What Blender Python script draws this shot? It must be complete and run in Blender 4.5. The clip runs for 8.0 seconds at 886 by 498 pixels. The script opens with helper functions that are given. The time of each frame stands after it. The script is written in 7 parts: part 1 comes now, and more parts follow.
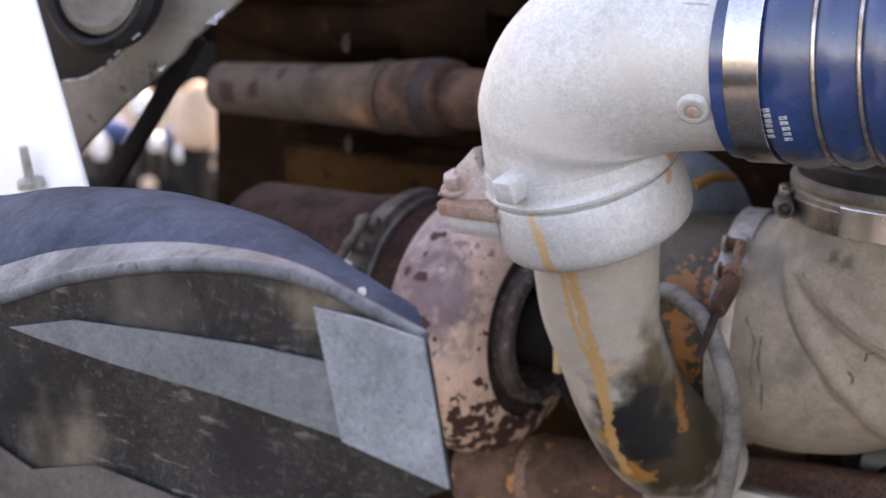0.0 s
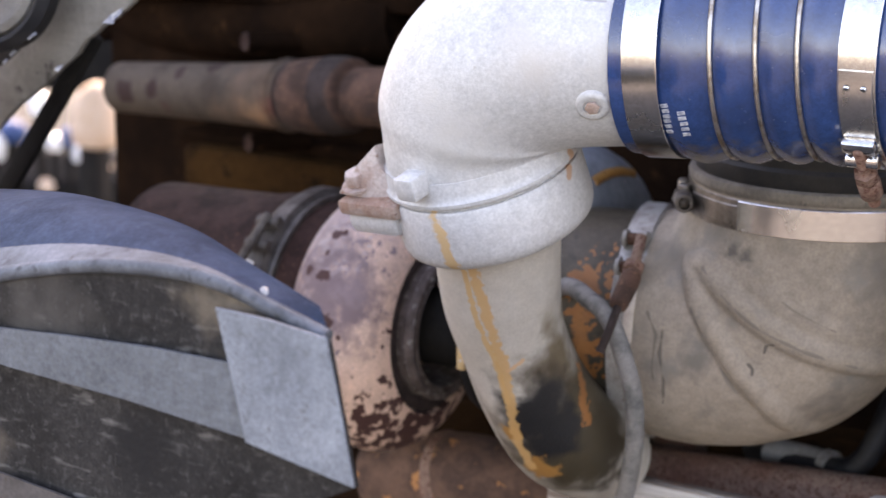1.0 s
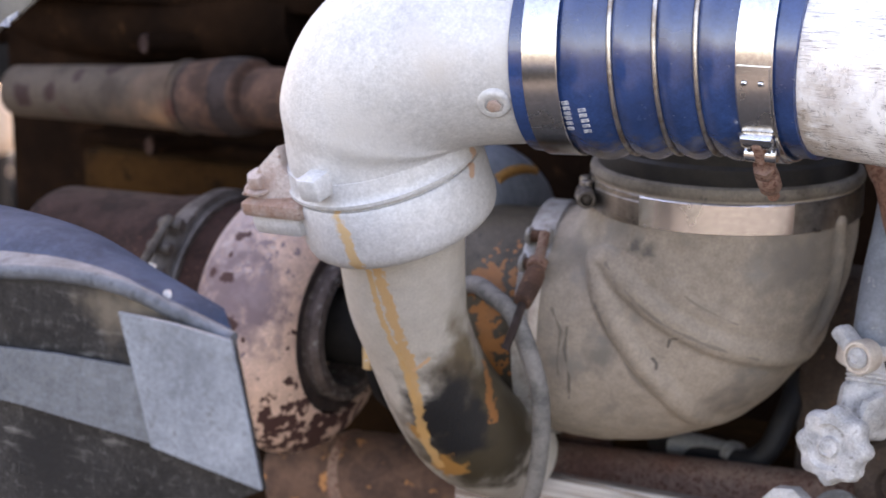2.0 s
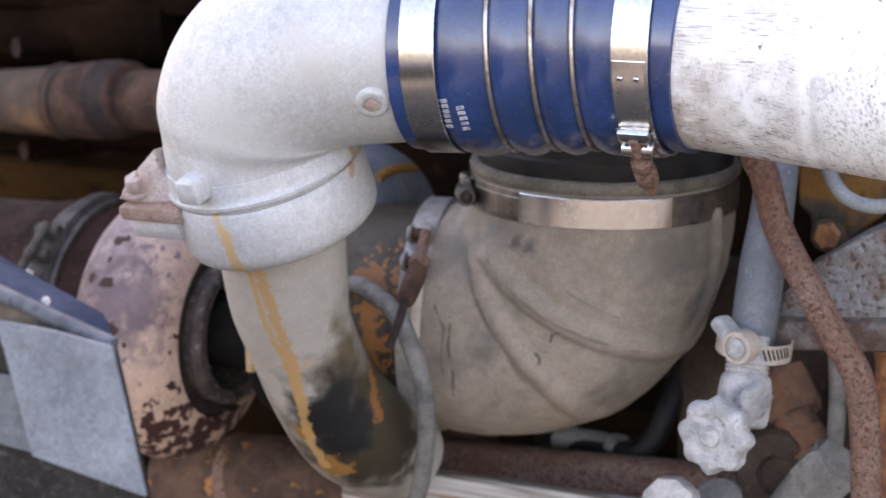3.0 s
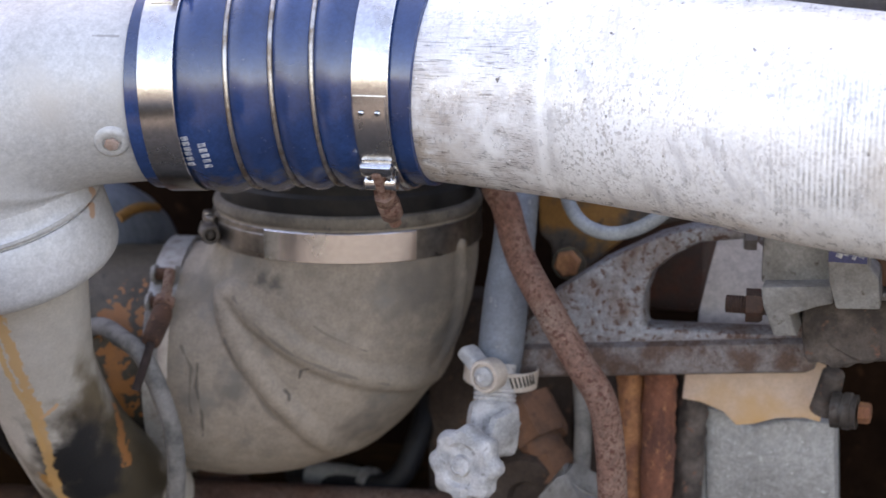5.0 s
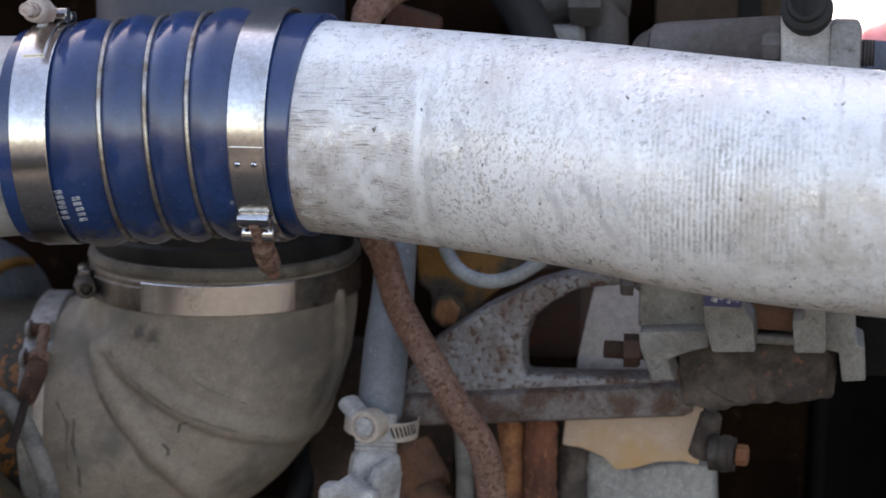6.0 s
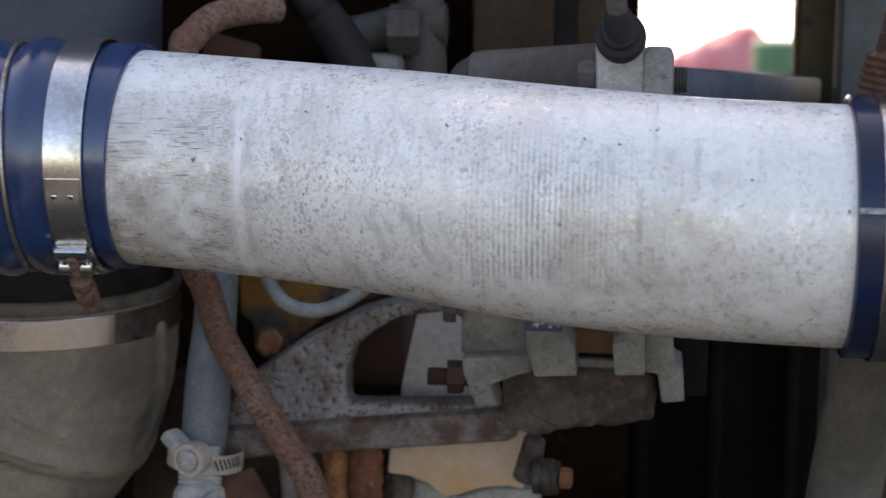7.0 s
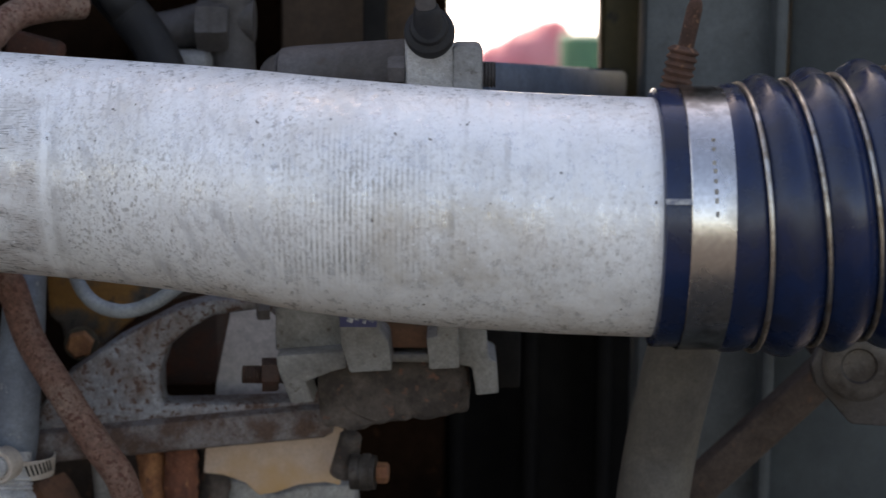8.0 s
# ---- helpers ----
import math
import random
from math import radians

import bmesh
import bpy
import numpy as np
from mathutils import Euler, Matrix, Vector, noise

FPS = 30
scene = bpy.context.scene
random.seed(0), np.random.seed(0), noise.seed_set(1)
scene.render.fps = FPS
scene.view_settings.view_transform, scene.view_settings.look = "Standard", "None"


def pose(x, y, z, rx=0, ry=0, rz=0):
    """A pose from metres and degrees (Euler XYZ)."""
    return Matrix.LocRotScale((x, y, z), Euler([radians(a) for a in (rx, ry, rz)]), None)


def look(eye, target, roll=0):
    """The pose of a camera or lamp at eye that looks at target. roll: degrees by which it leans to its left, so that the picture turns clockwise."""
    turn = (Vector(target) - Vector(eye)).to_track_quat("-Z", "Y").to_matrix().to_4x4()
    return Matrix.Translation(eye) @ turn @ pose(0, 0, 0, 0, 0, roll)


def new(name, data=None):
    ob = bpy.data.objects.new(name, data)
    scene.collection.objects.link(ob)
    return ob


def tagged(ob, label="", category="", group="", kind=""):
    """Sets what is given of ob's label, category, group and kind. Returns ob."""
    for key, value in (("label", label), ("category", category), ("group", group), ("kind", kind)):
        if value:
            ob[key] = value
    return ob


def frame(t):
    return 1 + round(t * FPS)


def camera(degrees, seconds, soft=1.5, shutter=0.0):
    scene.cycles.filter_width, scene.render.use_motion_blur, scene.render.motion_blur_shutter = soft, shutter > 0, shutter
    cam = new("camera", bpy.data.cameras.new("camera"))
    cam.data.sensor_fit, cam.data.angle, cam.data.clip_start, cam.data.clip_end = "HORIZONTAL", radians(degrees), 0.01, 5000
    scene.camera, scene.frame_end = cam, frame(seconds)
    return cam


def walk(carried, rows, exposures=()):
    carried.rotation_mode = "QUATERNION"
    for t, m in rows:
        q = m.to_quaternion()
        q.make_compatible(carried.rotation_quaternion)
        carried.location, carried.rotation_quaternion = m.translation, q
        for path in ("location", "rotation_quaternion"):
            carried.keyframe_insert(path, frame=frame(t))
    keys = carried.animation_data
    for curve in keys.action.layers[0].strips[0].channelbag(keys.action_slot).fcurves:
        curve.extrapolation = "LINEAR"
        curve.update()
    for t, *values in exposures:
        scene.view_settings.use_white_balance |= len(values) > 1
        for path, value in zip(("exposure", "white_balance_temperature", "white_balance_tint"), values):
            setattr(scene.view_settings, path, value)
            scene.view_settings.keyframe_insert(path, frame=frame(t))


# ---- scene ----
EYE = (0.0, -0.82, 1.40)
cam = camera(27.94, 8.0, 1.4, 0.25)
cam.data.dof.use_dof = True
cam.data.dof.focus_distance = 0.80
cam.data.dof.aperture_fstop = 11.0
PATH = [
    (0, pose(*EYE, 76.178, 0, 34.668) @ pose(0, 0, 0, 0, 0, 0.393)),
    (0.5, pose(*EYE, 76.149, 0, 33.030) @ pose(0, 0, 0, 0, 0, 0.482)),
    (1, pose(*EYE, 76.128, 0, 31.428) @ pose(0, 0, 0, 0, 0, 0.448)),
    (1.5, pose(*EYE, 76.124, 0, 29.895) @ pose(0, 0, 0, 0, 0, 0.425)),
    (3.0, pose(*EYE, 76.097, 0, 24.328) @ pose(0, 0, 0, 0, 0, -0.024)),
    (3.5, pose(*EYE, 76.104, 0, 22.058) @ pose(0, 0, 0, 0, 0, 0.100)),
    (4, pose(*EYE, 76.251, 0, 19.953) @ pose(0, 0, 0, 0, 0, 0.090)),
    (4.5, pose(*EYE, 76.652, 0, 17.881) @ pose(0, 0, 0, 0, 0, 0.189)),
    (6, pose(*EYE, 78.846, 0, 11.961) @ pose(0, 0, 0, 0, 0, 0.182)),
    (6.5, pose(*EYE, 79.569, 0, 9.412) @ pose(0, 0, 0, 0, 0, 0.226)),
    (7, pose(*EYE, 79.789, 0, 6.147) @ pose(0, 0, 0, 0, 0, 0.322)),
    (7.5, pose(*EYE, 79.715, 0, 3.078) @ pose(0, 0, 0, 0, 0, 0.365)),
    (8, pose(*EYE, 79.689, 0, 0.036) @ pose(0, 0, 0, 0, 0, 0.404)),
]
walk(cam, PATH, [(0.0, 2.82, 8550, 27), (1.2, 3.10, 8400, 27), (3.0, 2.97, 8300, 27), (4.5, 2.87, 8150, 26), (6.0, 2.05, 8150, 20), (6.6, 1.78, 8250, 19), (8.0, 1.50, 8100, 19)])

# ---- world and sun ----
world = bpy.data.worlds.new("world")
scene.world = world
world.use_nodes = True
wn = world.node_tree.nodes
sky = wn.new("ShaderNodeTexSky")
sky.sky_type = "NISHITA"
sky.sun_disc = False
sky.sun_elevation = radians(36)
sky.sun_rotation = radians(-20)
sky.dust_density = 2.0
sky.ozone_density = 0.5
wn["Background"].inputs["Strength"].default_value = 0.13
world.node_tree.links.new(sky.outputs[0], wn["Background"].inputs["Color"])
sun_data = bpy.data.lights.new("sun", "SUN")
sun_data.energy, sun_data.angle, sun_data.color = 3.5, radians(0.6), (1.0, 0.93, 0.84)
sun = new("sun", sun_data)
sun.matrix_world = look((-1.9, 2.6, 2.35), (0, 0, 0))


# ---- materials ----
DARK_FLAKE = (0.055, 0.02, 0.016)


def mat(name, base, rough=0.6, metal=0.0, other=None, scale=40.0, lo=0.45, hi=0.6, spots=None, spot_scale=90.0, spot_lo=0.66,
        spot_hi=0.7, bump=0.15, bump_scale=300.0, stretch=(1, 1, 1), spec=0.5, rough2=None, seed=0.0, blots=(), streaks=None, flakes=(), grain=1.0, strokes=(), turn=(0, 0, 0)):
    """A surface with broad patches (base to other), small marks (spots) and a fine relief, all at real size."""
    m = bpy.data.materials.new(name)
    m.use_nodes = True
    nt = m.node_tree
    n, ln = nt.nodes, nt.links
    b = n["Principled BSDF"]
    b.inputs["Metallic"].default_value = metal
    b.inputs["Specular IOR Level"].default_value = spec
    tc = n.new("ShaderNodeTexCoord")
    mp = n.new("ShaderNodeMapping")
    mp.inputs["Scale"].default_value = stretch
    mp.inputs["Rotation"].default_value = turn
    mp.inputs["Location"].default_value = (seed, seed * 0.7, seed * 1.3)
    ln.new(tc.outputs["Object"], mp.inputs["Vector"])

    def fac(sc, a, c, detail=6.0, rgh=0.6):
        t = n.new("ShaderNodeTexNoise")
        t.inputs["Scale"].default_value, t.inputs["Detail"].default_value = sc, detail
        t.inputs["Roughness"].default_value = rgh
        ln.new(mp.outputs[0], t.inputs["Vector"])
        r = n.new("ShaderNodeMapRange")
        r.inputs["From Min"].default_value, r.inputs["From Max"].default_value = a, c
        ln.new(t.outputs["Fac"], r.inputs["Value"])
        return r.outputs[0]

    def mix(f, c1, c2):
        x = n.new("ShaderNodeMix")
        x.data_type = "RGBA"
        ln.new(f, x.inputs["Factor"])
        for k, c in ((6, c1), (7, c2)):
            if isinstance(c, tuple):
                x.inputs[k].default_value = (*c, 1)
            else:
                ln.new(c, x.inputs[k])
        return x.outputs[2]

    other = other or tuple(v * 0.7 for v in base)
    broad = fac(scale, lo, hi)
    col = mix(broad, base, other)
    fine = fac(scale * 9, 0.3, 0.75)
    dark = mix(fine, (1 - 0.22 * grain,) * 3, (1 + 0.12 * grain,) * 3)
    mul = n.new("ShaderNodeMix")
    mul.data_type, mul.blend_type = "RGBA", "MULTIPLY"
    mul.inputs["Factor"].default_value = 1
    ln.new(col, mul.inputs[6])
    ln.new(dark, mul.inputs[7])
    col = mul.outputs[2]
    tiny = 0.02 if metal > 0.9 else 0.11 * grain
    speck = n.new("ShaderNodeMix")
    speck.data_type, speck.blend_type = "RGBA", "MULTIPLY"
    speck.inputs["Factor"].default_value = 1
    ln.new(col, speck.inputs[6])
    ln.new(mix(fac(max(scale * 20, 620), 0.36, 0.64, 2.0), (1 - tiny,) * 3, (1 + tiny,) * 3), speck.inputs[7])
    col = speck.outputs[2]
    if spots:
        col = mix(fac(spot_scale, spot_lo, spot_hi, 4.5), col, spots)
    if streaks:
        # fine scores running round or along the piece, in patches
        way, tone, a, c = streaks
        m2 = n.new("ShaderNodeMapping")
        m2.inputs["Scale"].default_value = way
        ln.new(tc.outputs["Object"], m2.inputs["Vector"])
        t2 = n.new("ShaderNodeTexNoise")
        t2.inputs["Scale"].default_value, t2.inputs["Detail"].default_value = 1.0, 3.0
        ln.new(m2.outputs[0], t2.inputs["Vector"])
        r2 = n.new("ShaderNodeMapRange")
        r2.inputs["From Min"].default_value, r2.inputs["From Max"].default_value = a, c
        ln.new(t2.outputs["Fac"], r2.inputs["Value"])
        both = n.new("ShaderNodeMath")
        both.operation = "MULTIPLY"
        ln.new(r2.outputs[0], both.inputs[0])
        ln.new(fac(26, 0.42, 0.62), both.inputs[1])
        col = mix(both.outputs[0], col, tone)
    for place, size, tone, grain in flakes:
        # many small flaked spots that crowd together round a place
        near = n.new("ShaderNodeVectorMath")
        near.operation = "DISTANCE"
        near.inputs[1].default_value = place
        ln.new(tc.outputs["Object"], near.inputs[0])
        t4 = n.new("ShaderNodeTexNoise")
        t4.inputs["Scale"].default_value, t4.inputs["Detail"].default_value = grain, 2.5
        ln.new(tc.outputs["Object"], t4.inputs["Vector"])
        less = n.new("ShaderNodeMath")
        less.operation = "MULTIPLY_ADD"
        ln.new(near.outputs["Value"], less.inputs[0])
        less.inputs[1].default_value = -0.16 / size
        ln.new(t4.outputs["Fac"], less.inputs[2])
        r4 = n.new("ShaderNodeMapRange")
        r4.inputs["From Min"].default_value, r4.inputs["From Max"].default_value = 0.435, 0.465
        ln.new(less.outputs[0], r4.inputs["Value"])
        col = mix(r4.outputs[0], col, tone)
    for place, size, tone, ragged, soft in blots:
        # a stain of its own: a ragged patch round a place on the piece
        sub = n.new("ShaderNodeVectorMath")
        sub.operation = "DISTANCE"
        sub.inputs[1].default_value = place
        ln.new(tc.outputs["Object"], sub.inputs[0])
        t3 = n.new("ShaderNodeTexNoise")
        t3.inputs["Scale"].default_value, t3.inputs["Detail"].default_value = ragged, 5.0
        ln.new(tc.outputs["Object"], t3.inputs["Vector"])
        add = n.new("ShaderNodeMath")
        add.operation = "MULTIPLY_ADD"
        ln.new(t3.outputs["Fac"], add.inputs[0])
        add.inputs[1].default_value = size * 2.2
        ln.new(sub.outputs["Value"], add.inputs[2])
        r3 = n.new("ShaderNodeMapRange")
        r3.inputs["From Min"].default_value, r3.inputs["From Max"].default_value = size * 2.1, size * 2.1 - size * soft
        ln.new(add.outputs[0], r3.inputs["Value"])
        col = mix(r3.outputs[0], col, tone)
    for line, half, tone, ragged, worn in strokes:
        # a brushed or scratched line along the piece, with ragged edges and worn gaps
        far_off = None
        for p, q in zip(line, line[1:]):
            p, q = Vector(p), Vector(q)
            way = q - p
            rel = n.new("ShaderNodeVectorMath")
            rel.operation = "SUBTRACT"
            rel.inputs[1].default_value = p
            ln.new(tc.outputs["Object"], rel.inputs[0])
            dot = n.new("ShaderNodeVectorMath")
            dot.operation = "DOT_PRODUCT"
            dot.inputs[1].default_value = way / way.length_squared
            ln.new(rel.outputs[0], dot.inputs[0])
            lim = n.new("ShaderNodeClamp")
            ln.new(dot.outputs["Value"], lim.inputs[0])
            foot = n.new("ShaderNodeVectorMath")
            foot.operation = "SCALE"
            foot.inputs[0].default_value = way
            ln.new(lim.outputs[0], foot.inputs["Scale"])
            gap = n.new("ShaderNodeVectorMath")
            gap.operation = "DISTANCE"
            ln.new(rel.outputs[0], gap.inputs[0])
            ln.new(foot.outputs[0], gap.inputs[1])
            if far_off is None:
                far_off = gap.outputs["Value"]
            else:
                least = n.new("ShaderNodeMath")
                least.operation = "MINIMUM"
                ln.new(far_off, least.inputs[0])
                ln.new(gap.outputs["Value"], least.inputs[1])
                far_off = least.outputs[0]
        t5 = n.new("ShaderNodeTexNoise")
        t5.inputs["Scale"].default_value, t5.inputs["Detail"].default_value = ragged, 4.0
        ln.new(tc.outputs["Object"], t5.inputs["Vector"])
        add = n.new("ShaderNodeMath")
        add.operation = "MULTIPLY_ADD"
        ln.new(t5.outputs["Fac"], add.inputs[0])
        add.inputs[1].default_value = half * 2.0 * worn
        ln.new(far_off, add.inputs[2])
        r5 = n.new("ShaderNodeMapRange")
        r5.inputs["From Min"].default_value, r5.inputs["From Max"].default_value = half * (1.15 + worn), half * (0.7 + worn)
        r5.inputs["To Max"].default_value = 0.85
        ln.new(add.outputs[0], r5.inputs["Value"])
        col = mix(r5.outputs[0], col, tone)
    ln.new(col, b.inputs["Base Color"])
    r = n.new("ShaderNodeMapRange")
    r.inputs["To Min"].default_value, r.inputs["To Max"].default_value = rough, rough2 if rough2 is not None else min(1, rough + 0.15)
    ln.new(broad, r.inputs["Value"])
    ln.new(r.outputs[0], b.inputs["Roughness"])
    bp = n.new("ShaderNodeBump")
    bp.inputs["Strength"].default_value, bp.inputs["Distance"].default_value = bump, 0.001
    t = n.new("ShaderNodeTexNoise")
    t.inputs["Scale"].default_value, t.inputs["Detail"].default_value = bump_scale, 5
    ln.new(mp.outputs[0], t.inputs["Vector"])
    ln.new(t.outputs["Fac"], bp.inputs["Height"])
    ln.new(bp.outputs[0], b.inputs["Normal"])
    return m


def pipe_metal():
    """Weathered aluminium tube: mottled oxide, dark pits, a scratched clamp end and a band of fine ring marks."""
    m = bpy.data.materials.new("oxidised_aluminium")
    m.use_nodes = True
    n, ln = m.node_tree.nodes, m.node_tree.links
    b = n["Principled BSDF"]
    tc = n.new("ShaderNodeTexCoord")
    sep = n.new("ShaderNodeSeparateXYZ")
    ln.new(tc.outputs["Object"], sep.inputs[0])

    def ramp(sock, a, c, lo=0.0, hi=1.0):
        r = n.new("ShaderNodeMapRange")
        r.inputs["From Min"].default_value, r.inputs["From Max"].default_value = a, c
        r.inputs["To Min"].default_value, r.inputs["To Max"].default_value = lo, hi
        ln.new(sock, r.inputs["Value"])
        return r.outputs[0]

    def cloud(sc, detail=5.0, way=(1, 1, 1), rough=0.6):
        mp = n.new("ShaderNodeMapping")
        mp.inputs["Scale"].default_value = way
        ln.new(tc.outputs["Object"], mp.inputs["Vector"])
        t = n.new("ShaderNodeTexNoise")
        t.inputs["Scale"].default_value, t.inputs["Detail"].default_value, t.inputs["Roughness"].default_value = sc, detail, rough
        ln.new(mp.outputs[0], t.inputs["Vector"])
        return t.outputs["Fac"]

    def times(*socks):
        out = socks[0]
        for k in socks[1:]:
            x = n.new("ShaderNodeMath")
            x.operation = "MULTIPLY"
            ln.new(out, x.inputs[0])
            if isinstance(k, float):
                x.inputs[1].default_value = k
            else:
                ln.new(k, x.inputs[1])
            out = x.outputs[0]
        return out

    def over(f, under, tone):
        x = n.new("ShaderNodeMix")
        x.data_type = "RGBA"
        ln.new(f, x.inputs["Factor"])
        for k, c in ((6, under), (7, tone)):
            if isinstance(c, tuple):
                x.inputs[k].default_value = (*c, 1)
            else:
                ln.new(c, x.inputs[k])
        return x.outputs[2]

    X, Z = sep.outputs["X"], sep.outputs["Z"]
    bare = ramp(cloud(170, 9, (1, 1, 0.6), 0.75), 0.42, 0.6)
    col = over(ramp(cloud(30, 8), 0.36, 0.66), (0.95, 0.955, 0.96), (0.87, 0.87, 0.865))
    col = over(times(ramp(cloud(130, 6), 0.5, 0.68), 0.45), col, (0.74, 0.73, 0.71))
    col = over(times(ramp(cloud(480, 4), 0.53, 0.63), ramp(cloud(16, 5), 0.46, 0.62), 0.7), col, (0.44, 0.42, 0.4))
    col = over(times(ramp(cloud(900, 4), 0.54, 0.66), ramp(cloud(22, 5), 0.46, 0.64), 0.55), col, (0.4, 0.38, 0.37))
    col = over(times(ramp(cloud(700, 2), 0.58, 0.66), 0.7), col, (0.98, 0.98, 0.98))
    col = over(times(ramp(cloud(340, 3), 0.6, 0.66), ramp(cloud(17, 4), 0.46, 0.62), 0.6), col, (0.36, 0.34, 0.32))
    col = over(times(ramp(cloud(15, 4), 0.56, 0.72), 0.6), col, (0.66, 0.6, 0.53))
    # lengthways scratches where a clamp once slid, ending at a rubbed ridge
    near = times(ramp(X, -0.01, -0.004), ramp(X, 0.062, 0.058), ramp(Z, 0.036, 0.018))
    col = over(times(near, ramp(cloud(70, 6), 0.34, 0.62), 0.8), col, (0.5, 0.45, 0.43))
    col = over(times(ramp(cloud(1.0, 4, (30, 1200, 1200)), 0.5, 0.62), near, 0.55), col, (0.86, 0.86, 0.87))
    col = over(times(ramp(cloud(1.0, 3, (17, 1500, 1500)), 0.55, 0.62), near, ramp(cloud(34, 3), 0.42, 0.54), 1.0), col, (0.2, 0.18, 0.17))
    col = over(times(ramp(X, 0.0655, 0.0665), ramp(X, 0.073, 0.068), ramp(Z, 0.034, 0.018), ramp(cloud(70, 3), 0.36, 0.56), 0.6), col, (0.5, 0.48, 0.47))
    col = over(times(ramp(X, 0.0605, 0.062), ramp(X, 0.0655, 0.064), ramp(Z, 0.034, 0.018), 0.8), col, (0.95, 0.95, 0.95))
    # a speckled stretch between the ridge and the ring marks
    mid = times(ramp(X, 0.062, 0.074), ramp(X, 0.3, 0.15, 0.25, 1.0), ramp(Z, 0.03, 0.006), ramp(Z, -0.05, -0.03))
    col = over(times(ramp(cloud(640, 4, (1, 1, 0.7)), 0.53, 0.61), mid, ramp(cloud(26, 4), 0.34, 0.56), 0.8), col, (0.36, 0.335, 0.32))
    # slanting grey scuffs on the upper side
    scuff = n.new("ShaderNodeMapping")
    scuff.inputs["Rotation"].default_value = (0, radians(28), 0)
    ln.new(tc.outputs["Object"], scuff.inputs["Vector"])
    grey = n.new("ShaderNodeTexNoise")
    grey.inputs["Scale"].default_value, grey.inputs["Detail"].default_value = 1.0, 5.0
    wide = n.new("ShaderNodeVectorMath")
    wide.operation = "MULTIPLY"
    wide.inputs[1].default_value = (170, 40, 36)
    ln.new(scuff.outputs[0], wide.inputs[0])
    ln.new(wide.outputs[0], grey.inputs["Vector"])
    col = over(times(ramp(grey.outputs["Fac"], 0.56, 0.66), ramp(X, 0.06, 0.08), ramp(X, 0.26, 0.16), ramp(cloud(36, 4), 0.42, 0.56), 0.6), col, (0.5, 0.5, 0.52))
    # brown dirt where the hose ends, low on the tube
    col = over(times(ramp(X, 0.035, 0.0), ramp(sep.outputs["Z"], 0.012, -0.03), ramp(cloud(120, 5), 0.35, 0.6), 0.8), col, (0.4, 0.31, 0.23))
    # faint scuffs round the tube
    col = over(times(ramp(cloud(1.0, 3, (300, 34, 34)), 0.56, 0.68), ramp(cloud(20, 3), 0.46, 0.6), 0.6), col, (0.5, 0.48, 0.46))
    col = over(times(ramp(cloud(1.0, 4, (70, 25, 25)), 0.52, 0.7), 0.35), col, (0.68, 0.67, 0.66))
    # fine ring marks from bending
    wave = n.new("ShaderNodeMath")
    wave.operation = "SINE"
    ln.new(times(X, 2 * math.pi / 0.0023), wave.inputs[0])
    zone = times(ramp(X, 0.164, 0.168), ramp(X, 0.25, 0.196), ramp(Z, 0.03, 0.006), ramp(Z, -0.044, -0.03), ramp(cloud(24, 4), 0.32, 0.5))
    col = over(times(ramp(wave.outputs[0], -0.1, -0.9), zone, ramp(cloud(130, 4), 0.36, 0.56), 0.7), col, (0.98, 0.98, 0.97))
    rings_ = times(ramp(wave.outputs[0], -0.2, 0.8), zone, ramp(cloud(150, 5), 0.34, 0.58), 0.8)
    col = over(rings_, col, (0.3, 0.285, 0.265))
    # a brown rubbed patch beside the ring marks, and a fine scribed line round the tube
    rub_zone = times(ramp(X, 0.195, 0.215), ramp(X, 0.285, 0.262), ramp(Z, 0.008, -0.006), ramp(Z, -0.042, -0.032))
    col = over(times(rub_zone, ramp(cloud(45, 5), 0.32, 0.58), 0.75), col, (0.56, 0.51, 0.45))
    col = over(times(ramp(X, 0.2375, 0.2385), ramp(X, 0.2405, 0.2395), ramp(Z, 0.012, -0.004), ramp(Z, -0.05, -0.036), ramp(cloud(150, 3), 0.4, 0.6), 0.45), col, (0.33, 0.3, 0.27))
    # small bright nicks
    col = over(times(ramp(cloud(420, 2.5), 0.68, 0.71), 0.9), col, (0.98, 0.98, 0.98))
    # pits
    pits = ramp(cloud(230, 2.5), 0.712, 0.73)
    col = over(pits, col, (0.16, 0.14, 0.13))
    ln.new(col, b.inputs["Base Color"])
    ln.new(ramp(bare, 0, 1, 0.5, 0.24), b.inputs["Roughness"])
    ln.new(ramp(bare, 0, 1, 0.04, 0.3), b.inputs["Metallic"])
    h = n.new("ShaderNodeMath")
    h.operation = "SUBTRACT"
    ln.new(cloud(260, 6), h.inputs[0])
    ln.new(pits, h.inputs[1])
    bp = n.new("ShaderNodeBump")
    bp.inputs["Strength"].default_value, bp.inputs["Distance"].default_value = 0.5, 0.0009
    ln.new(h.outputs[0], bp.inputs["Height"])
    ln.new(bp.outputs[0], b.inputs["Normal"])
    return m


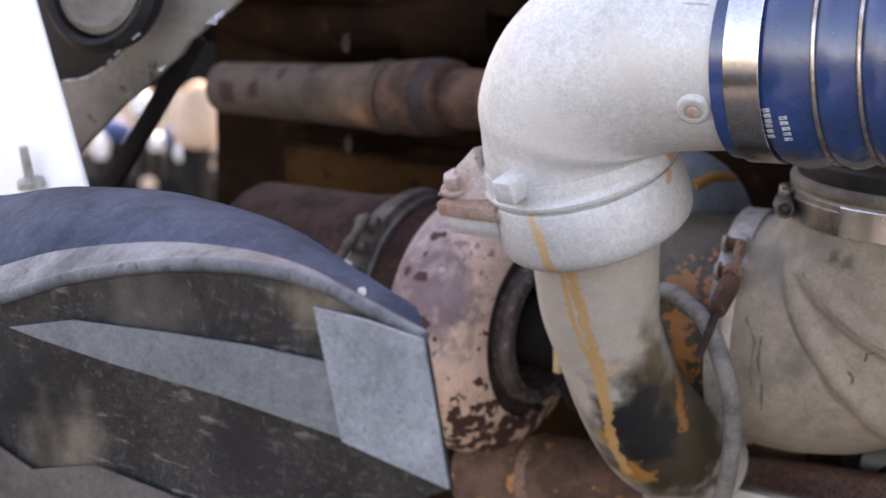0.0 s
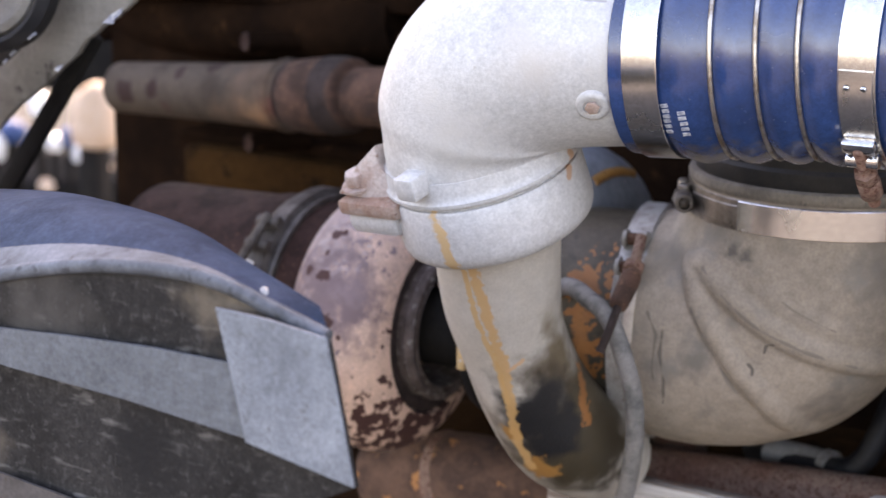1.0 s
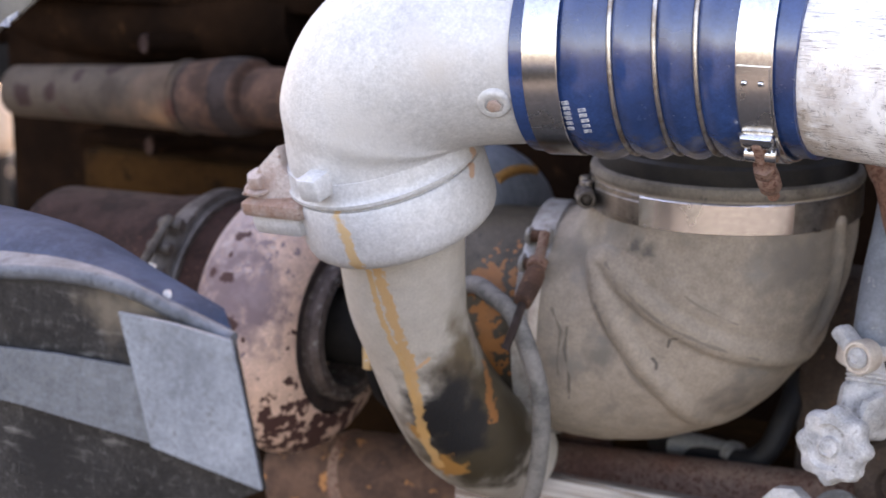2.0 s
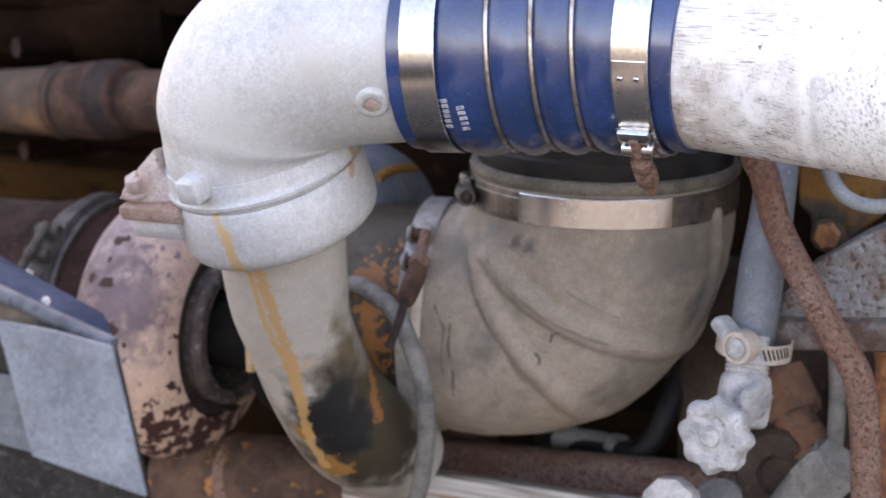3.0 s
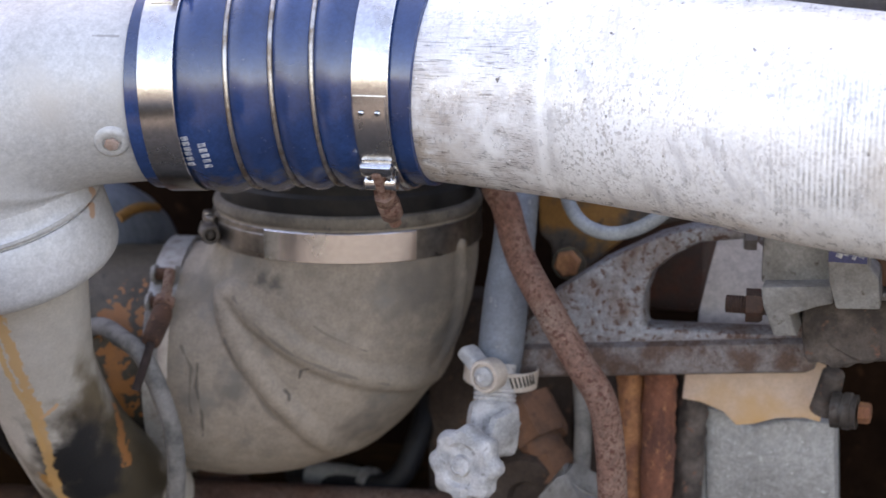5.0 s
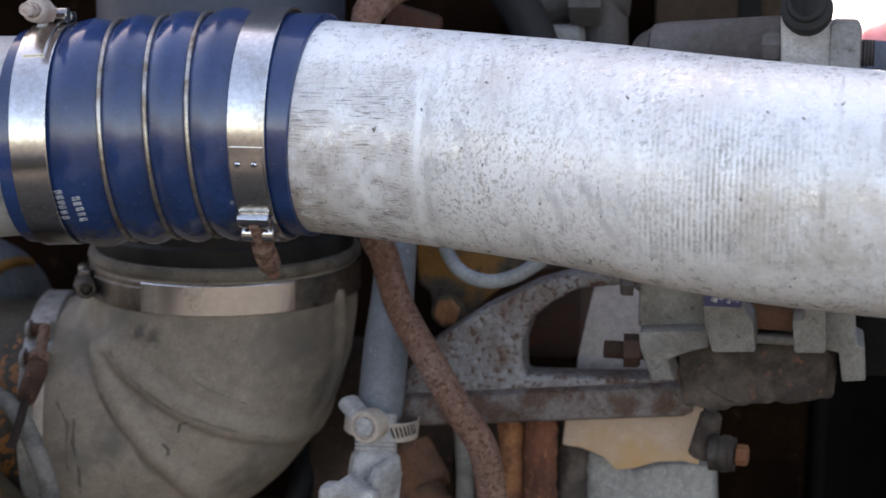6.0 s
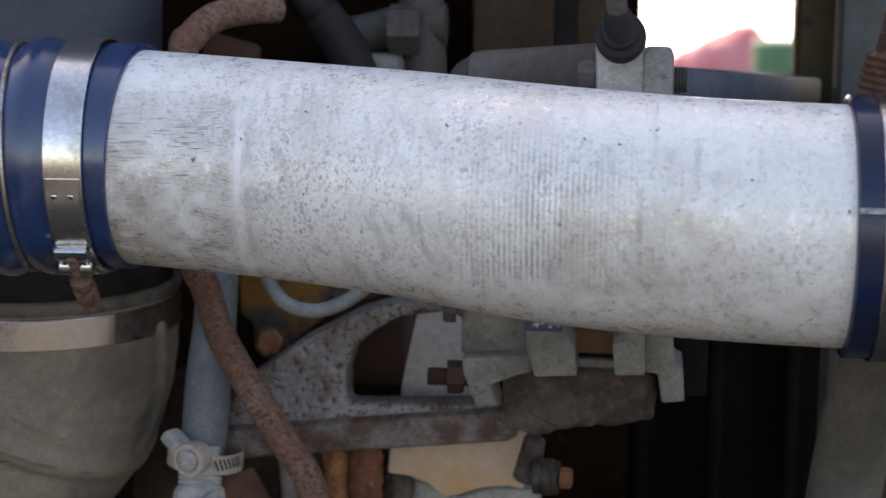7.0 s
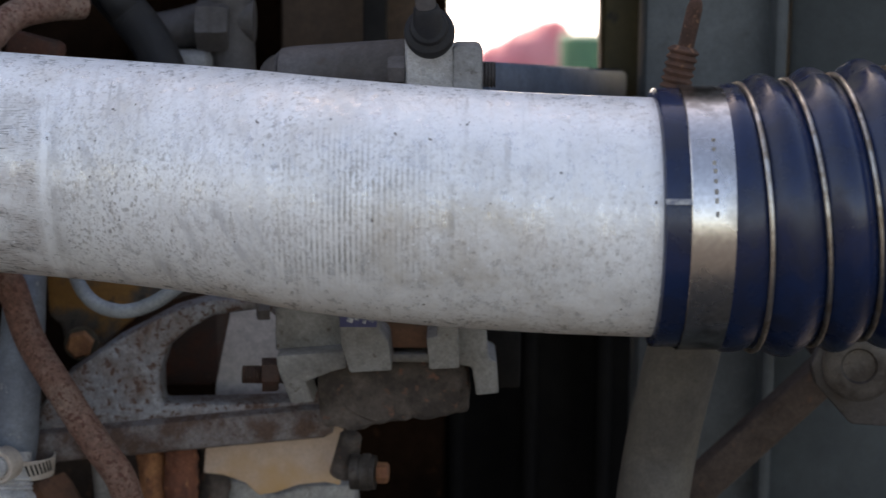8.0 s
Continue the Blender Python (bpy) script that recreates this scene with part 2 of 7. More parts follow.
M_PIPE = pipe_metal()
M_CAST = mat("cast_aluminium", (0.56, 0.556, 0.55), 0.5, 0.2, (0.47, 0.46, 0.445), 26, 0.36, 0.76, (0.4, 0.375, 0.34), 210, 0.68, 0.79, 0.2, 700, rough2=0.58, grain=0.7,
             blots=(((0.1150, -0.0380, 0.0400), 0.02, (0.49, 0.475, 0.45), 140.0, 1.0), ((0.0813, -0.0528, 0.0356), 0.02, (0.5, 0.475, 0.445), 60.0, 1.0), ((0.0439, -0.0583, -0.0003), 0.03, (0.53, 0.51, 0.485), 50.0, 1.0)),
             strokes=(([(0.0255, -0.0441, -0.0435), (0.0300, -0.0470, -0.0548), (0.0330, -0.0425, -0.0690), (0.0345, -0.0390, -0.0760)], 0.0036, (0.6, 0.38, 0.16), 220.0, 1.0),
                      ([(0.0775, -0.0003, -0.0156), (0.0795, -0.0040, -0.0270)], 0.0026, (0.5, 0.28, 0.16), 260.0, 0.6),
                      ([(0.1110, -0.0330, 0.0640), (0.1000, -0.0365, 0.0640)], 0.0008, (0.3, 0.29, 0.28), 300.0, 0.6)))
M_NECK = mat("stained_cast_neck", (0.52, 0.485, 0.435), 0.5, 0.1, (0.43, 0.395, 0.34), 16, 0.42, 0.72, (0.33, 0.28, 0.22), 130, 0.69, 0.77, 0.35, 800, rough2=0.58,
             blots=(((0.0564, 0.0799, -0.1684), 0.035, (0.14, 0.11, 0.07), 40.0, 1.0), ((0.0614, 0.0740, -0.1844), 0.045, (0.06, 0.045, 0.03), 40.0, 1.0), ((0.0514, 0.0433, -0.1161), 0.022, (0.3, 0.26, 0.2), 60.0, 0.9), ((0.0515, 0.0452, -0.1422), 0.032, (0.14, 0.105, 0.065), 60.0, 0.8), ((0.0568, 0.0607, -0.1790), 0.062, (0.055, 0.04, 0.024), 50.0, 0.8), ((0.0519, 0.0624, -0.2070), 0.045, (0.065, 0.046, 0.026), 60.0, 0.8), ((0.0600, 0.0760, -0.1700), 0.036, (0.075, 0.058, 0.034), 60.0, 0.5), ((0.0610, 0.0760, -0.1960), 0.042, (0.05, 0.038, 0.022), 60.0, 0.5), ((0.0500, 0.0620, -0.2120), 0.026, (0.05, 0.038, 0.022), 60.0, 0.5), ((0.0441, 0.0372, -0.1649), 0.023, (0.03, 0.027, 0.024), 60.0, 0.9), ((0.0440, 0.0409, -0.1740), 0.027, (0.012, 0.012, 0.013), 70.0, 0.5), ((0.0483, 0.0496, -0.1864), 0.022, (0.01, 0.01, 0.011), 70.0, 0.7), ((0.0254, 0.0396, -0.1862), 0.008, (0.36, 0.18, 0.05), 150.0, 0.3), ((0.0342, 0.0552, -0.2104), 0.012, (0.33, 0.16, 0.045), 140.0, 0.4)), grain=0.45,
             strokes=(([(0.0262, -0.0200, -0.0780), (0.0265, -0.0141, -0.0873), (0.0259, -0.0031, -0.1095), (0.0283, 0.0132, -0.1364), (0.0284, 0.0282, -0.1643)], 0.0019, (0.58, 0.36, 0.15), 240.0, 1.1),
                      ([(0.0318, -0.0200, -0.0780), (0.0322, -0.0141, -0.0865), (0.0323, -0.0022, -0.1087), (0.0320, 0.0128, -0.1335), (0.0295, 0.0283, -0.1641), (0.0267, 0.0424, -0.1910), (0.0300, 0.0545, -0.2100)], 0.0033, (0.57, 0.34, 0.14), 220.0, 1.2),
                      ([(0.0534, 0.0657, -0.1500), (0.0540, 0.0655, -0.1580), (0.0569, 0.0646, -0.1697), (0.0582, 0.0643, -0.1790)], 0.0034, (0.32, 0.125, 0.038), 260.0, 2.0),
                      ([(0.0330, 0.0195, -0.1437), (0.0412, 0.0214, -0.1365)], 0.0012, (0.6, 0.36, 0.2), 250.0, 2.0)))
M_BLUE = mat("blue_silicone", (0.019, 0.053, 0.16), 0.14, 0, (0.012, 0.03, 0.09), 30, 0.38, 0.7, (0.14, 0.16, 0.21), 300, 0.68, 0.75, 0.06, 400, rough2=0.32, grain=0.8, spec=1.0,
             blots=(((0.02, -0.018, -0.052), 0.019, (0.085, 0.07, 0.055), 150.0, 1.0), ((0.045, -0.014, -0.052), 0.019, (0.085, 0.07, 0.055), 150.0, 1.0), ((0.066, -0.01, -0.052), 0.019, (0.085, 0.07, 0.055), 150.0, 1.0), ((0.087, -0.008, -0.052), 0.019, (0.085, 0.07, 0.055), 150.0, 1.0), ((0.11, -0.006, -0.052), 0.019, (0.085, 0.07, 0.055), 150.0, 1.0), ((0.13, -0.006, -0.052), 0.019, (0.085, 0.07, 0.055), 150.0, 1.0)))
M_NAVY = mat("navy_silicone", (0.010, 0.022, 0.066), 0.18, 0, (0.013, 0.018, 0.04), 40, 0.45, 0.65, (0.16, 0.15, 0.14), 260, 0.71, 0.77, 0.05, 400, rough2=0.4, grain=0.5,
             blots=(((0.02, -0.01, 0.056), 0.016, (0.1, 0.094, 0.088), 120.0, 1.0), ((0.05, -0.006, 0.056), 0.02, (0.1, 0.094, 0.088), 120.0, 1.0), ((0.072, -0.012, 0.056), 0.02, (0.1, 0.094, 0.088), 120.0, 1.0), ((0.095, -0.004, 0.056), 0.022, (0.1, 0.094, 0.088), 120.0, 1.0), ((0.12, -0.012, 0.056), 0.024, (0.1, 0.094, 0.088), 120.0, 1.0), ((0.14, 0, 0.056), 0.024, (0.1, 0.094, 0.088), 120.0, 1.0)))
M_STEEL = mat("stainless_band", (0.78, 0.77, 0.76), 0.22, 1.0, (0.5, 0.47, 0.43), 50, 0.55, 0.75, None, bump=0.03, stretch=(1, 1, 1), rough2=0.36)
M_RING = mat("wire_ring_steel", (0.62, 0.58, 0.53), 0.35, 1.0, (0.35, 0.28, 0.22), 90)
M_ZINC = mat("dull_zinc", (0.400, 0.392, 0.376), 0.5, 0.6, (0.264, 0.240, 0.216), 90, 0.45, 0.65, (0.160, 0.096, 0.064), 200, 0.66, 0.72, 0.2)
M_RUST = mat("rusty_steel", (0.1, 0.046, 0.028), 0.85, 0.1, (0.05, 0.026, 0.018), 45, 0.4, 0.6, (0.2, 0.1, 0.055), 260, 0.6, 0.68, 0.5, 500)
M_RUSTPIPE = mat("pitted_rust_tube", (0.19, 0.092, 0.064), 0.85, 0.1, (0.24, 0.155, 0.12), 26, 0.4, 0.6, (0.11, 0.046, 0.032), 430, 0.53, 0.6, 1.0, 420, grain=1.5)
M_BROWN = mat("burnt_brown_steel", (0.052, 0.029, 0.022), 0.75, 0.2, (0.091, 0.035, 0.021), 50, 0.45, 0.62, (0.140, 0.070, 0.049), 330, 0.66, 0.72, 0.4, 500)
M_ORANGERUST = mat("orange_rust", (0.4, 0.175, 0.075), 0.85, 0.0, (0.16, 0.062, 0.04), 60, 0.4, 0.64, (0.13, 0.06, 0.04), 300, 0.6, 0.68, 1.0, 260, (1, 1, 0.7), grain=1.4)
M_REDRUST = mat("flaking_red_brown_rust", (0.24, 0.088, 0.05), 0.88, 0.0, (0.12, 0.05, 0.036), 60, 0.4, 0.62, (0.34, 0.15, 0.075), 210, 0.58, 0.66, 1.0, 240, (1, 1, 0.7), grain=1.4)
M_PINK = mat("flaking_pink_paint", (0.68, 0.465, 0.365), 0.7, 0, (0.54, 0.365, 0.29), 14, 0.42, 0.66, (0.13, 0.06, 0.05), 190, 0.7, 0.71, 0.4, 350, seed=3.0,
             blots=(((-0.0839, -0.0672, 0.0621), 0.046, (0.3, 0.228, 0.222), 90.0, 1.1), ((-0.0741, -0.0956, 0.0338), 0.04, (0.17, 0.118, 0.12), 110.0, 0.8), ((-0.0511, -0.0958, 0.0217), 0.03, (0.19, 0.13, 0.135), 130.0, 0.8), ((-0.0500, -0.0916, 0.0297), 0.012, (0.23, 0.165, 0.17), 160.0, 0.7), ((-0.0729, -0.0756, 0.0588), 0.0042, DARK_FLAKE, 200.0, 0.3), ((-0.0687, -0.0744, 0.0599), 0.003, DARK_FLAKE, 200.0, 0.3), ((-0.0712, -0.0938, 0.0374), 0.005, DARK_FLAKE, 180.0, 0.3), ((-0.0834, -0.0904, 0.0383), 0.004, DARK_FLAKE, 200.0, 0.4), ((-0.0641, -0.1037, 0.0108), 0.006, DARK_FLAKE, 180.0, 0.3), ((-0.0409, -0.1200, 0.0906), 0.004, DARK_FLAKE, 200.0, 0.3), ((-0.0548, -0.1022, 0.0032), 0.002, DARK_FLAKE, 200.0, 0.3), ((-0.0359, -0.0827, -0.0046), 0.0016, DARK_FLAKE, 200.0, 0.3), ((-0.0378, -0.0844, -0.0252), 0.0016, DARK_FLAKE, 200.0, 0.3), ((-0.0746, -0.0851, 0.0492), 0.0022, DARK_FLAKE, 200.0, 0.3)),
             flakes=(((-0.0763, -0.0897, 0.0428), 0.04, (0.22, 0.16, 0.165), 170), ((-0.0816, -0.0614, 0.0667), 0.03, (0.26, 0.2, 0.2), 190), ((-0.0719, -0.0987, 0.0277), 0.03, (0.42, 0.33, 0.32), 300), ((-0.0851, -0.0774, 0.0532), 0.025, (0.42, 0.35, 0.33), 320), ((-0.0377, -0.0421, -0.0696), 0.055, DARK_FLAKE, 105), ((-0.0444, -0.0802, -0.0527), 0.024, DARK_FLAKE, 130), ((-0.0350, -0.0093, -0.0651), 0.05, DARK_FLAKE, 100), ((-0.0464, -0.0578, -0.0744), 0.032, DARK_FLAKE, 140)))
# The first two blots paint the warm sunlight beside the coupling.
M_PINKPIPE = mat("scorched_pink_tube_sunlit_patch", (0.075, 0.056, 0.042), 0.8, 0, (0.05, 0.037, 0.028), 30, 0.45, 0.65, (0.07, 0.045, 0.035), 160, 0.66, 0.7, 0.3, 350, seed=1.0, spec=0.25,
                blots=(((0.0560, -0.0303, -0.0040), 0.05, (0.15, 0.093, 0.062), 50.0, 1.3), ((0.0660, -0.0303, -0.0120), 0.022, (0.26, 0.145, 0.08), 90.0, 1.2), ((0.0795, -0.0350, -0.0010), 0.012, (0.12, 0.05, 0.035), 110.0, 0.5), ((-0.0989, 0.0045, -0.0089), 0.011, (0.03, 0.014, 0.012), 110.0, 0.35), ((-0.0642, -0.0024, -0.0025), 0.009, (0.03, 0.014, 0.012), 130.0, 0.35), ((-0.0330, -0.0017, 0.0144), 0.008, (0.03, 0.014, 0.012), 130.0, 0.35), ((0.0062, -0.0039, 0.0220), 0.01, (0.03, 0.015, 0.012), 130.0, 0.35), ((-0.0474, -0.0028, -0.0170), 0.008, (0.06, 0.035, 0.028), 130.0, 0.5)))
M_FLANGE = mat("rusty_pink_bracket", (0.5, 0.415, 0.375), 0.65, 0.1, (0.36, 0.24, 0.19), 60, 0.46, 0.66, (0.2, 0.095, 0.055), 150, 0.62, 0.7, 0.35)
M_FLANGERUST = mat("rust_brown_bracket_edge", (0.3, 0.175, 0.125), 0.7, 0.1, (0.42, 0.32, 0.27), 70, 0.46, 0.64, (0.14, 0.065, 0.04), 160, 0.6, 0.7, 0.4)
M_RUBBER = mat("dusty_grey_rubber", (0.33, 0.272, 0.216), 0.72, 0, (0.25, 0.207, 0.163), 15, 0.4, 0.66, (0.2, 0.18, 0.155), 110, 0.66, 0.74, 0.3, 500, grain=0.9, streaks=((90, 90, 60), (0.2, 0.172, 0.142), 0.53, 0.7),
               blots=(((-0.0115, -0.0741, -0.0070), 0.012, (0.2, 0.18, 0.155), 160.0, 1.0), ((0.0060, -0.0725, 0.0500), 0.0075, (0.1, 0.088, 0.074), 220.0, 0.9), ((0.0150, -0.0742, 0.0480), 0.006, (0.1, 0.088, 0.074), 240.0, 0.9), ((-0.0112, -0.0623, 0.0536), 0.014, (0.2, 0.18, 0.155), 150.0, 1.0), ((-0.0265, -0.0753, -0.0216), 0.01, (0.2, 0.18, 0.155), 180.0, 1.0), ((0.0911, -0.0438, 0.0477), 0.035, (0.13, 0.115, 0.1), 70.0, 1.0), ((0.0961, -0.0141, 0.0152), 0.025, (0.12, 0.105, 0.09), 80.0, 1.0), ((0.0664, -0.0438, -0.0147), 0.014, (0.2, 0.18, 0.155), 160.0, 1.0), ((-0.0285, -0.0621, 0.0275), 0.01, (0.22, 0.2, 0.175), 160.0, 1.0), ((0.0738, -0.0596, 0.0403), 0.012, (0.2, 0.18, 0.155), 180.0, 1.0),
                      ((-0.0110, -0.0740, -0.0160), 0.013, (0.17, 0.15, 0.125), 140.0, 1.0), ((0.0560, -0.0400, -0.0400), 0.022, (0.17, 0.145, 0.12), 90.0, 1.0), ((0.0934, -0.0427, 0.0477), 0.03, (0.15, 0.13, 0.11), 80.0, 1.0), ((-0.0031, -0.0674, 0.0577), 0.014, (0.17, 0.15, 0.125), 120.0, 1.0), ((-0.0345, -0.0541, 0.0378), 0.022, (0.2, 0.175, 0.145), 90.0, 1.0), ((-0.0375, -0.0739, -0.0237), 0.012, (0.18, 0.155, 0.13), 160.0, 1.0)),
               strokes=(([(-0.0321, -0.0732, -0.0012), (-0.0328, -0.0741, -0.0157), (-0.0307, -0.0722, -0.0309), (-0.0323, -0.0678, -0.0450)], 0.0008, (0.1, 0.086, 0.07), 110.0, 2.4),
                        ([(-0.0428, -0.0707, 0.0070), (-0.0359, -0.0734, -0.0039), (-0.0375, -0.0739, -0.0237), (-0.0360, -0.0690, -0.0420)], 0.0007, (0.13, 0.11, 0.09), 90.0, 2.4),
                        ([(0.0279, -0.0725, -0.0042), (0.0289, -0.0731, -0.0003), (0.0338, -0.0749, 0.0019)], 0.0009, (0.07, 0.06, 0.05), 400.0, 0.5),
                        ([(0.0195, -0.0735, -0.0120), (0.0217, -0.0726, -0.0144), (0.0218, -0.0732, -0.0174)], 0.0010, (0.07, 0.06, 0.05), 400.0, 0.5),
                        ([(-0.0096, -0.0736, 0.0384), (0.0061, -0.0792, 0.0244), (0.0256, -0.0791, 0.0107), (0.0434, -0.0745, 0.0027), (0.0559, -0.0687, -0.0026), (0.0711, -0.0557, -0.0090), (0.0895, -0.0189, -0.0174)], 0.0009, (0.17, 0.145, 0.12), 60.0, 2.6),
                        ([(-0.0213, -0.0700, 0.0330), (-0.0101, -0.0767, 0.0067), (0.0090, -0.0694, -0.0277), (0.0243, -0.0505, -0.0520), (0.0354, -0.0389, -0.0602)], 0.0009, (0.19, 0.165, 0.135), 60.0, 2.6),
                        ([(0.0379, -0.0756, 0.0263), (0.0434, -0.0743, 0.0224), (0.0541, -0.0704, 0.0168), (0.0642, -0.0643, 0.0114)], 0.0005, (0.17, 0.142, 0.113), 90.0, 2.0)))
M_OLDRUBBER = mat("dusty_dark_rubber_rim", (0.17, 0.145, 0.118), 0.75, 0, (0.10, 0.086, 0.072), 40, 0.4, 0.62, (0.05, 0.044, 0.04), 140, 0.62, 0.72, 0.4, 400)
M_SOOTSTEEL = mat("sooty_stainless_band", (0.34, 0.315, 0.29), 0.34, 1.0, (0.16, 0.14, 0.125), 34, 0.36, 0.62, (0.07, 0.06, 0.05), 160, 0.6, 0.7, 0.1, rough2=0.5)
M_HOSE = mat("grey_rubber_hose", (0.2, 0.19, 0.18), 0.7, 0, (0.1, 0.1, 0.095), 60, 0.45, 0.62, None, bump=0.2)
M_BLACK = mat("black_rubber", (0.012, 0.012, 0.0135), 0.55, 0, (0.022, 0.0205, 0.02), 60, spec=0.25)
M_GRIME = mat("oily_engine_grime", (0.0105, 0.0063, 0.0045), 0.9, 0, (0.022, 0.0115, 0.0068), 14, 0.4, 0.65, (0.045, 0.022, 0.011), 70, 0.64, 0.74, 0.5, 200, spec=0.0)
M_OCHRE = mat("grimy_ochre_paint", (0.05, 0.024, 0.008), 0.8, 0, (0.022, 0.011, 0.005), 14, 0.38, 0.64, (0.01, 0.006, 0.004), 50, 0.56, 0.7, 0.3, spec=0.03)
M_ORANGE = mat("worn_orange_paint", (0.320, 0.152, 0.040), 0.55, 0, (0.096, 0.080, 0.068), 24, 0.47, 0.56, (0.040, 0.032, 0.028), 90, 0.62, 0.68, 0.35)
M_COMP = mat("oily_olive_casting", (0.085, 0.068, 0.045), 0.45, 0.1, (0.05, 0.038, 0.024), 25, 0.4, 0.6, (0.03, 0.024, 0.018), 130, 0.6, 0.7, 0.5, 300, seed=2.0,
             flakes=(((0.0857, -0.0453, 0.0481), 0.018, (0.28, 0.115, 0.038), 170), ((0.0754, -0.0490, 0.0453), 0.010, (0.27, 0.105, 0.034), 170), ((0.0830, -0.0565, 0.0261), 0.016, (0.31, 0.118, 0.032), 180), ((0.0881, -0.0579, 0.0083), 0.013, (0.32, 0.122, 0.032), 180),
                     ((0.0900, -0.0560, -0.0080), 0.014, (0.3, 0.115, 0.032), 180), ((0.0880, -0.0480, -0.0300), 0.016, (0.24, 0.09, 0.03), 180)),
             strokes=(([(0.0830, -0.0565, 0.0300), (0.0845, -0.0580, 0.0120), (0.0846, -0.0568, -0.0060), (0.0835, -0.0490, -0.0260)], 0.0042, (0.32, 0.125, 0.035), 190.0, 1.3),
                      ([(0.0760, -0.0470, 0.0490), (0.0870, -0.0480, 0.0450), (0.0900, -0.0540, 0.0300)], 0.0036, (0.28, 0.11, 0.035), 200.0, 1.5)))
M_GREYBLUE = mat("grey_blue_paint", (0.2, 0.225, 0.26), 0.45, 0.1, (0.14, 0.155, 0.18), 20, 0.45, 0.65, (0.32, 0.32, 0.32), 160, 0.64, 0.72, 0.2, grain=1.0)
M_RISER = mat("dark_slate_paint", (0.06, 0.07, 0.095), 0.45, 0.0, (0.045, 0.052, 0.07), 20, 0.45, 0.65, (0.16, 0.165, 0.175), 200, 0.72, 0.78, 0.15, grain=0.5, spec=0.35)
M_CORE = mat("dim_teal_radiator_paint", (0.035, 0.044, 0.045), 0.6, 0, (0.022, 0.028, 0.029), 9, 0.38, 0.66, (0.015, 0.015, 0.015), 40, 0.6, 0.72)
M_PALEBLUE = mat("pale_blue_grey_hose", (0.34, 0.38, 0.42), 0.55, 0.1, (0.24, 0.27, 0.29), 50, 0.45, 0.65, None)
M_CHALK = mat("chalky_white_metal", (0.54, 0.53, 0.525), 0.75, 0.1, (0.36, 0.36, 0.36), 80, 0.42, 0.62, (0.22, 0.21, 0.2), 300, 0.6, 0.7, 0.9, 320)
M_BRACKET = mat("grey_bracket_with_rust", (0.275, 0.28, 0.3), 0.65, 0.15, (0.18, 0.13, 0.11), 36, 0.38, 0.62, (0.1, 0.054, 0.04), 300, 0.54, 0.62, 1.0, 260, grain=1.4, turn=(0.6, 0.4, 0.8))
M_BRACKETRUST = mat("rusted_bracket_edge", (0.23, 0.205, 0.2), 0.75, 0.1, (0.12, 0.074, 0.056), 60, 0.4, 0.6, (0.09, 0.05, 0.036), 260, 0.6, 0.7, 0.9, 260, grain=1.4, turn=(0.6, 0.4, 0.8))
M_TAN = mat("tan_gasket_sheet", (0.62, 0.47, 0.37), 0.8, 0, (0.57, 0.41, 0.3), 22, 0.42, 0.65, (0.4, 0.26, 0.14), 120, 0.7, 0.76, grain=0.5,
            blots=(((0.0, -0.032, -0.03), 0.022, (0.6, 0.37, 0.18), 50.0, 1.0), ((0.022, -0.032, -0.03), 0.022, (0.6, 0.37, 0.18), 50.0, 1.0), ((0.045, -0.032, -0.026), 0.02, (0.6, 0.38, 0.19), 50.0, 1.0)))
M_WHITEGREY = mat("pale_grey_plate", (0.52, 0.47, 0.45), 0.6, 0, (0.44, 0.4, 0.38), 25, 0.45, 0.65, (0.25, 0.23, 0.21), 90, 0.7, 0.76)
M_ALUGREY = mat("weathered_grey_casting", (0.27, 0.265, 0.255), 0.6, 0.25, (0.19, 0.18, 0.168), 35, 0.42, 0.64, (0.08, 0.064, 0.052), 170, 0.63, 0.73, 0.5, 300)
M_BRASS = mat("dirty_red_brown_brass", (0.22, 0.105, 0.06), 0.65, 0.1, (0.12, 0.066, 0.045), 60, 0.42, 0.62, (0.08, 0.05, 0.04), 250, 0.62, 0.72, 0.4)
M_CREAM = mat("chipped_cream_paint", (0.2, 0.188, 0.165), 0.7, 0, (0.14, 0.13, 0.112), 22, 0.42, 0.62, (0.05, 0.044, 0.038), 60, 0.61, 0.65, 0.35, grain=0.8)
M_WHITE = mat("white_panel_paint", (0.88, 0.89, 0.9), 0.3, 0, (0.82, 0.83, 0.85), 10, spec=0.6, grain=0.1)
M_SHROUD = mat("scratched_dark_sheet", (0.019, 0.0178, 0.0174), 0.6, 0.05, (0.042, 0.0385, 0.0365), 24, 0.36, 0.66, (0.075, 0.071, 0.068), 240, 0.55, 0.72, 0.4, 300, spec=0.12, rough2=0.8, grain=1.6, streaks=((60, 60, 240), (0.16, 0.15, 0.14), 0.58, 0.72),
               blots=(((-0.0899, 0.0, -0.0653), 0.032, (0.13, 0.108, 0.085), 60.0, 0.9), ((-0.0442, 0.0, 0.0062), 0.03, (0.07, 0.064, 0.058), 60.0, 0.9), ((-0.1089, 0.0, -0.0441), 0.03, (0.014, 0.014, 0.014), 50.0, 0.8), ((0.0075, 0.0, -0.0419), 0.028, (0.018, 0.017, 0.017), 60.0, 0.9), ((0.0500, 0.0, 0.0230), 0.024, (0.14, 0.115, 0.088), 70.0, 0.9)))
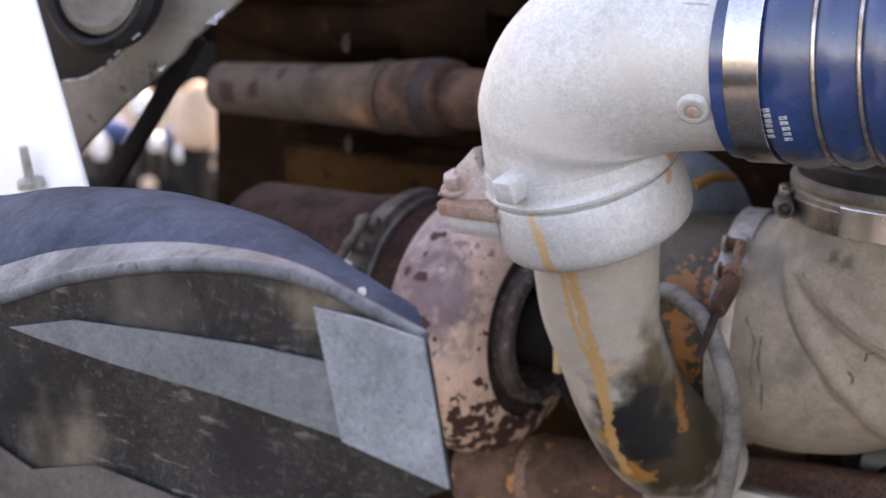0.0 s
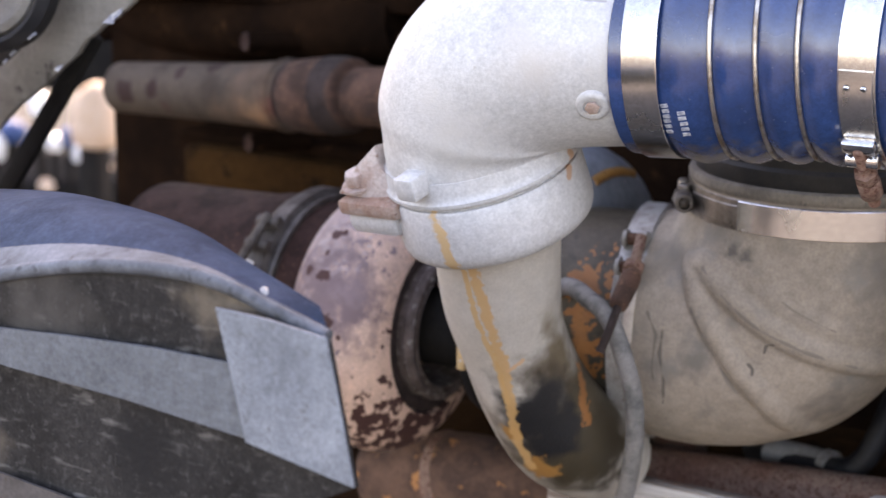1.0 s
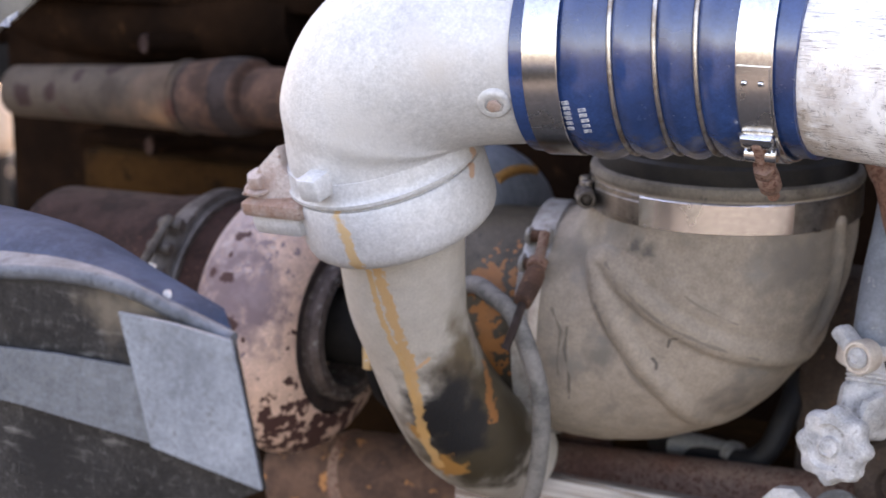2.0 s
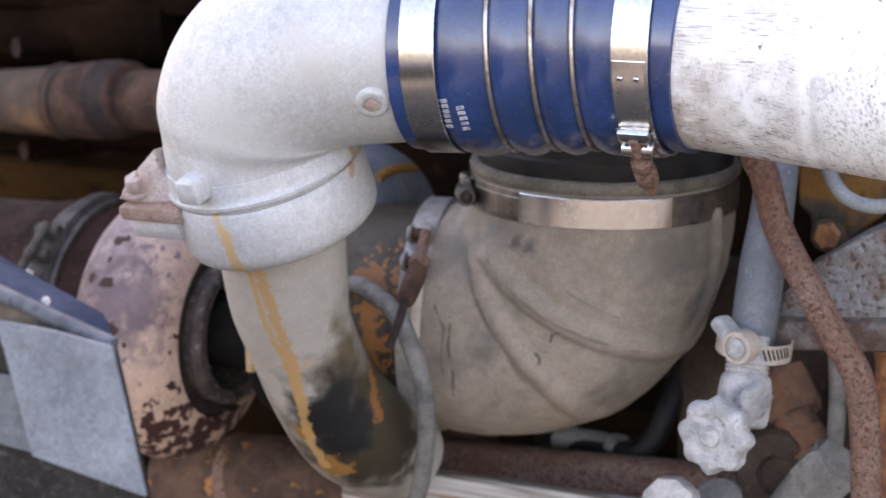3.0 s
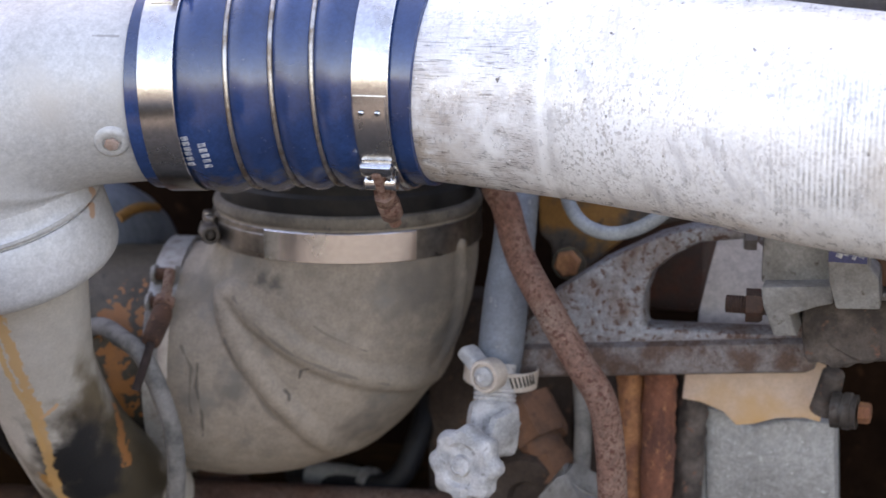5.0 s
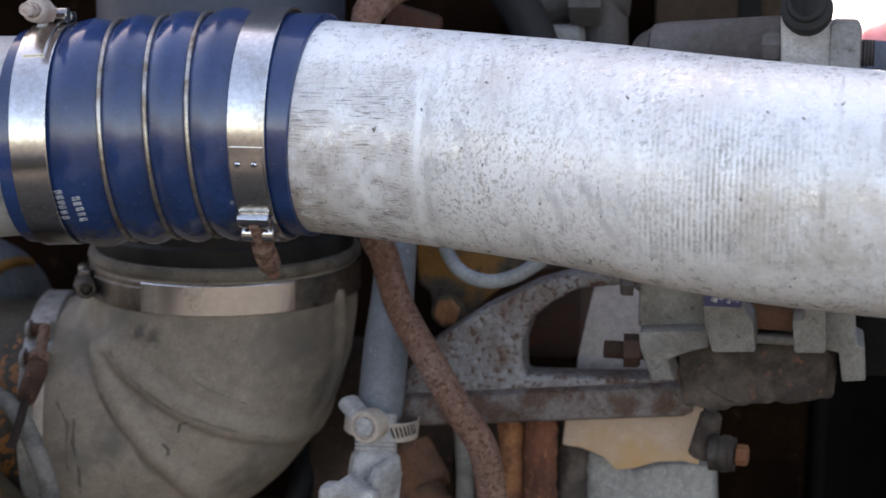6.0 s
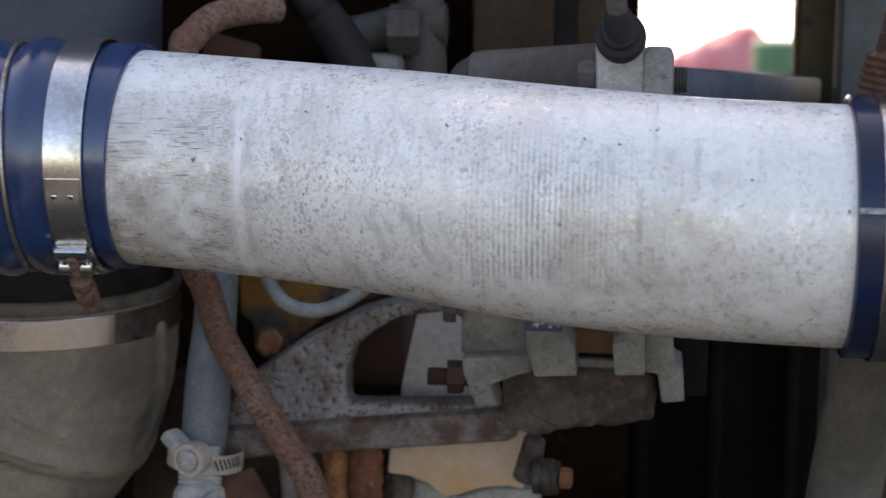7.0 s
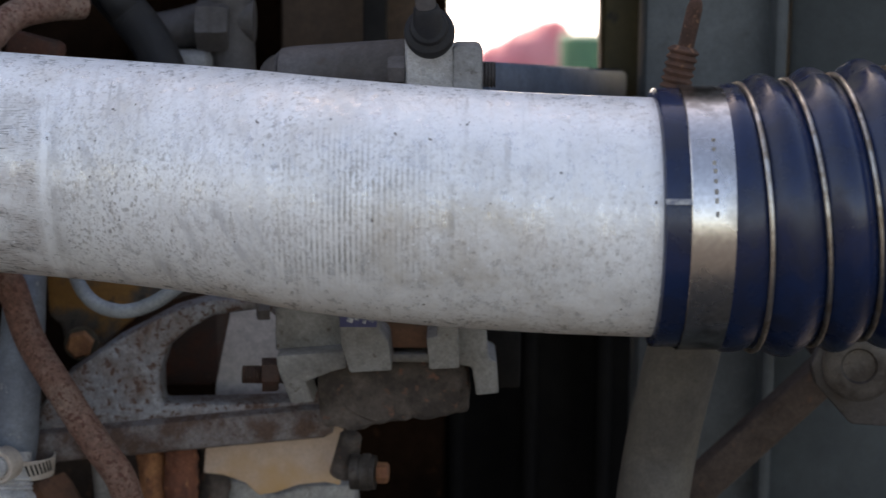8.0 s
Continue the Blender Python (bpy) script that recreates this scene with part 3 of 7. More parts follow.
M_TAPE = mat("galvanised_strip", (0.16, 0.18, 0.205), 0.5, 0.2, (0.085, 0.096, 0.11), 14, 0.34, 0.7, (0.12, 0.13, 0.14), 380, 0.5, 0.7, 0.25, grain=1.3)
M_TAPEBRIGHT = mat("bright_galvanised_strip", (0.27, 0.31, 0.36), 0.4, 0.3, (0.17, 0.195, 0.23), 20, 0.34, 0.7, (0.13, 0.14, 0.155), 300, 0.58, 0.72, 0.25, grain=1.2)
M_SHROUDTOP = mat("slate_blue_sheet", (0.034, 0.052, 0.09), 0.6, 0.0, (0.022, 0.032, 0.055), 22, 0.4, 0.65, (0.045, 0.058, 0.085), 200, 0.6, 0.72, rough2=0.75, spec=0.08, grain=1.0)
M_PAINTLINE = mat("orange_paint_mark", (0.6, 0.38, 0.15), 0.6, 0, (0.56, 0.4, 0.22), 90, 0.45, 0.7, (0.5, 0.46, 0.4), 300, 0.585, 0.62)
M_GREENGREY = mat("grey_green_frame_paint", (0.075, 0.083, 0.083), 0.6, 0, (0.038, 0.043, 0.043), 7, 0.38, 0.66, (0.035, 0.034, 0.033), 40, 0.6, 0.72)
M_YELLOW = mat("mustard_paint", (0.075, 0.056, 0.02), 0.6, 0, (0.045, 0.036, 0.016), 12, 0.38, 0.66, (0.02, 0.017, 0.012), 60, 0.6, 0.7)
# Near-black base, also used to paint shaded voids as solid pieces.
M_VOID = mat("matt_near_black", (0.0105, 0.0095, 0.0095), 0.8, 0, (0.018, 0.0165, 0.015), 12, spec=0.12)
M_SAND = mat("grey_yard_ground", (0.05, 0.046, 0.041), 0.9, 0, (0.036, 0.033, 0.03), 0.7, 0.4, 0.6, (0.085, 0.078, 0.07), 9, 0.6, 0.7, 0.4, 60)
# Red lightened so the wash of overexposure sits in the colour.
M_RED = mat("washed_out_red", (0.85, 0.3, 0.32), 0.6, 0, (0.8, 0.2, 0.22), 3)
M_GREEN = mat("green_paint", (0.12, 0.3, 0.16), 0.4, 0, (0.1, 0.24, 0.14), 3)
M_NAVYPAINT = mat("navy_vehicle_paint", (0.04, 0.08, 0.2), 0.25, 0, (0.03, 0.06, 0.16), 3)
M_SOOTBAND = mat("sooty_steel_band", (0.1, 0.088, 0.08), 0.5, 0.4, (0.05, 0.039, 0.033), 70, 0.42, 0.62, (0.045, 0.028, 0.022), 220, 0.6, 0.7, 0.3)
M_LIP = mat("dark_scale_lip", (0.035, 0.02, 0.017), 0.85, 0, (0.02, 0.012, 0.01), 90, 0.42, 0.62, (0.08, 0.05, 0.04), 300, 0.64, 0.7, 0.5)
M_SCALE = mat("scaly_grey_ring", (0.125, 0.095, 0.085), 0.75, 0.2, (0.07, 0.05, 0.044), 90, 0.4, 0.62, (0.27, 0.25, 0.23), 200, 0.56, 0.68, 0.7, 500)
M_OUTLET = mat("red_brown_burnt_steel", (0.034, 0.0125, 0.0085), 0.8, 0.05, (0.018, 0.008, 0.006), 60, 0.42, 0.62, (0.1, 0.042, 0.026), 380, 0.6, 0.7, 0.4, 500, spec=0.3)
M_PALESTRAP = mat("pale_oxidised_strap", (0.62, 0.55, 0.48), 0.5, 0.2, (0.5, 0.42, 0.36), 120, 0.45, 0.65, (0.3, 0.22, 0.17), 300, 0.66, 0.72, 0.2)
M_CLAMP = mat("rough_grey_clamp_casting", (0.4, 0.385, 0.365), 0.7, 0.15, (0.28, 0.265, 0.245), 70, 0.42, 0.64, (0.12, 0.105, 0.09), 260, 0.62, 0.7, 0.9, 420)
M_SLATE = mat("slate_blue_paint", (0.075, 0.1, 0.145), 0.5, 0, (0.055, 0.075, 0.11), 25, 0.45, 0.65, (0.03, 0.035, 0.045), 120, 0.68, 0.74)
M_CLINKER = mat("crusted_dark_base", (0.045, 0.035, 0.03), 0.85, 0, (0.13, 0.105, 0.09), 60, 0.42, 0.66, (0.16, 0.08, 0.055), 160, 0.59, 0.68, 0.9, 250)
M_BROWNWALL = mat("brown_stained_panel", (0.1, 0.062, 0.04), 0.7, 0, (0.07, 0.048, 0.036), 16, 0.4, 0.66, (0.13, 0.065, 0.035), 45, 0.62, 0.74, 0.2, spec=0.3)
M_ALULIGHT = mat("pale_rough_casting", (0.35, 0.345, 0.33), 0.6, 0.2, (0.27, 0.262, 0.248), 25, 0.42, 0.64, (0.55, 0.55, 0.53), 420, 0.62, 0.7, 0.7, 300, grain=1.3, turn=(0.6, 0.4, 0.8))
M_EDGE = mat("worn_rolled_edge", (0.14, 0.155, 0.18), 0.55, 0.1, (0.05, 0.055, 0.064), 30, 0.36, 0.64, (0.03, 0.032, 0.035), 160, 0.58, 0.7, 0.25)
# First blot is dust on top; the second darkens the underside.
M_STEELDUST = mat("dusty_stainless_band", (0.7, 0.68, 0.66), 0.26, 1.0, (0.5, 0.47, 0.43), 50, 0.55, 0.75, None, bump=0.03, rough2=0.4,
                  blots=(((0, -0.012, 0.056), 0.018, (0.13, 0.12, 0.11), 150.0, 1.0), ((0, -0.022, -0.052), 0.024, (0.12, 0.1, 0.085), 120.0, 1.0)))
# Two blots darken the band, one at the underside, one on top.
M_STEELLOW = mat("stainless_band_darker_below", (0.76, 0.75, 0.74), 0.22, 1.0, (0.56, 0.53, 0.5), 50, 0.55, 0.75, None, bump=0.03, rough2=0.36,
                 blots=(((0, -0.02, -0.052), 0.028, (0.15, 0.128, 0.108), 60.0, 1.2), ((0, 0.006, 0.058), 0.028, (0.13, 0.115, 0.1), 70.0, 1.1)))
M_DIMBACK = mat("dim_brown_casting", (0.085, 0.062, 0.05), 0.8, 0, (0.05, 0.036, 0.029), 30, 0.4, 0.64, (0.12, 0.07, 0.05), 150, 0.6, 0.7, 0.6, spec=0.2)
M_RUSTELBOW = mat("scaled_orange_brown_rust", (0.14, 0.075, 0.05), 0.85, 0.1, (0.07, 0.04, 0.03), 32, 0.42, 0.6, (0.4, 0.18, 0.07), 60, 0.6, 0.66, 0.6, 400)
# Emissive board: the overexposed distance is made by its own glow.
M_GLOWBOARD = bpy.data.materials.new("glowing_backdrop_board")
M_GLOWBOARD.use_nodes = True
hz = M_GLOWBOARD.node_tree.nodes["Principled BSDF"]
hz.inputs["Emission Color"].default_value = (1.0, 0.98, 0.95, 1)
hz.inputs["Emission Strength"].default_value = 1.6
M_ADDEDWALL = mat("dark_grey_plaster", (0.07, 0.068, 0.066), 0.85, 0, (0.055, 0.053, 0.05), 1.5)
M_OLDHOSE = mat("old_dark_rubber", (0.11, 0.095, 0.075), 0.7, 0, (0.07, 0.06, 0.05), 18, 0.42, 0.64, (0.03, 0.026, 0.023), 70, 0.66, 0.7)
M_DULL = mat("dull_brown_grey_steel", (0.09, 0.08, 0.078), 0.6, 0.15, (0.062, 0.053, 0.048), 30, 0.4, 0.62, (0.06, 0.045, 0.038), 160, 0.6, 0.7, 0.3)
M_STICKER = mat("dark_blue_sticker", (0.03, 0.035, 0.12), 0.4, 0, (0.04, 0.045, 0.13), 60)
M_INK = mat("white_print", (0.5, 0.51, 0.53), 0.6, 0, (0.2, 0.22, 0.28), 500, 0.42, 0.58)
M_STRIPED = mat("streaky_white_paint", (0.55, 0.53, 0.51), 0.7, 0, (0.19, 0.15, 0.125), 50, 0.46, 0.58, (0.25, 0.14, 0.09), 60, 0.6, 0.68, bump=0.4, stretch=(0.1, 1, 5))


# ---- mesh helpers ----
BASE = {}


def thing(name, at, label, category, group="", kind=""):
    ob = new(name)
    ob.empty_display_size = 0.02
    ob.location = at
    BASE[ob] = Vector(at)
    return tagged(ob, label, category, group, kind)


def part(name, bm, material, parent=None, label="", angle=40):
    me = bpy.data.meshes.new(name)
    bmesh.ops.recalc_face_normals(bm, faces=bm.faces)
    base = BASE.get(parent, Vector((0, 0, 0)))
    bm.transform(Matrix.Translation(-base))
    bm.to_mesh(me)
    bm.free()
    me.materials.append(material)
    for p in me.polygons:
        p.use_smooth = True
    me.set_sharp_from_angle(angle=radians(angle))
    ob = new(name, me)
    if parent:
        ob.parent = parent
        BASE[ob] = base
    return tagged(ob, label) if label else ob


def solo(name, bm, material, label, category, kind="", group="", angle=40):
    return tagged(part(name, bm, material, None, "", angle), label, category, group, kind)


def smooth_path(pts, per=8):
    """A Catmull-Rom line through the points; each may carry a radius as its fourth number."""
    p = [np.array(q, float) for q in pts]
    p = [2 * p[0] - p[1]] + p + [2 * p[-1] - p[-2]]
    out = []
    for i in range(1, len(p) - 2):
        for k in range(per):
            t = k / per
            a, b, c, d = p[i - 1], p[i], p[i + 1], p[i + 2]
            out.append(0.5 * (2 * b + (c - a) * t + (2 * a - 5 * b + 4 * c - d) * t * t + (3 * b - a - 3 * c + d) * t ** 3))
    out.append(p[-2])
    return out


def frame_of(axis, up=(0, 0, 1)):
    w = Vector(axis).normalized()
    u = Vector(up).cross(w)
    if u.length < 1e-3:
        u = Vector((1, 0, 0)).cross(w)
    u.normalize()
    return u, w.cross(u), w


def tube(pts, radius=None, n=28, per=8, caps=True, bm=None):
    """A round bar along a smooth line."""
    bm = bm or bmesh.new()
    line = smooth_path(pts, per)
    centre = [Vector([float(v) for v in q[:3]]) for q in line]
    rad = [radius if radius is not None else max(float(q[3]), 1e-4) for q in line]
    rings, u = [], None
    for i, c in enumerate(centre):
        d = (centre[min(i + 1, len(centre) - 1)] - centre[max(i - 1, 0)]).normalized()
        if u is None:
            u = frame_of(d)[0]
        u = (u - d * u.dot(d)).normalized()
        v = d.cross(u)
        rings.append([bm.verts.new(c + rad[i] * (math.cos(a) * u + math.sin(a) * v)) for a in (2 * math.pi * k / n for k in range(n))])
    for a, b in zip(rings, rings[1:]):
        for k in range(n):
            bm.faces.new((a[k], a[(k + 1) % n], b[(k + 1) % n], b[k]))
    if caps:
        bm.faces.new(rings[0][::-1])
        bm.faces.new(rings[-1])
    return bm


def lathe(profile, at, axis, n=64, bm=None, start=0.0, sweep=360.0, up=(0, 0, 1)):
    """Turns (distance along the axis, radius) pairs about the axis; a closed profile makes a ring."""
    bm = bm or bmesh.new()
    u, v, w = frame_of(axis, up)
    o = Vector(at)
    full = sweep >= 360
    cols = n if full else n + 1
    grid = []
    for k in range(cols):
        a = radians(start + sweep * k / n)
        d = math.cos(a) * u + math.sin(a) * v
        grid.append([bm.verts.new(o + s * w + max(r, 1e-5) * d) for s, r in profile])
    for k in range(n):
        a, b = grid[k], grid[(k + 1) % cols]
        for i in range(len(profile) - 1):
            bm.faces.new((a[i], a[i + 1], b[i + 1], b[i]))
    if not full:
        bm.faces.new(grid[0])
        bm.faces.new(grid[-1][::-1])
    return bm


def band(at, axis, r, width, thick, n=72, start=0.0, sweep=360.0):
    h, e = width / 2, min(thick * 0.4, width * 0.2)
    prof = [(-h, r), (-h, r + thick - e), (-h + e, r + thick), (h - e, r + thick), (h, r + thick - e), (h, r), (-h, r)]
    return lathe(prof, at, axis, n, None, start, sweep)


def ring(at, axis, r, minor, n=72):
    prof = [(minor * math.sin(a), r + minor * math.cos(a)) for a in (2 * math.pi * k / 10 for k in range(11))]
    return lathe(prof, at, axis, n)


def box(size, m, bevel=0.0015, bm=None, seg=2):
    """A bevelled block of that size at the pose m."""
    b = bmesh.new()
    bmesh.ops.create_cube(b, size=1)
    b.transform(Matrix.Diagonal((*size, 1)))
    if bevel:
        bmesh.ops.bevel(b, geom=b.edges[:], offset=min(bevel, 0.45 * min(size)), segments=seg, affect="EDGES", profile=0.5)
    b.transform(m)
    if bm is None:
        return b
    me = bpy.data.meshes.new("join")
    b.to_mesh(me)
    b.free()
    bm.from_mesh(me)
    bpy.data.meshes.remove(me)
    return bm


def turned(at, axis, up=(0, 0, 1)):
    """A pose at a place whose z looks along the axis."""
    u, v, w = frame_of(axis, up)
    m = Matrix((u, v, w)).transposed().to_4x4()
    m.translation = Vector(at)
    return m


def hexagon(at, axis, r, h, bevel=0.08, bm=None):
    """A bolt's head: six sides, chamfered."""
    bm = bm or bmesh.new()
    u, v, w = frame_of(axis)
    o = Vector(at)
    rows = []
    for s, k in ((0, 1.0), (h * 0.8, 1.0), (h, 0.86)):
        rows.append([bm.verts.new(o + s * w + k * r * (math.cos(a) * u + math.sin(a) * v)) for a in (math.pi / 3 * i + 0.2 for i in range(6))])
    for a, b in zip(rows, rows[1:]):
        for i in range(6):
            bm.faces.new((a[i], a[(i + 1) % 6], b[(i + 1) % 6], b[i]))
    bm.faces.new(rows[-1])
    bm.faces.new(rows[0][::-1])
    return bm


def threaded(at, axis, r, length, pitch=0.0015, n=24):
    """A screw's shank with its rings of thread."""
    prof, s = [(0, 0)], 0.0
    while s < length:
        prof += [(s, r * 0.86), (s + pitch * 0.5, r)]
        s += pitch
    prof += [(length, r * 0.8), (length + 0.0008, 0)]
    return lathe(prof, at, axis, n)


def plate(outline, thick, m, hole=None, bevel=0.001):
    """A flat sheet cut to an outline (x, y in its own plane), with an optional hole, at the pose m."""
    bm = bmesh.new()
    outer = [bm.verts.new((x, y, 0)) for x, y in outline]
    loops = [bm.edges.new((outer[i], outer[(i + 1) % len(outer)])) for i in range(len(outer))]
    if hole:
        inner = [bm.verts.new((x, y, 0)) for x, y in hole]
        loops += [bm.edges.new((inner[i], inner[(i + 1) % len(inner)])) for i in range(len(inner))]
        bmesh.ops.triangle_fill(bm, edges=loops, use_beauty=True)
    else:
        bm.faces.new(outer)
    res = bmesh.ops.extrude_face_region(bm, geom=bm.faces[:])
    bmesh.ops.translate(bm, vec=(0, 0, thick), verts=[v for v in res["geom"] if isinstance(v, bmesh.types.BMVert)])
    bmesh.ops.recalc_face_normals(bm, faces=bm.faces)
    if bevel:
        sharp = [e for e in bm.edges if len(e.link_faces) == 2 and e.calc_face_angle(0) > 0.6]
        bmesh.ops.bevel(bm, geom=sharp, offset=bevel, segments=2, affect="EDGES", profile=0.5)
    bm.transform(m)
    return bm


def loft(a, b, thick, per=8, steps=6, bulge=(0, 0, 0)):
    """A thin sheet between two smooth lines, with a belly."""
    bm = bmesh.new()
    la, lb = smooth_path(a, per), smooth_path(b, per)
    rows = []
    for p, q in zip(la, lb):
        row = []
        for k in range(steps + 1):
            t = k / steps
            c = (1 - t) * p + t * q + math.sin(math.pi * t) * np.array(bulge, float)
            row.append(bm.verts.new([float(v) for v in c]))
        rows.append(row)
    for r, s in zip(rows, rows[1:]):
        for k in range(steps):
            bm.faces.new((r[k], r[k + 1], s[k + 1], s[k]))
    bmesh.ops.recalc_face_normals(bm, faces=bm.faces)
    res = bmesh.ops.solidify(bm, geom=bm.faces[:], thickness=thick)
    return bm


def bar(a, b, w, h, bevel=0.002):
    """A straight bevelled bar from place to place."""
    a, b = Vector(a), Vector(b)
    m = turned((a + b) / 2, b - a)
    return box((w, h, (b - a).length), m, bevel)


def facing(at):
    """A sheet's pose with x along the engine, y up and its front to the open side."""
    return Matrix.Translation(at) @ pose(0, 0, 0, 90, 0, 0)


def local(at, pts):
    """x, y in a facing sheet of places given in the world."""
    return [(p[0] - at[0], p[2] - at[2]) for p in pts]


# ---- ground and surroundings ----
bm = bmesh.new()
bmesh.ops.create_grid(bm, x_segments=60, y_segments=60, size=300)
for v in bm.verts:
    v.co.z = 0.03 * noise.noise(v.co * 0.2) - 0.02
solo("ground", bm, M_SAND, "sunlit grey gravelly yard ground", "ground", "structure")

# ---- charge air pipe and its hoses ----
END = Vector((-0.236, -0.002, 1.2925))
pipe = thing("charge_air_pipe", END, "oxidised bare aluminium charge air pipe with scuffs and dents", "pipe")
part("pipe_body", tube([(-0.262, 0.0, 1.2938, 0.0508), (-0.23, -0.001, 1.292, 0.0508), (-0.165, -0.008, 1.2885, 0.0508), (-0.1, -0.032, 1.2865, 0.0508), (-0.055, -0.057, 1.2848, 0.0508), (-0.017, -0.069, 1.2829, 0.0508),
                        (0.03, -0.0725, 1.2803, 0.0508), (0.087, -0.0735, 1.2785, 0.0508), (0.13, -0.0735, 1.2785, 0.0508)], n=72, per=10), M_PIPE, pipe)

LEFT, RIGHT = Vector((-0.3735, -0.033, 1.2875)), Vector((-0.2355, 0.0, 1.2925))
LONG = (RIGHT - LEFT).length
TURN_IN, TURN_OUT = Vector((0.97, 0.24, 0.02)) * LONG, Vector((1.0, 0.04, -0.05)) * LONG


def hose_mid(s):
    """The blue hose's axis, which bends a little between its two pipes."""
    t = s / LONG
    return (2 * t**3 - 3 * t**2 + 1) * LEFT + (t**3 - 2 * t**2 + t) * TURN_IN + (3 * t**2 - 2 * t**3) * RIGHT + (t**3 - t**2) * TURN_OUT


def hose_way(s):
    return (hose_mid(s + 0.001) - hose_mid(s - 0.001)).normalized()


def bellows(axis, length, r, humps, swell, step=0.0012):
    """Places and radii of a hose with swollen rings."""
    pts, s = [(*axis(0.0), r - 0.004), (*axis(0.0002), r - 0.001), (*axis(0.0008), r)], step
    while s < length - step:
        k = r
        for c, half, amp in humps:
            d = abs(s - c) / half
            if d < 1:
                k += amp * swell * (0.5 + 0.5 * math.cos(math.pi * d)) ** 0.7
        pts.append((*axis(s), k))
        s += step
    return pts + [(*axis(length - 0.0008), r), (*axis(length - 0.0002), r - 0.001), (*axis(length), r - 0.004)]


def lean(s):
    """How far the hose's rings lean back from square to its axis."""
    t = s / LONG
    return 0.14 + 0.24 * t * (1 - t) - 0.06 * t


def leaned(s):
    """Place and direction of a ring on the hose."""
    k = lean(s)
    w = hose_way(s)
    return hose_mid(s) + w * (0.037 * k), (w - Vector((0, k, 0))).normalized()


hose = thing("blue_hose", LEFT, "blue silicone bellows hose with steel rings joining two pipes", "hose")
L_HUMPS = [(0.0330, 0.0125, 1.0), (0.0550, 0.0105, 1.0), (0.0762, 0.0105, 1.0), (0.0978, 0.012, 1.0)]
TAPER = 0.0031
wall_ = bellows(hose_mid, LONG, 0.0536, L_HUMPS, 0.0036)
bm = tube([(x, y, z, k - TAPER * (1 - i / len(wall_))) for i, (x, y, z, k) in enumerate(wall_)], n=96, per=1)
for v in bm.verts:
    k = min(max((v.co.x - LEFT.x) / (RIGHT.x - LEFT.x), 0.0), 1.0) * LONG
    v.co.x += lean(k) * (v.co.y - hose_mid(k).y + 0.037)
part("sleeve", bm, M_BLUE, hose)
for s in (0.0452, 0.0662, 0.0865):
    c, w = leaned(s)
    part("wire_ring", ring(c, w, 0.0549 - TAPER * (1 - s / LONG), 0.0012, 96), M_RING, hose, "thin steel ring")


def tbolt_clamp(name, at, axis, r, width, angle, label, mats, length=0.03, group="hose clamps"):
    """A band clamp: strap, doubled end plate, two trunnion loops, and a T-bolt with its nut and spring sleeve."""
    strap, dull, bolt = mats
    ob = thing(name, at, label, "hose clamp", group)
    part("strap", band(at, axis, r, width, 0.0009), strap, ob)
    u, v, w = frame_of(axis)

    def on(a, out=0.0, along=0.0):
        a = radians(a)
        return Vector(at) + (r + out) * (math.cos(a) * u + math.sin(a) * v) + along * w

    part("end_plate", band(at, axis, r + 0.0011, width * 0.9, 0.0011, 16, angle - 42, 36), dull, ob)
    part("tail_plate", band(at, axis, r + 0.0011, width * 0.62, 0.0009, 14, angle + 12, 34), strap, ob)
    tan = (on(angle + 5) - on(angle - 5)).normalized()
    out = (on(angle, 0.01) - on(angle)).normalized()
    for e in (-1, 1):
        part("dimple", lathe([(0, 0.0016), (0.0008, 0.0013), (0.0011, 0)], on(angle - 34, 0.0021, e * width * 0.22), out, 14), dull, ob)
    m = Matrix((w, tan, out)).transposed().to_4x4()
    m.translation = on(angle - 4, 0.0042)
    part("bridge", box((width * 0.92, 0.0085, 0.006), m, 0.0022), strap, ob)
    for e in (-1, 1):
        pin = part("trunnion", lathe([(-0.003, 0), (-0.003, 0.0034), (-0.0024, 0.004), (0.0024, 0.004), (0.003, 0.0034), (0.003, 0)], on(angle + 6.5, 0.0045, e * width * 0.27), w, 20), strap, ob)
        part("trunnion_arm", bar(on(angle + 1, 0.004, e * width * 0.27), on(angle + 7, 0.0045, e * width * 0.27), 0.0022, 0.004, 0.0006), strap, pin)
    p = on(angle, 0.0055) - tan * 0.004
    screw_ = part("bolt", threaded(p, tan, 0.0030, length), bolt, ob, "rusted T-bolt")
    part("nut", hexagon(p + tan * (length * 0.42), tan, 0.0058, 0.0062), bolt, screw_)
    part("spring_sleeve", lathe([(0, 0.0034), (0, 0.0050), (0.001, 0.0056), (0.011, 0.0054), (0.012, 0.0046), (0.012, 0.0034)], p + tan * (length * 0.42 + 0.0065), tan, 24), bolt, screw_)
    return ob


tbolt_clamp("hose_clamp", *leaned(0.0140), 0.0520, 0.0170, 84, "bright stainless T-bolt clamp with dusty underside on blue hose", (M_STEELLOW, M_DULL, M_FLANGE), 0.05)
tbolt_clamp("hose_clamp", *leaned(0.1180), 0.0548, 0.0176, 226, "bright stainless T-bolt clamp on blue hose", (M_STEEL, M_STEEL, M_RUSTPIPE), 0.044)

# ---- cast elbow ----
elbow = thing("cast_elbow", (-0.48, -0.04, 1.25), "pale cast aluminium outlet elbow with bolted flange", "pipe elbow")
P1 = Vector((-0.4514, -0.0400, 1.2186))
DOWN = Vector((0.14, 0.33, -1.0)).normalized()
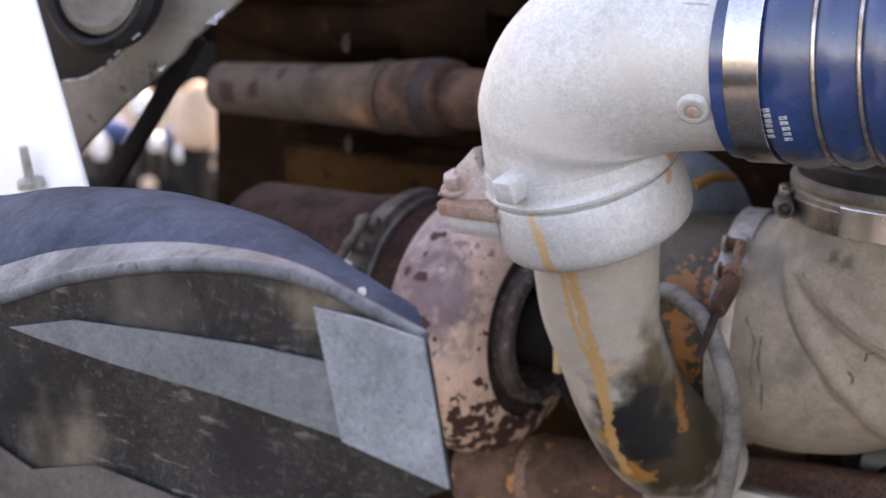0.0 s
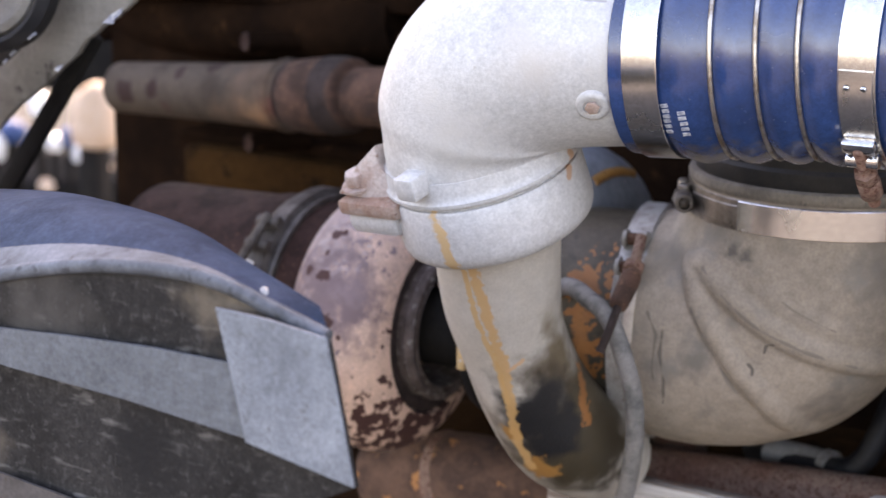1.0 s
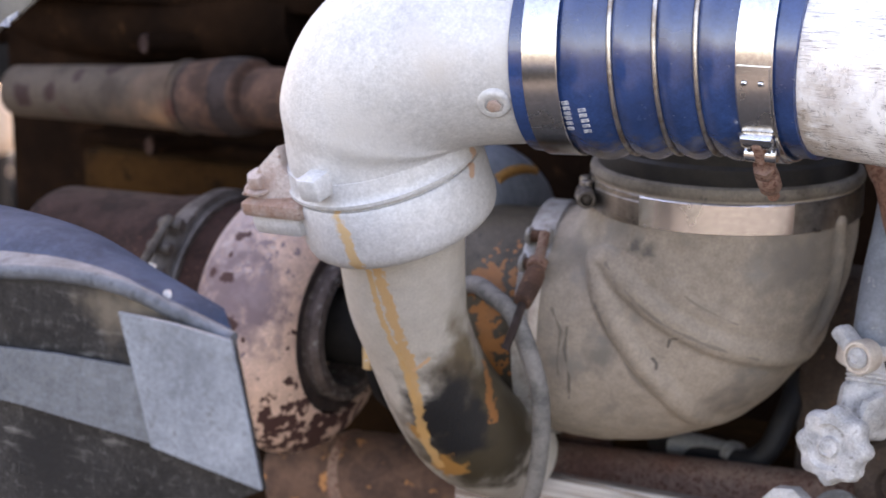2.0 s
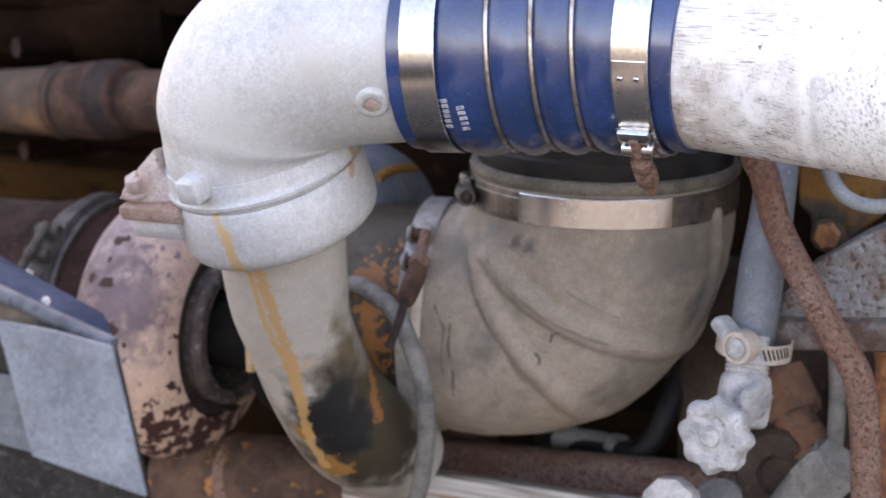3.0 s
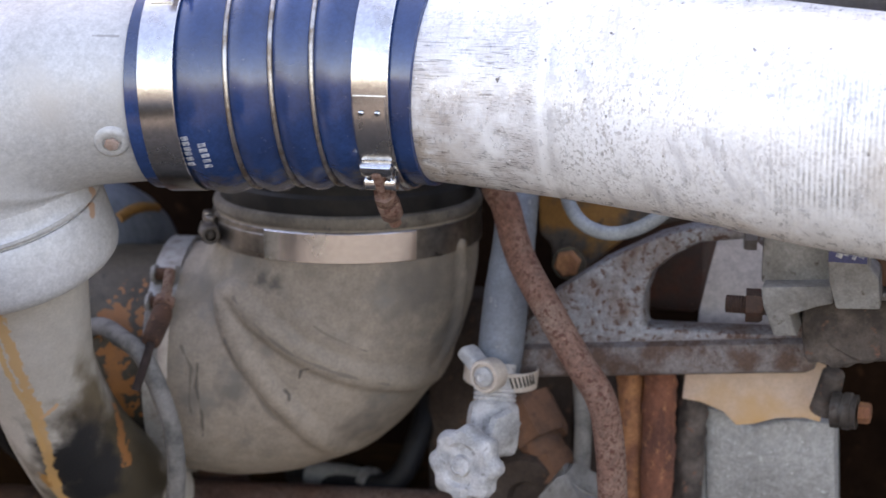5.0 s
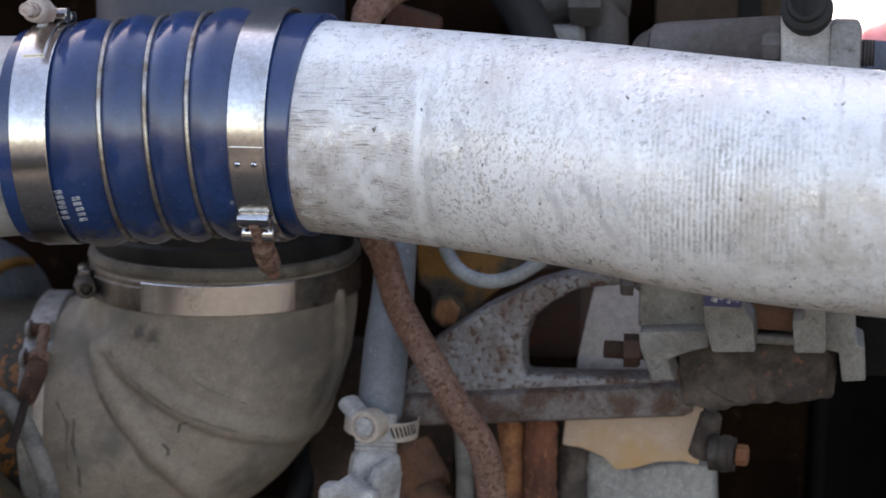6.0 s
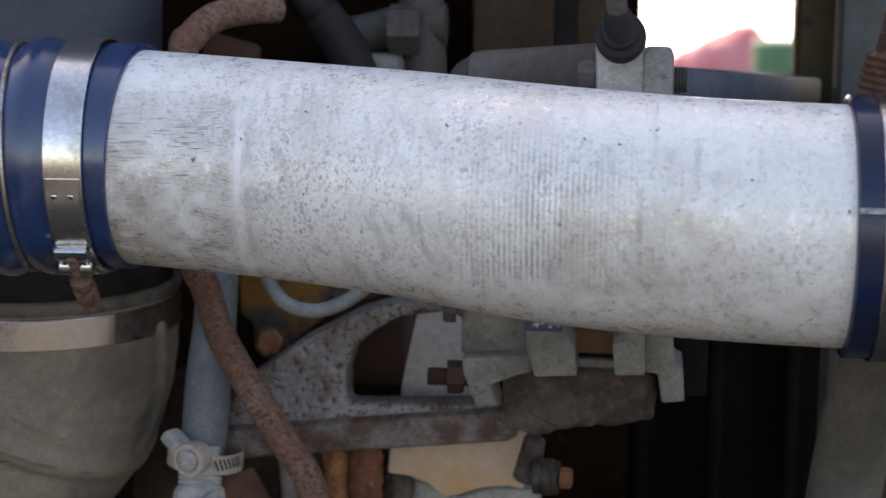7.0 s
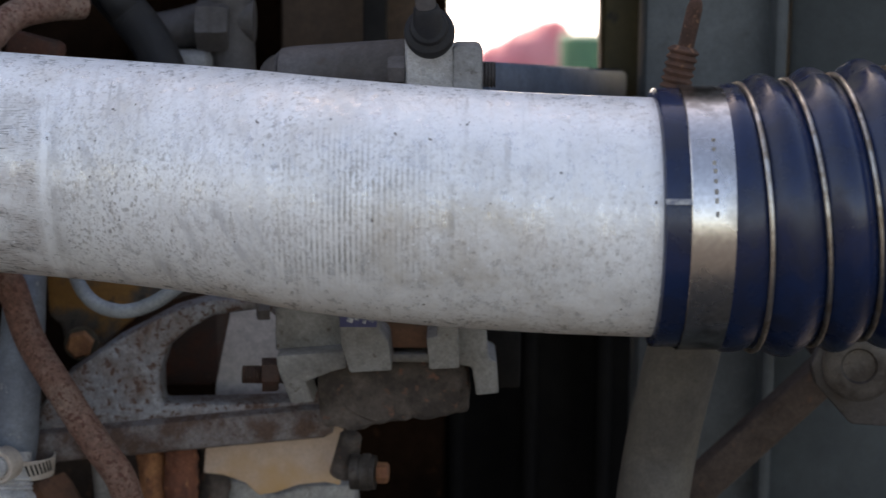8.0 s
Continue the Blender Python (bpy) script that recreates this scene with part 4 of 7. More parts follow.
CORNER = P1 - DOWN * ((LEFT.z - 0.003 - P1.z) / -DOWN.z)
back_ = (LEFT - CORNER).normalized()
path = [LEFT + back_ * 0.012, LEFT - back_ * 0.004]
a_, b_ = CORNER + back_ * 0.064, CORNER + DOWN * 0.062
for k in range(13):
    t = k / 12
    path.append((1 - t) ** 2 * a_ + 2 * t * (1 - t) * (CORNER + (a_ + b_ - CORNER * 2) * 0.04) + t * t * b_)
path.append(P1 - DOWN * 0.001)
part("elbow_body", tube([(*p, 0.0505 - 0.0030 * min(max((p.x - LEFT.x) / 0.06 + 1, 0), 1) if p.z > 1.245 else 0.0484) for p in path], n=80, per=4), M_CAST, elbow)

for px, out in (((-0.3376, -0.0718, 1.2683), (-0.128, -0.907, -0.402)), ((-0.3374, -0.0706, 1.2658), (-0.129, -0.879, -0.458)), ((-0.3373, -0.0693, 1.2632), (-0.136, -0.848, -0.512)), ((-0.3375, -0.0678, 1.2609), (-0.136, -0.848, -0.512)), ((-0.3375, -0.0660, 1.2582), (-0.144, -0.813, -0.564)), ((-0.3378, -0.0638, 1.2554), (-0.153, -0.775, -0.613)), ((-0.3300, -0.0705, 1.2655), (0.256, -0.855, -0.451)), ((-0.3299, -0.0691, 1.2629), (0.256, -0.855, -0.451)), ((-0.3296, -0.0674, 1.2603), (0.249, -0.825, -0.507)), ((-0.3297, -0.0655, 1.2576), (0.242, -0.792, -0.561)), ((-0.3298, -0.0635, 1.2549), (0.234, -0.755, -0.613))):
    part("print_bar", box((0.0036, 0.0018, 0.0008), turned(Vector(px) + 0.0010 * Vector(out), out) @ pose(0, 0, 0, 0, 0, 12), 0), M_INK, hose, "worn white print")
# collar under the elbow, its joint and lugs
part("collar", lathe([(-0.0027, 0.03), (-0.0027, 0.0498), (-0.0012, 0.0510), (0.021, 0.0516), (0.0255, 0.0511), (0.0286, 0.0498), (0.0304, 0.0478), (0.031, 0.0455), (0.031, 0.03)], P1, DOWN, 96), M_CAST, elbow)
part("joint_lip", lathe([(-0.0180, 0.03), (-0.0180, 0.0488), (-0.0120, 0.0499), (-0.0086, 0.0504), (-0.0074, 0.0516), (-0.0056, 0.0516), (-0.0048, 0.0506), (-0.0048, 0.03)], P1, DOWN, 96), M_CAST, elbow)
part("neck", tube([(*(P1 + DOWN * 0.02), 0.0345), (-0.4579, -0.0100, 1.1468, 0.0325), (-0.4587, 0.0050, 1.1172, 0.030), (-0.4552, 0.0250, 1.0821, 0.0312), (-0.4483, 0.0500, 1.0506, 0.033), (-0.4463, 0.1000, 1.0205, 0.030)], n=56), M_NECK, elbow, "tapering cast neck with oil stain")
boss = Vector((-0.3717, -0.0784, 1.2648))
boss_ring = part("boss", lathe([(-0.006, 0), (-0.006, 0.0092), (-0.0016, 0.0086), (0.0, 0.0076), (0.0005, 0.0064), (0.0003, 0.0046), (-0.0004, 0.0042), (-0.0004, 0)], boss, (0.319, -0.812, -0.488), 32), M_CAST, elbow)
part("plug", hexagon(boss, (0.319, -0.812, -0.488), 0.0036, 0.0014), M_FLANGE, boss_ring, "small rusty plug screw")
hexat = Vector((-0.4609, -0.0944, 1.2190))
part("clamp_nut", box((0.0135, 0.0135, 0.0125), turned(hexat, -DOWN) @ pose(0, 0, 0.001, 0, 0, 10), 0.002), M_CAST, elbow)
part("lug", plate(local((-0.4987, -0.0650, 1.2008), [(-0.5212, -0.0650, 1.2048), (-0.5094, -0.0650, 1.2211), (-0.4980, -0.0650, 1.2330), (-0.4959, -0.0650, 1.2221), (-0.4750, -0.0650, 1.2057), (-0.4775, -0.0650, 1.2026)]), 0.014, facing(Vector((-0.4987, -0.0650, 1.2008)) + Vector((0, 0.006, 0)))), M_FLANGE, elbow, "rust-stained mounting lug")
part("lug_foot", box((0.043, 0.03, 0.0085), turned((-0.4968, -0.0650, 1.2039), -DOWN) @ pose(0, 0, 0, 0, 0, 12), 0.0025), M_FLANGERUST, elbow, "rusted lug foot")
part("lug_base", box((0.036, 0.03, 0.012), turned((-0.4964, -0.0600, 1.1952), -DOWN) @ pose(0, 0, 0, 0, 0, 12), 0.004), M_CAST, elbow)
lug_bolt = Vector((-0.5108, -0.0680, 1.2098))
part("washer", lathe([(0, 0), (0, 0.0092), (0.0014, 0.0092), (0.0014, 0)], lug_bolt, (-0.1, -0.5, 1), 28), M_FLANGE, elbow)
part("bolt_head", hexagon(lug_bolt + Vector((0, -0.001, 0.002)), (-0.1, -0.5, 1), 0.0066, 0.0062), M_FLANGE, elbow, "rust-stained pinkish hex bolt head")


# ---- turbocharger ----
turbo = thing("turbocharger", (-0.53, 0.12, 1.09), "turbocharger with flaking pink turbine housing and oily compressor", "turbocharger")
T0 = Vector((-0.588, 0.10, 1.0835))
XP = (1, 0, 0)
prof = []
for k in range(25):
    a = radians(205 - 197 * k / 24)
    prof.append((-0.012 + 0.036 * math.cos(a), 0.052 + 0.034 * math.sin(a)))
pink_shell = part("turbine_housing", lathe([(-0.05, 0.045)] + prof + [(0.0205, 0.0555), (0.016, 0.0545)], T0, XP, 96), M_PINK, turbo)
part("turbine_lip", lathe([(0.010, 0.0545), (0.0215, 0.0545), (0.0215, 0.047), (0.010, 0.044)], T0, XP, 80), M_LIP, pink_shell, "dark scaled inner lip")
part("gasket_ring", lathe([(0.0, 0.0458), (0.0245, 0.0458), (0.0252, 0.0466), (0.0275, 0.0468), (0.0285, 0.046), (0.031, 0.046), (0.0322, 0.0448), (0.0322, 0.042), (0.0305, 0.041), (0.0305, 0.0395), (0.0322, 0.0388), (0.0318, 0.0378), (0.0, 0.0378)], T0, XP, 80), M_SCALE, pink_shell, "scaly grey sealing ring")
part("bearing_housing", lathe([(-0.01, 0), (-0.01, 0.036), (-0.004, 0.035), (-0.002, 0.024), (0.05, 0.024), (0.065, 0.045), (0.075, 0.05), (0.075, 0)], T0, XP, 64), M_VOID, turbo)
part("exhaust_outlet", lathe([(-0.20, 0.066), (-0.11, 0.068), (-0.1, 0.07), (-0.045, 0.07), (-0.03, 0.06)], T0, XP, 72), M_OUTLET, turbo, "burnt brown exhaust outlet")
C0 = Vector((-0.445, 0.13, 1.0985))
prof = [(-0.075, 0.02), (-0.075, 0.06), (-0.07, 0.066), (-0.05, 0.0685), (-0.045, 0.0675), (0.0, 0.0675), (0.03, 0.0675), (0.03, 0.05)]
part("compressor_inlet", lathe(prof, C0, (0.985, 0.17, 0), 72), M_COMP, turbo, "oily grey inlet with worn orange paint")
prof = [(-0.075 + 0.034 * math.cos(a), 0.062 + 0.036 * math.sin(a)) for a in (2 * math.pi * k / 24 for k in range(25))]
part("compressor_scroll", lathe(prof, C0 + Vector((0.015, 0.03, 0)), XP, 80), M_GREYBLUE, turbo, "grey scroll with orange streak")

part("paint_streak", tube([(-0.4789, 0.1395, 1.1788), (-0.4785, 0.1553, 1.1807), (-0.4784, 0.1743, 1.1794), (-0.4797, 0.1954, 1.1747)], 0.0035, 10), M_ORANGE, turbo, "worn orange paint streak")
part("orange_tab", box((0.0052, 0.006, 0.0149), Matrix.Translation((-0.5055, 0.0300, 1.0913)), 0.001), M_PAINTLINE, turbo, "orange painted tab")

vband = thing("band_clamp", T0 + Vector((-0.07, 0, 0)), "sooty steel V-band clamp on exhaust outlet", "hose clamp", "exhaust clamps")
part("strap", lathe([(-0.011, 0.070), (-0.011, 0.0735), (-0.0085, 0.0745), (-0.0065, 0.0735), (-0.0045, 0.0775), (0.0045, 0.0775), (0.0065, 0.0735), (0.0085, 0.0745), (0.011, 0.0735), (0.011, 0.070)], T0 + Vector((-0.07, 0, 0)), XP, 80), M_SOOTBAND, vband)
for a, off in ((128, 0), (140, 0), (152, 0)):
    a = radians(a)
    c = T0 + Vector((-0.07, 0.083 * math.cos(a), 0.083 * math.sin(a)))
    part("trunnion", lathe([(-0.0085, 0), (-0.0085, 0.0032), (-0.0078, 0.0040), (0.0078, 0.0040), (0.0085, 0.0032), (0.0085, 0)], c, XP, 20), M_SOOTBAND, vband)
a = radians(132)
tang = Vector((0, -math.sin(a), math.cos(a)))
part("bolt", threaded(T0 + Vector((-0.07, 0.087 * math.cos(a), 0.087 * math.sin(a))) - tang * 0.008, Vector((0, -0.78, -0.62)), 0.0032, 0.042), M_SOOTBAND, vband)
part("nut", hexagon(T0 + Vector((-0.07, -0.075, 0.045)), Vector((0, -0.6, -0.8)), 0.0065, 0.007), M_STEEL, vband)

# ---- rubber intake elbow ----
XV, YV, ZH, RB = -0.328, 0.13, 1.0985, 0.090
rub = thing("rubber_elbow", (-0.36, YV, 1.12), "dusty grey ribbed rubber intake elbow", "hose")


def bend_size(theta):
    """The elbow's radius along its bend: a narrow mouth, a full belly, a straight neck."""
    return float(np.interp(theta, (-3.0, -2.6, -2.0, 1.5, 2.2, 3.4, 20, 45, 65, 90, 99.5, 101, 101.6), (0.0625, 0.0672, 0.0684, 0.0686, 0.0672, 0.0690, 0.0716, 0.0752, 0.0758, 0.0752, 0.0752, 0.0744, 0.0715)))


def on_bend(theta, phi, out=0.0):
    """A place on the elbow's skin: theta along the bend, phi round the tube from the front towards the outside of the bend."""
    a, f = radians(theta), radians(phi)
    k = min(max(theta, 0.0), 90.0)
    ka = radians(k)
    turn_ = min(max(theta / 40, 0.0), 1.0)
    c = Vector((XV - RB + RB * math.sin(ka), YV - 0.0055 * max(0.0, 1 - theta / 36), ZH + RB - RB * math.cos(ka) + 0.005 * (1 - turn_ * turn_ * (3 - 2 * turn_))))
    c += RB * (a - ka) * Vector((math.cos(ka), 0, math.sin(ka)))
    outward = Vector((math.sin(ka), 0, -math.cos(ka)))
    full = max(0.0, math.sin(f)) * math.exp(-((theta - 52) / 24) ** 2)
    return c + (bend_size(theta) + 0.0032 * full + out) * (math.cos(f) * Vector((0, -1, 0)) + math.sin(f) * outward)


def bend_place(p):
    """theta and phi of a place near the elbow's skin."""
    dx, dz = p[0] - (XV - RB), p[2] - (ZH + RB)
    return math.degrees(math.atan2(dx, -dz)), math.degrees(math.atan2(math.hypot(dx, dz) - RB, YV - p[1]))


# raised ribs, as lines over the skin: half width, height
RIBS = (([(-0.3780, 0.0664, 1.1552), (-0.3772, 0.0651, 1.1500), (-0.3668, 0.0575, 1.1307), (-0.3498, 0.0581, 1.1079), (-0.3344, 0.0697, 1.0863), (-0.3235, 0.0960, 1.0660), (-0.3120, 0.1250, 1.0620)], 0.0082, 0.0046),
        ([(-0.3790, 0.0670, 1.1560), (-0.3703, 0.0641, 1.1589), (-0.3595, 0.0587, 1.1503), (-0.3364, 0.0564, 1.1350), (-0.3145, 0.0634, 1.1231), (-0.2916, 0.0826, 1.1138), (-0.2768, 0.1151, 1.1079), (-0.2700, 0.1400, 1.1060), (-0.2680, 0.1700, 1.1050)], 0.0086, 0.0046),
        ([(-0.3290, 0.0570, 1.1490), (-0.3221, 0.0575, 1.1431), (-0.3092, 0.0623, 1.1365), (-0.2974, 0.0703, 1.1299), (-0.2830, 0.0900, 1.1230)], 0.0070, 0.0016),
        ([(-0.2575, 0.1093, 1.1839), (-0.2586, 0.1135, 1.1638), (-0.2632, 0.1165, 1.1417), (-0.2707, 0.1160, 1.1224), (-0.2814, 0.1111, 1.1050)], 0.0050, 0.0034))
thetas = np.concatenate([np.linspace(-3, 4, 22), np.linspace(5, 99, 96), np.linspace(99.5, 101.6, 6)])
phis = np.linspace(0, 360, 220, endpoint=False)
lift = np.zeros((len(thetas), len(phis)))
for line, half, high in RIBS:
    marks = np.array([bend_place(q) for q in smooth_path(line, 10)])
    for i, th in enumerate(thetas):
        along = np.radians(th - marks[:, 0])[None, :] * (RB + 0.072 * np.sin(np.radians(marks[:, 1])))[None, :]
        round_ = np.radians((phis[:, None] - marks[:, 1][None, :] + 180) % 360 - 180) * 0.073
        gap = np.sqrt(along**2 + round_**2)
        tail = np.clip((len(marks) - 1 - gap.argmin(axis=1)) / (0.3 * len(marks)), 0.15, 1)
        d = gap.min(axis=1) / half
        # rounded crest with a slightly hollow foot
        lift[i] = np.maximum(lift[i], high * tail * np.clip(1 - d**2, 0, 1) ** 0.8) - 0.0008 * tail * np.exp(-((d - 1.12) / 0.16) ** 2)
bm = bmesh.new()
rows = []
for i, th in enumerate(thetas):
    row = []
    for j, ph in enumerate(phis):
        p = on_bend(th, ph)
        wobble = 0.0011 * noise.noise(p * 26) + 0.0005 * noise.noise(p * 75)
        row.append(bm.verts.new(on_bend(th, ph, float(lift[i, j]) + (wobble if th > 4 else wobble * 0.4))))
    rows.append(row)
for ra, rb in zip(rows, rows[1:]):
    for j in range(len(phis)):
        k = (j + 1) % len(phis)
        bm.faces.new((ra[j], ra[k], rb[k], rb[j]))
part("elbow_wall", bm, M_RUBBER, rub, angle=70)

# clamp at the elbow's mouth: strap, two pairs of lugs, a rusted bolt with sleeve and long shank
ZM = ZH + 0.0045
MOUTH, MAX_ = Vector((-0.4290, YV - 0.0065, ZM)), Vector((0.985, 0.17, 0)).normalized()
clamp_in = thing("hose_clamp", MOUTH, "dull steel T-bolt clamp with rusted bolt on rubber elbow", "hose clamp", "hose clamps")
part("strap", band(MOUTH, MAX_, 0.0690, 0.0165, 0.0010, 96), M_ZINC, clamp_in)
mu, mv, mw = frame_of(MAX_)


def round_mouth(a, out=0.0, along=0.0):
    a = radians(a)
    return MOUTH + (0.0700 + out) * (math.cos(a) * mu + math.sin(a) * mv) + along * mw


part("top_plate", band(MOUTH, MAX_, 0.0701, 0.0150, 0.0011, 20, 84, 40), M_ZINC, clamp_in, "worn grey doubled strap end")
part("tail_plate", band(MOUTH + mw * 0.004, MAX_, 0.0702, 0.0056, 0.0010, 20, 141, 34), M_PALESTRAP, clamp_in, "pale strap tail")
for a, m in ((126, M_ZINC), (141, M_ZINC)):
    for e in (-1, 1):
        lug_at = round_mouth(a, 0.0035, e * 0.0058)
        ear = part("lug", lathe([(-0.0014, 0), (-0.0014, 0.0042), (-0.0008, 0.0050), (0.0008, 0.0050), (0.0014, 0.0042), (0.0014, 0)], lug_at, mw, 18), m, clamp_in)
        part("lug_leg", bar(round_mouth(a - 5, 0.0012, e * 0.0058), lug_at, 0.0024, 0.0060, 0.0008), m, ear)
    part("trunnion_pin", lathe([(-0.0052, 0), (-0.0052, 0.0030), (-0.0046, 0.0036), (0.0046, 0.0036), (0.0052, 0.0030), (0.0052, 0)], round_mouth(a, 0.0035), mw, 18), M_RUST, clamp_in)
bolt_a, bolt_b, bolt_c = Vector((-0.4139, 0.0720, 1.1667)), Vector((-0.4085, 0.0500, 1.1500)), Vector((-0.4050, 0.0270, 1.1400))
long_bolt = part("bolt", tube([bolt_a, bolt_a.lerp(bolt_b, 0.5), bolt_b], 0.0031, 18), M_RUSTPIPE, clamp_in, "rust-pitted bolt")
part("nut", hexagon(bolt_a.lerp(bolt_b, 0.75), bolt_c - bolt_b, 0.0062, 0.0060), M_RUSTPIPE, long_bolt)
part("spring_sleeve", tube([(*bolt_b, 0.0050), (*bolt_b.lerp(bolt_c, 0.2), 0.0058), (*bolt_c, 0.0054), (*(bolt_c + (bolt_c - bolt_b) * 0.15), 0.0036)], n=20), M_RUST, long_bolt)
part("long_shank", tube([(-0.4047, 0.026, 1.1391), (-0.4030, 0.012, 1.1292), (-0.4055, 0.006, 1.1171)], 0.0024, 16), M_LIP, long_bolt, "long rusted bolt shank")

# clamp round the elbow's top: a sooty strap with a bright lap over it
TOP = Vector((XV, YV, 1.1898))
clamp_top = tbolt_clamp("hose_clamp", TOP, (0, 0, 1), 0.0757, 0.0170, -62, "stainless band clamp round rubber elbow top, part bright, part sooty", (M_SOOTSTEEL, M_SOOTBAND, M_SOOTBAND), 0.03)
part("bright_lap", band(TOP, (0, 0, 1), 0.0767, 0.0164, 0.0010, 40, -17, 64), M_STEEL, clamp_top, "clean bright strap end")
part("rim", lathe([(0, 0.0700), (-0.002, 0.0752), (-0.0005, 0.0768), (0.0020, 0.0772), (0.0045, 0.0764), (0.0055, 0.0745), (0.0055, 0.0700)], (XV, YV, 1.2012), (0, 0, 1), 96), M_OLDRUBBER, rub, "dusty worn rubber rim")
riser = thing("intake_riser", (XV, YV, 1.22), "grey-blue painted vertical air intake pipe", "pipe")
part("cuff", lathe([(0, 0.06), (0, 0.0715), (0.002, 0.073), (0.012, 0.073), (0.014, 0.0712), (0.022, 0.0712), (0.024, 0.0695), (0.024, 0.06)], (XV, YV, 1.2035), (0, 0, 1), 80), M_BLACK, riser, "black rubber cuff")
part("riser_pipe", tube([(XV, YV, 1.15, 0.0685), (XV, YV, 1.3, 0.0685), (XV + 0.003, YV, 1.45, 0.0685), (XV + 0.004, YV, 1.7, 0.0685)], n=64), M_RISER, riser)

# ---- drain hose in front of the compressor ----
drain = thing("drain_hose", (-0.41, 0.03, 1.08), "scuffed grey rubber drain hose over the compressor inlet", "hose")
DRAIN = [(-0.4827, 0.085, 1.1196), (-0.4478, 0.050, 1.1377), (-0.4240, 0.030, 1.1379), (-0.4084, 0.022, 1.1315), (-0.3987, 0.022, 1.1112), (-0.3951, 0.028, 1.0884), (-0.3966, 0.035, 1.0620), (-0.4040, 0.045, 1.0324), (-0.4135, 0.055, 1.0077), (-0.4230, 0.065, 0.9850)]
part("hose_wall", tube(DRAIN, 0.0052, 24, 12), M_HOSE, drain)
part("hose_end", tube([(-0.4860, 0.088, 1.1170, 0.0060), (-0.4760, 0.078, 1.1245, 0.0066), (-0.4690, 0.071, 1.1290, 0.0060)], n=24), M_BLACK, drain, "black push-on end")

# ---- exhaust crossover pipe and manifold wall ----
ex = thing("exhaust_pipe", (-0.8765, 0.2700, 1.1830), "scorched pink exhaust tube with rust spots, painted sunlit patch and coupling", "pipe")
part("pipe_body", tube([(-0.9993, 0.3000, 1.1725, 0.0210), (-0.9400, 0.2900, 1.1769, 0.0222), (-0.8539, 0.2700, 1.1838, 0.0239), (-0.7917, 0.2600, 1.1892, 0.0266)], n=48), M_PINKPIPE, ex)
part("coupling", tube([(-0.7931, 0.2620, 1.1888, 0.023), (-0.7910, 0.2620, 1.1890, 0.0262), (-0.7744, 0.2580, 1.1906, 0.0283), (-0.7574, 0.2560, 1.1925, 0.0285), (-0.7400, 0.2530, 1.1950, 0.0272), (-0.7299, 0.2500, 1.1963, 0.0262), (-0.7262, 0.2490, 1.1968, 0.021)], n=48), M_RUST, ex, "rusty brown slip coupling")
part("groove", tube([(-0.7963, 0.2620, 1.1885, 0.0272), (-0.7900, 0.2620, 1.1891, 0.0276)], n=48), M_LIP, ex, "black sooty groove")
part("coupling_lip", tube([(-0.8046, 0.2630, 1.1876, 0.0222), (-0.8024, 0.2630, 1.1878, 0.0275), (-0.7978, 0.2625, 1.1883, 0.0284), (-0.7953, 0.2620, 1.1886, 0.0235)], n=48, per=3), M_PINKPIPE, ex, "raised tan lip")
part("coupling_band", tube([(-0.7543, 0.2560, 1.1928, 0.0294), (-0.7436, 0.2545, 1.1944, 0.0288), (-0.7322, 0.2520, 1.1958, 0.0276)], n=48), M_LIP, ex, "black charred band")
part("pipe_end", tube([(-0.7253, 0.2500, 1.1955, 0.022), (-0.6868, 0.2400, 1.1992, 0.022), (-0.6366, 0.2350, 1.2039, 0.022)], n=40), M_RUST, ex)

block = thing("engine_block", (-0.5, 0.45, 1.1), "grimy brown engine block with manifold and studs", "engine")
xl = -1.0783
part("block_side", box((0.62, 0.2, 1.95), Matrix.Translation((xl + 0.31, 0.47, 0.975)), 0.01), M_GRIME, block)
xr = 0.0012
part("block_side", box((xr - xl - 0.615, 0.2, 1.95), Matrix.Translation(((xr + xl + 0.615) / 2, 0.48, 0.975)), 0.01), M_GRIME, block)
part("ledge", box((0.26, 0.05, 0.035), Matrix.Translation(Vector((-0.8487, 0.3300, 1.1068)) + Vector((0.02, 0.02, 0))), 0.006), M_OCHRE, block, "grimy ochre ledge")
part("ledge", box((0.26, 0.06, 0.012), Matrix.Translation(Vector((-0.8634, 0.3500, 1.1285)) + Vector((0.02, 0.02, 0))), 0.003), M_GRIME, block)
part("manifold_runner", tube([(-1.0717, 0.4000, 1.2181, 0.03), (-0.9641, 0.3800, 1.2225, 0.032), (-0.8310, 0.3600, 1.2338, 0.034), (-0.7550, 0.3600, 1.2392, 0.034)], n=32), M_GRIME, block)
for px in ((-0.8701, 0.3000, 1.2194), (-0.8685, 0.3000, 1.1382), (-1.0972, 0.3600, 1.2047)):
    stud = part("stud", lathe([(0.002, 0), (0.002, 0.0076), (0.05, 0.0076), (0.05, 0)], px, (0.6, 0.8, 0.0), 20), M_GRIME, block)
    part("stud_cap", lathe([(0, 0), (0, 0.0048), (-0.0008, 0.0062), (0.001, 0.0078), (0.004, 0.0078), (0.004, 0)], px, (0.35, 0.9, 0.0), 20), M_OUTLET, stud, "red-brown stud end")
# Unseen box added overhead to keep sky light off the block wall.
part("overhead_blocker", box((1.25, 0.4, 0.12), Matrix.Translation((-0.28, 0.42, 1.46)), 0.02), M_GRIME, block)
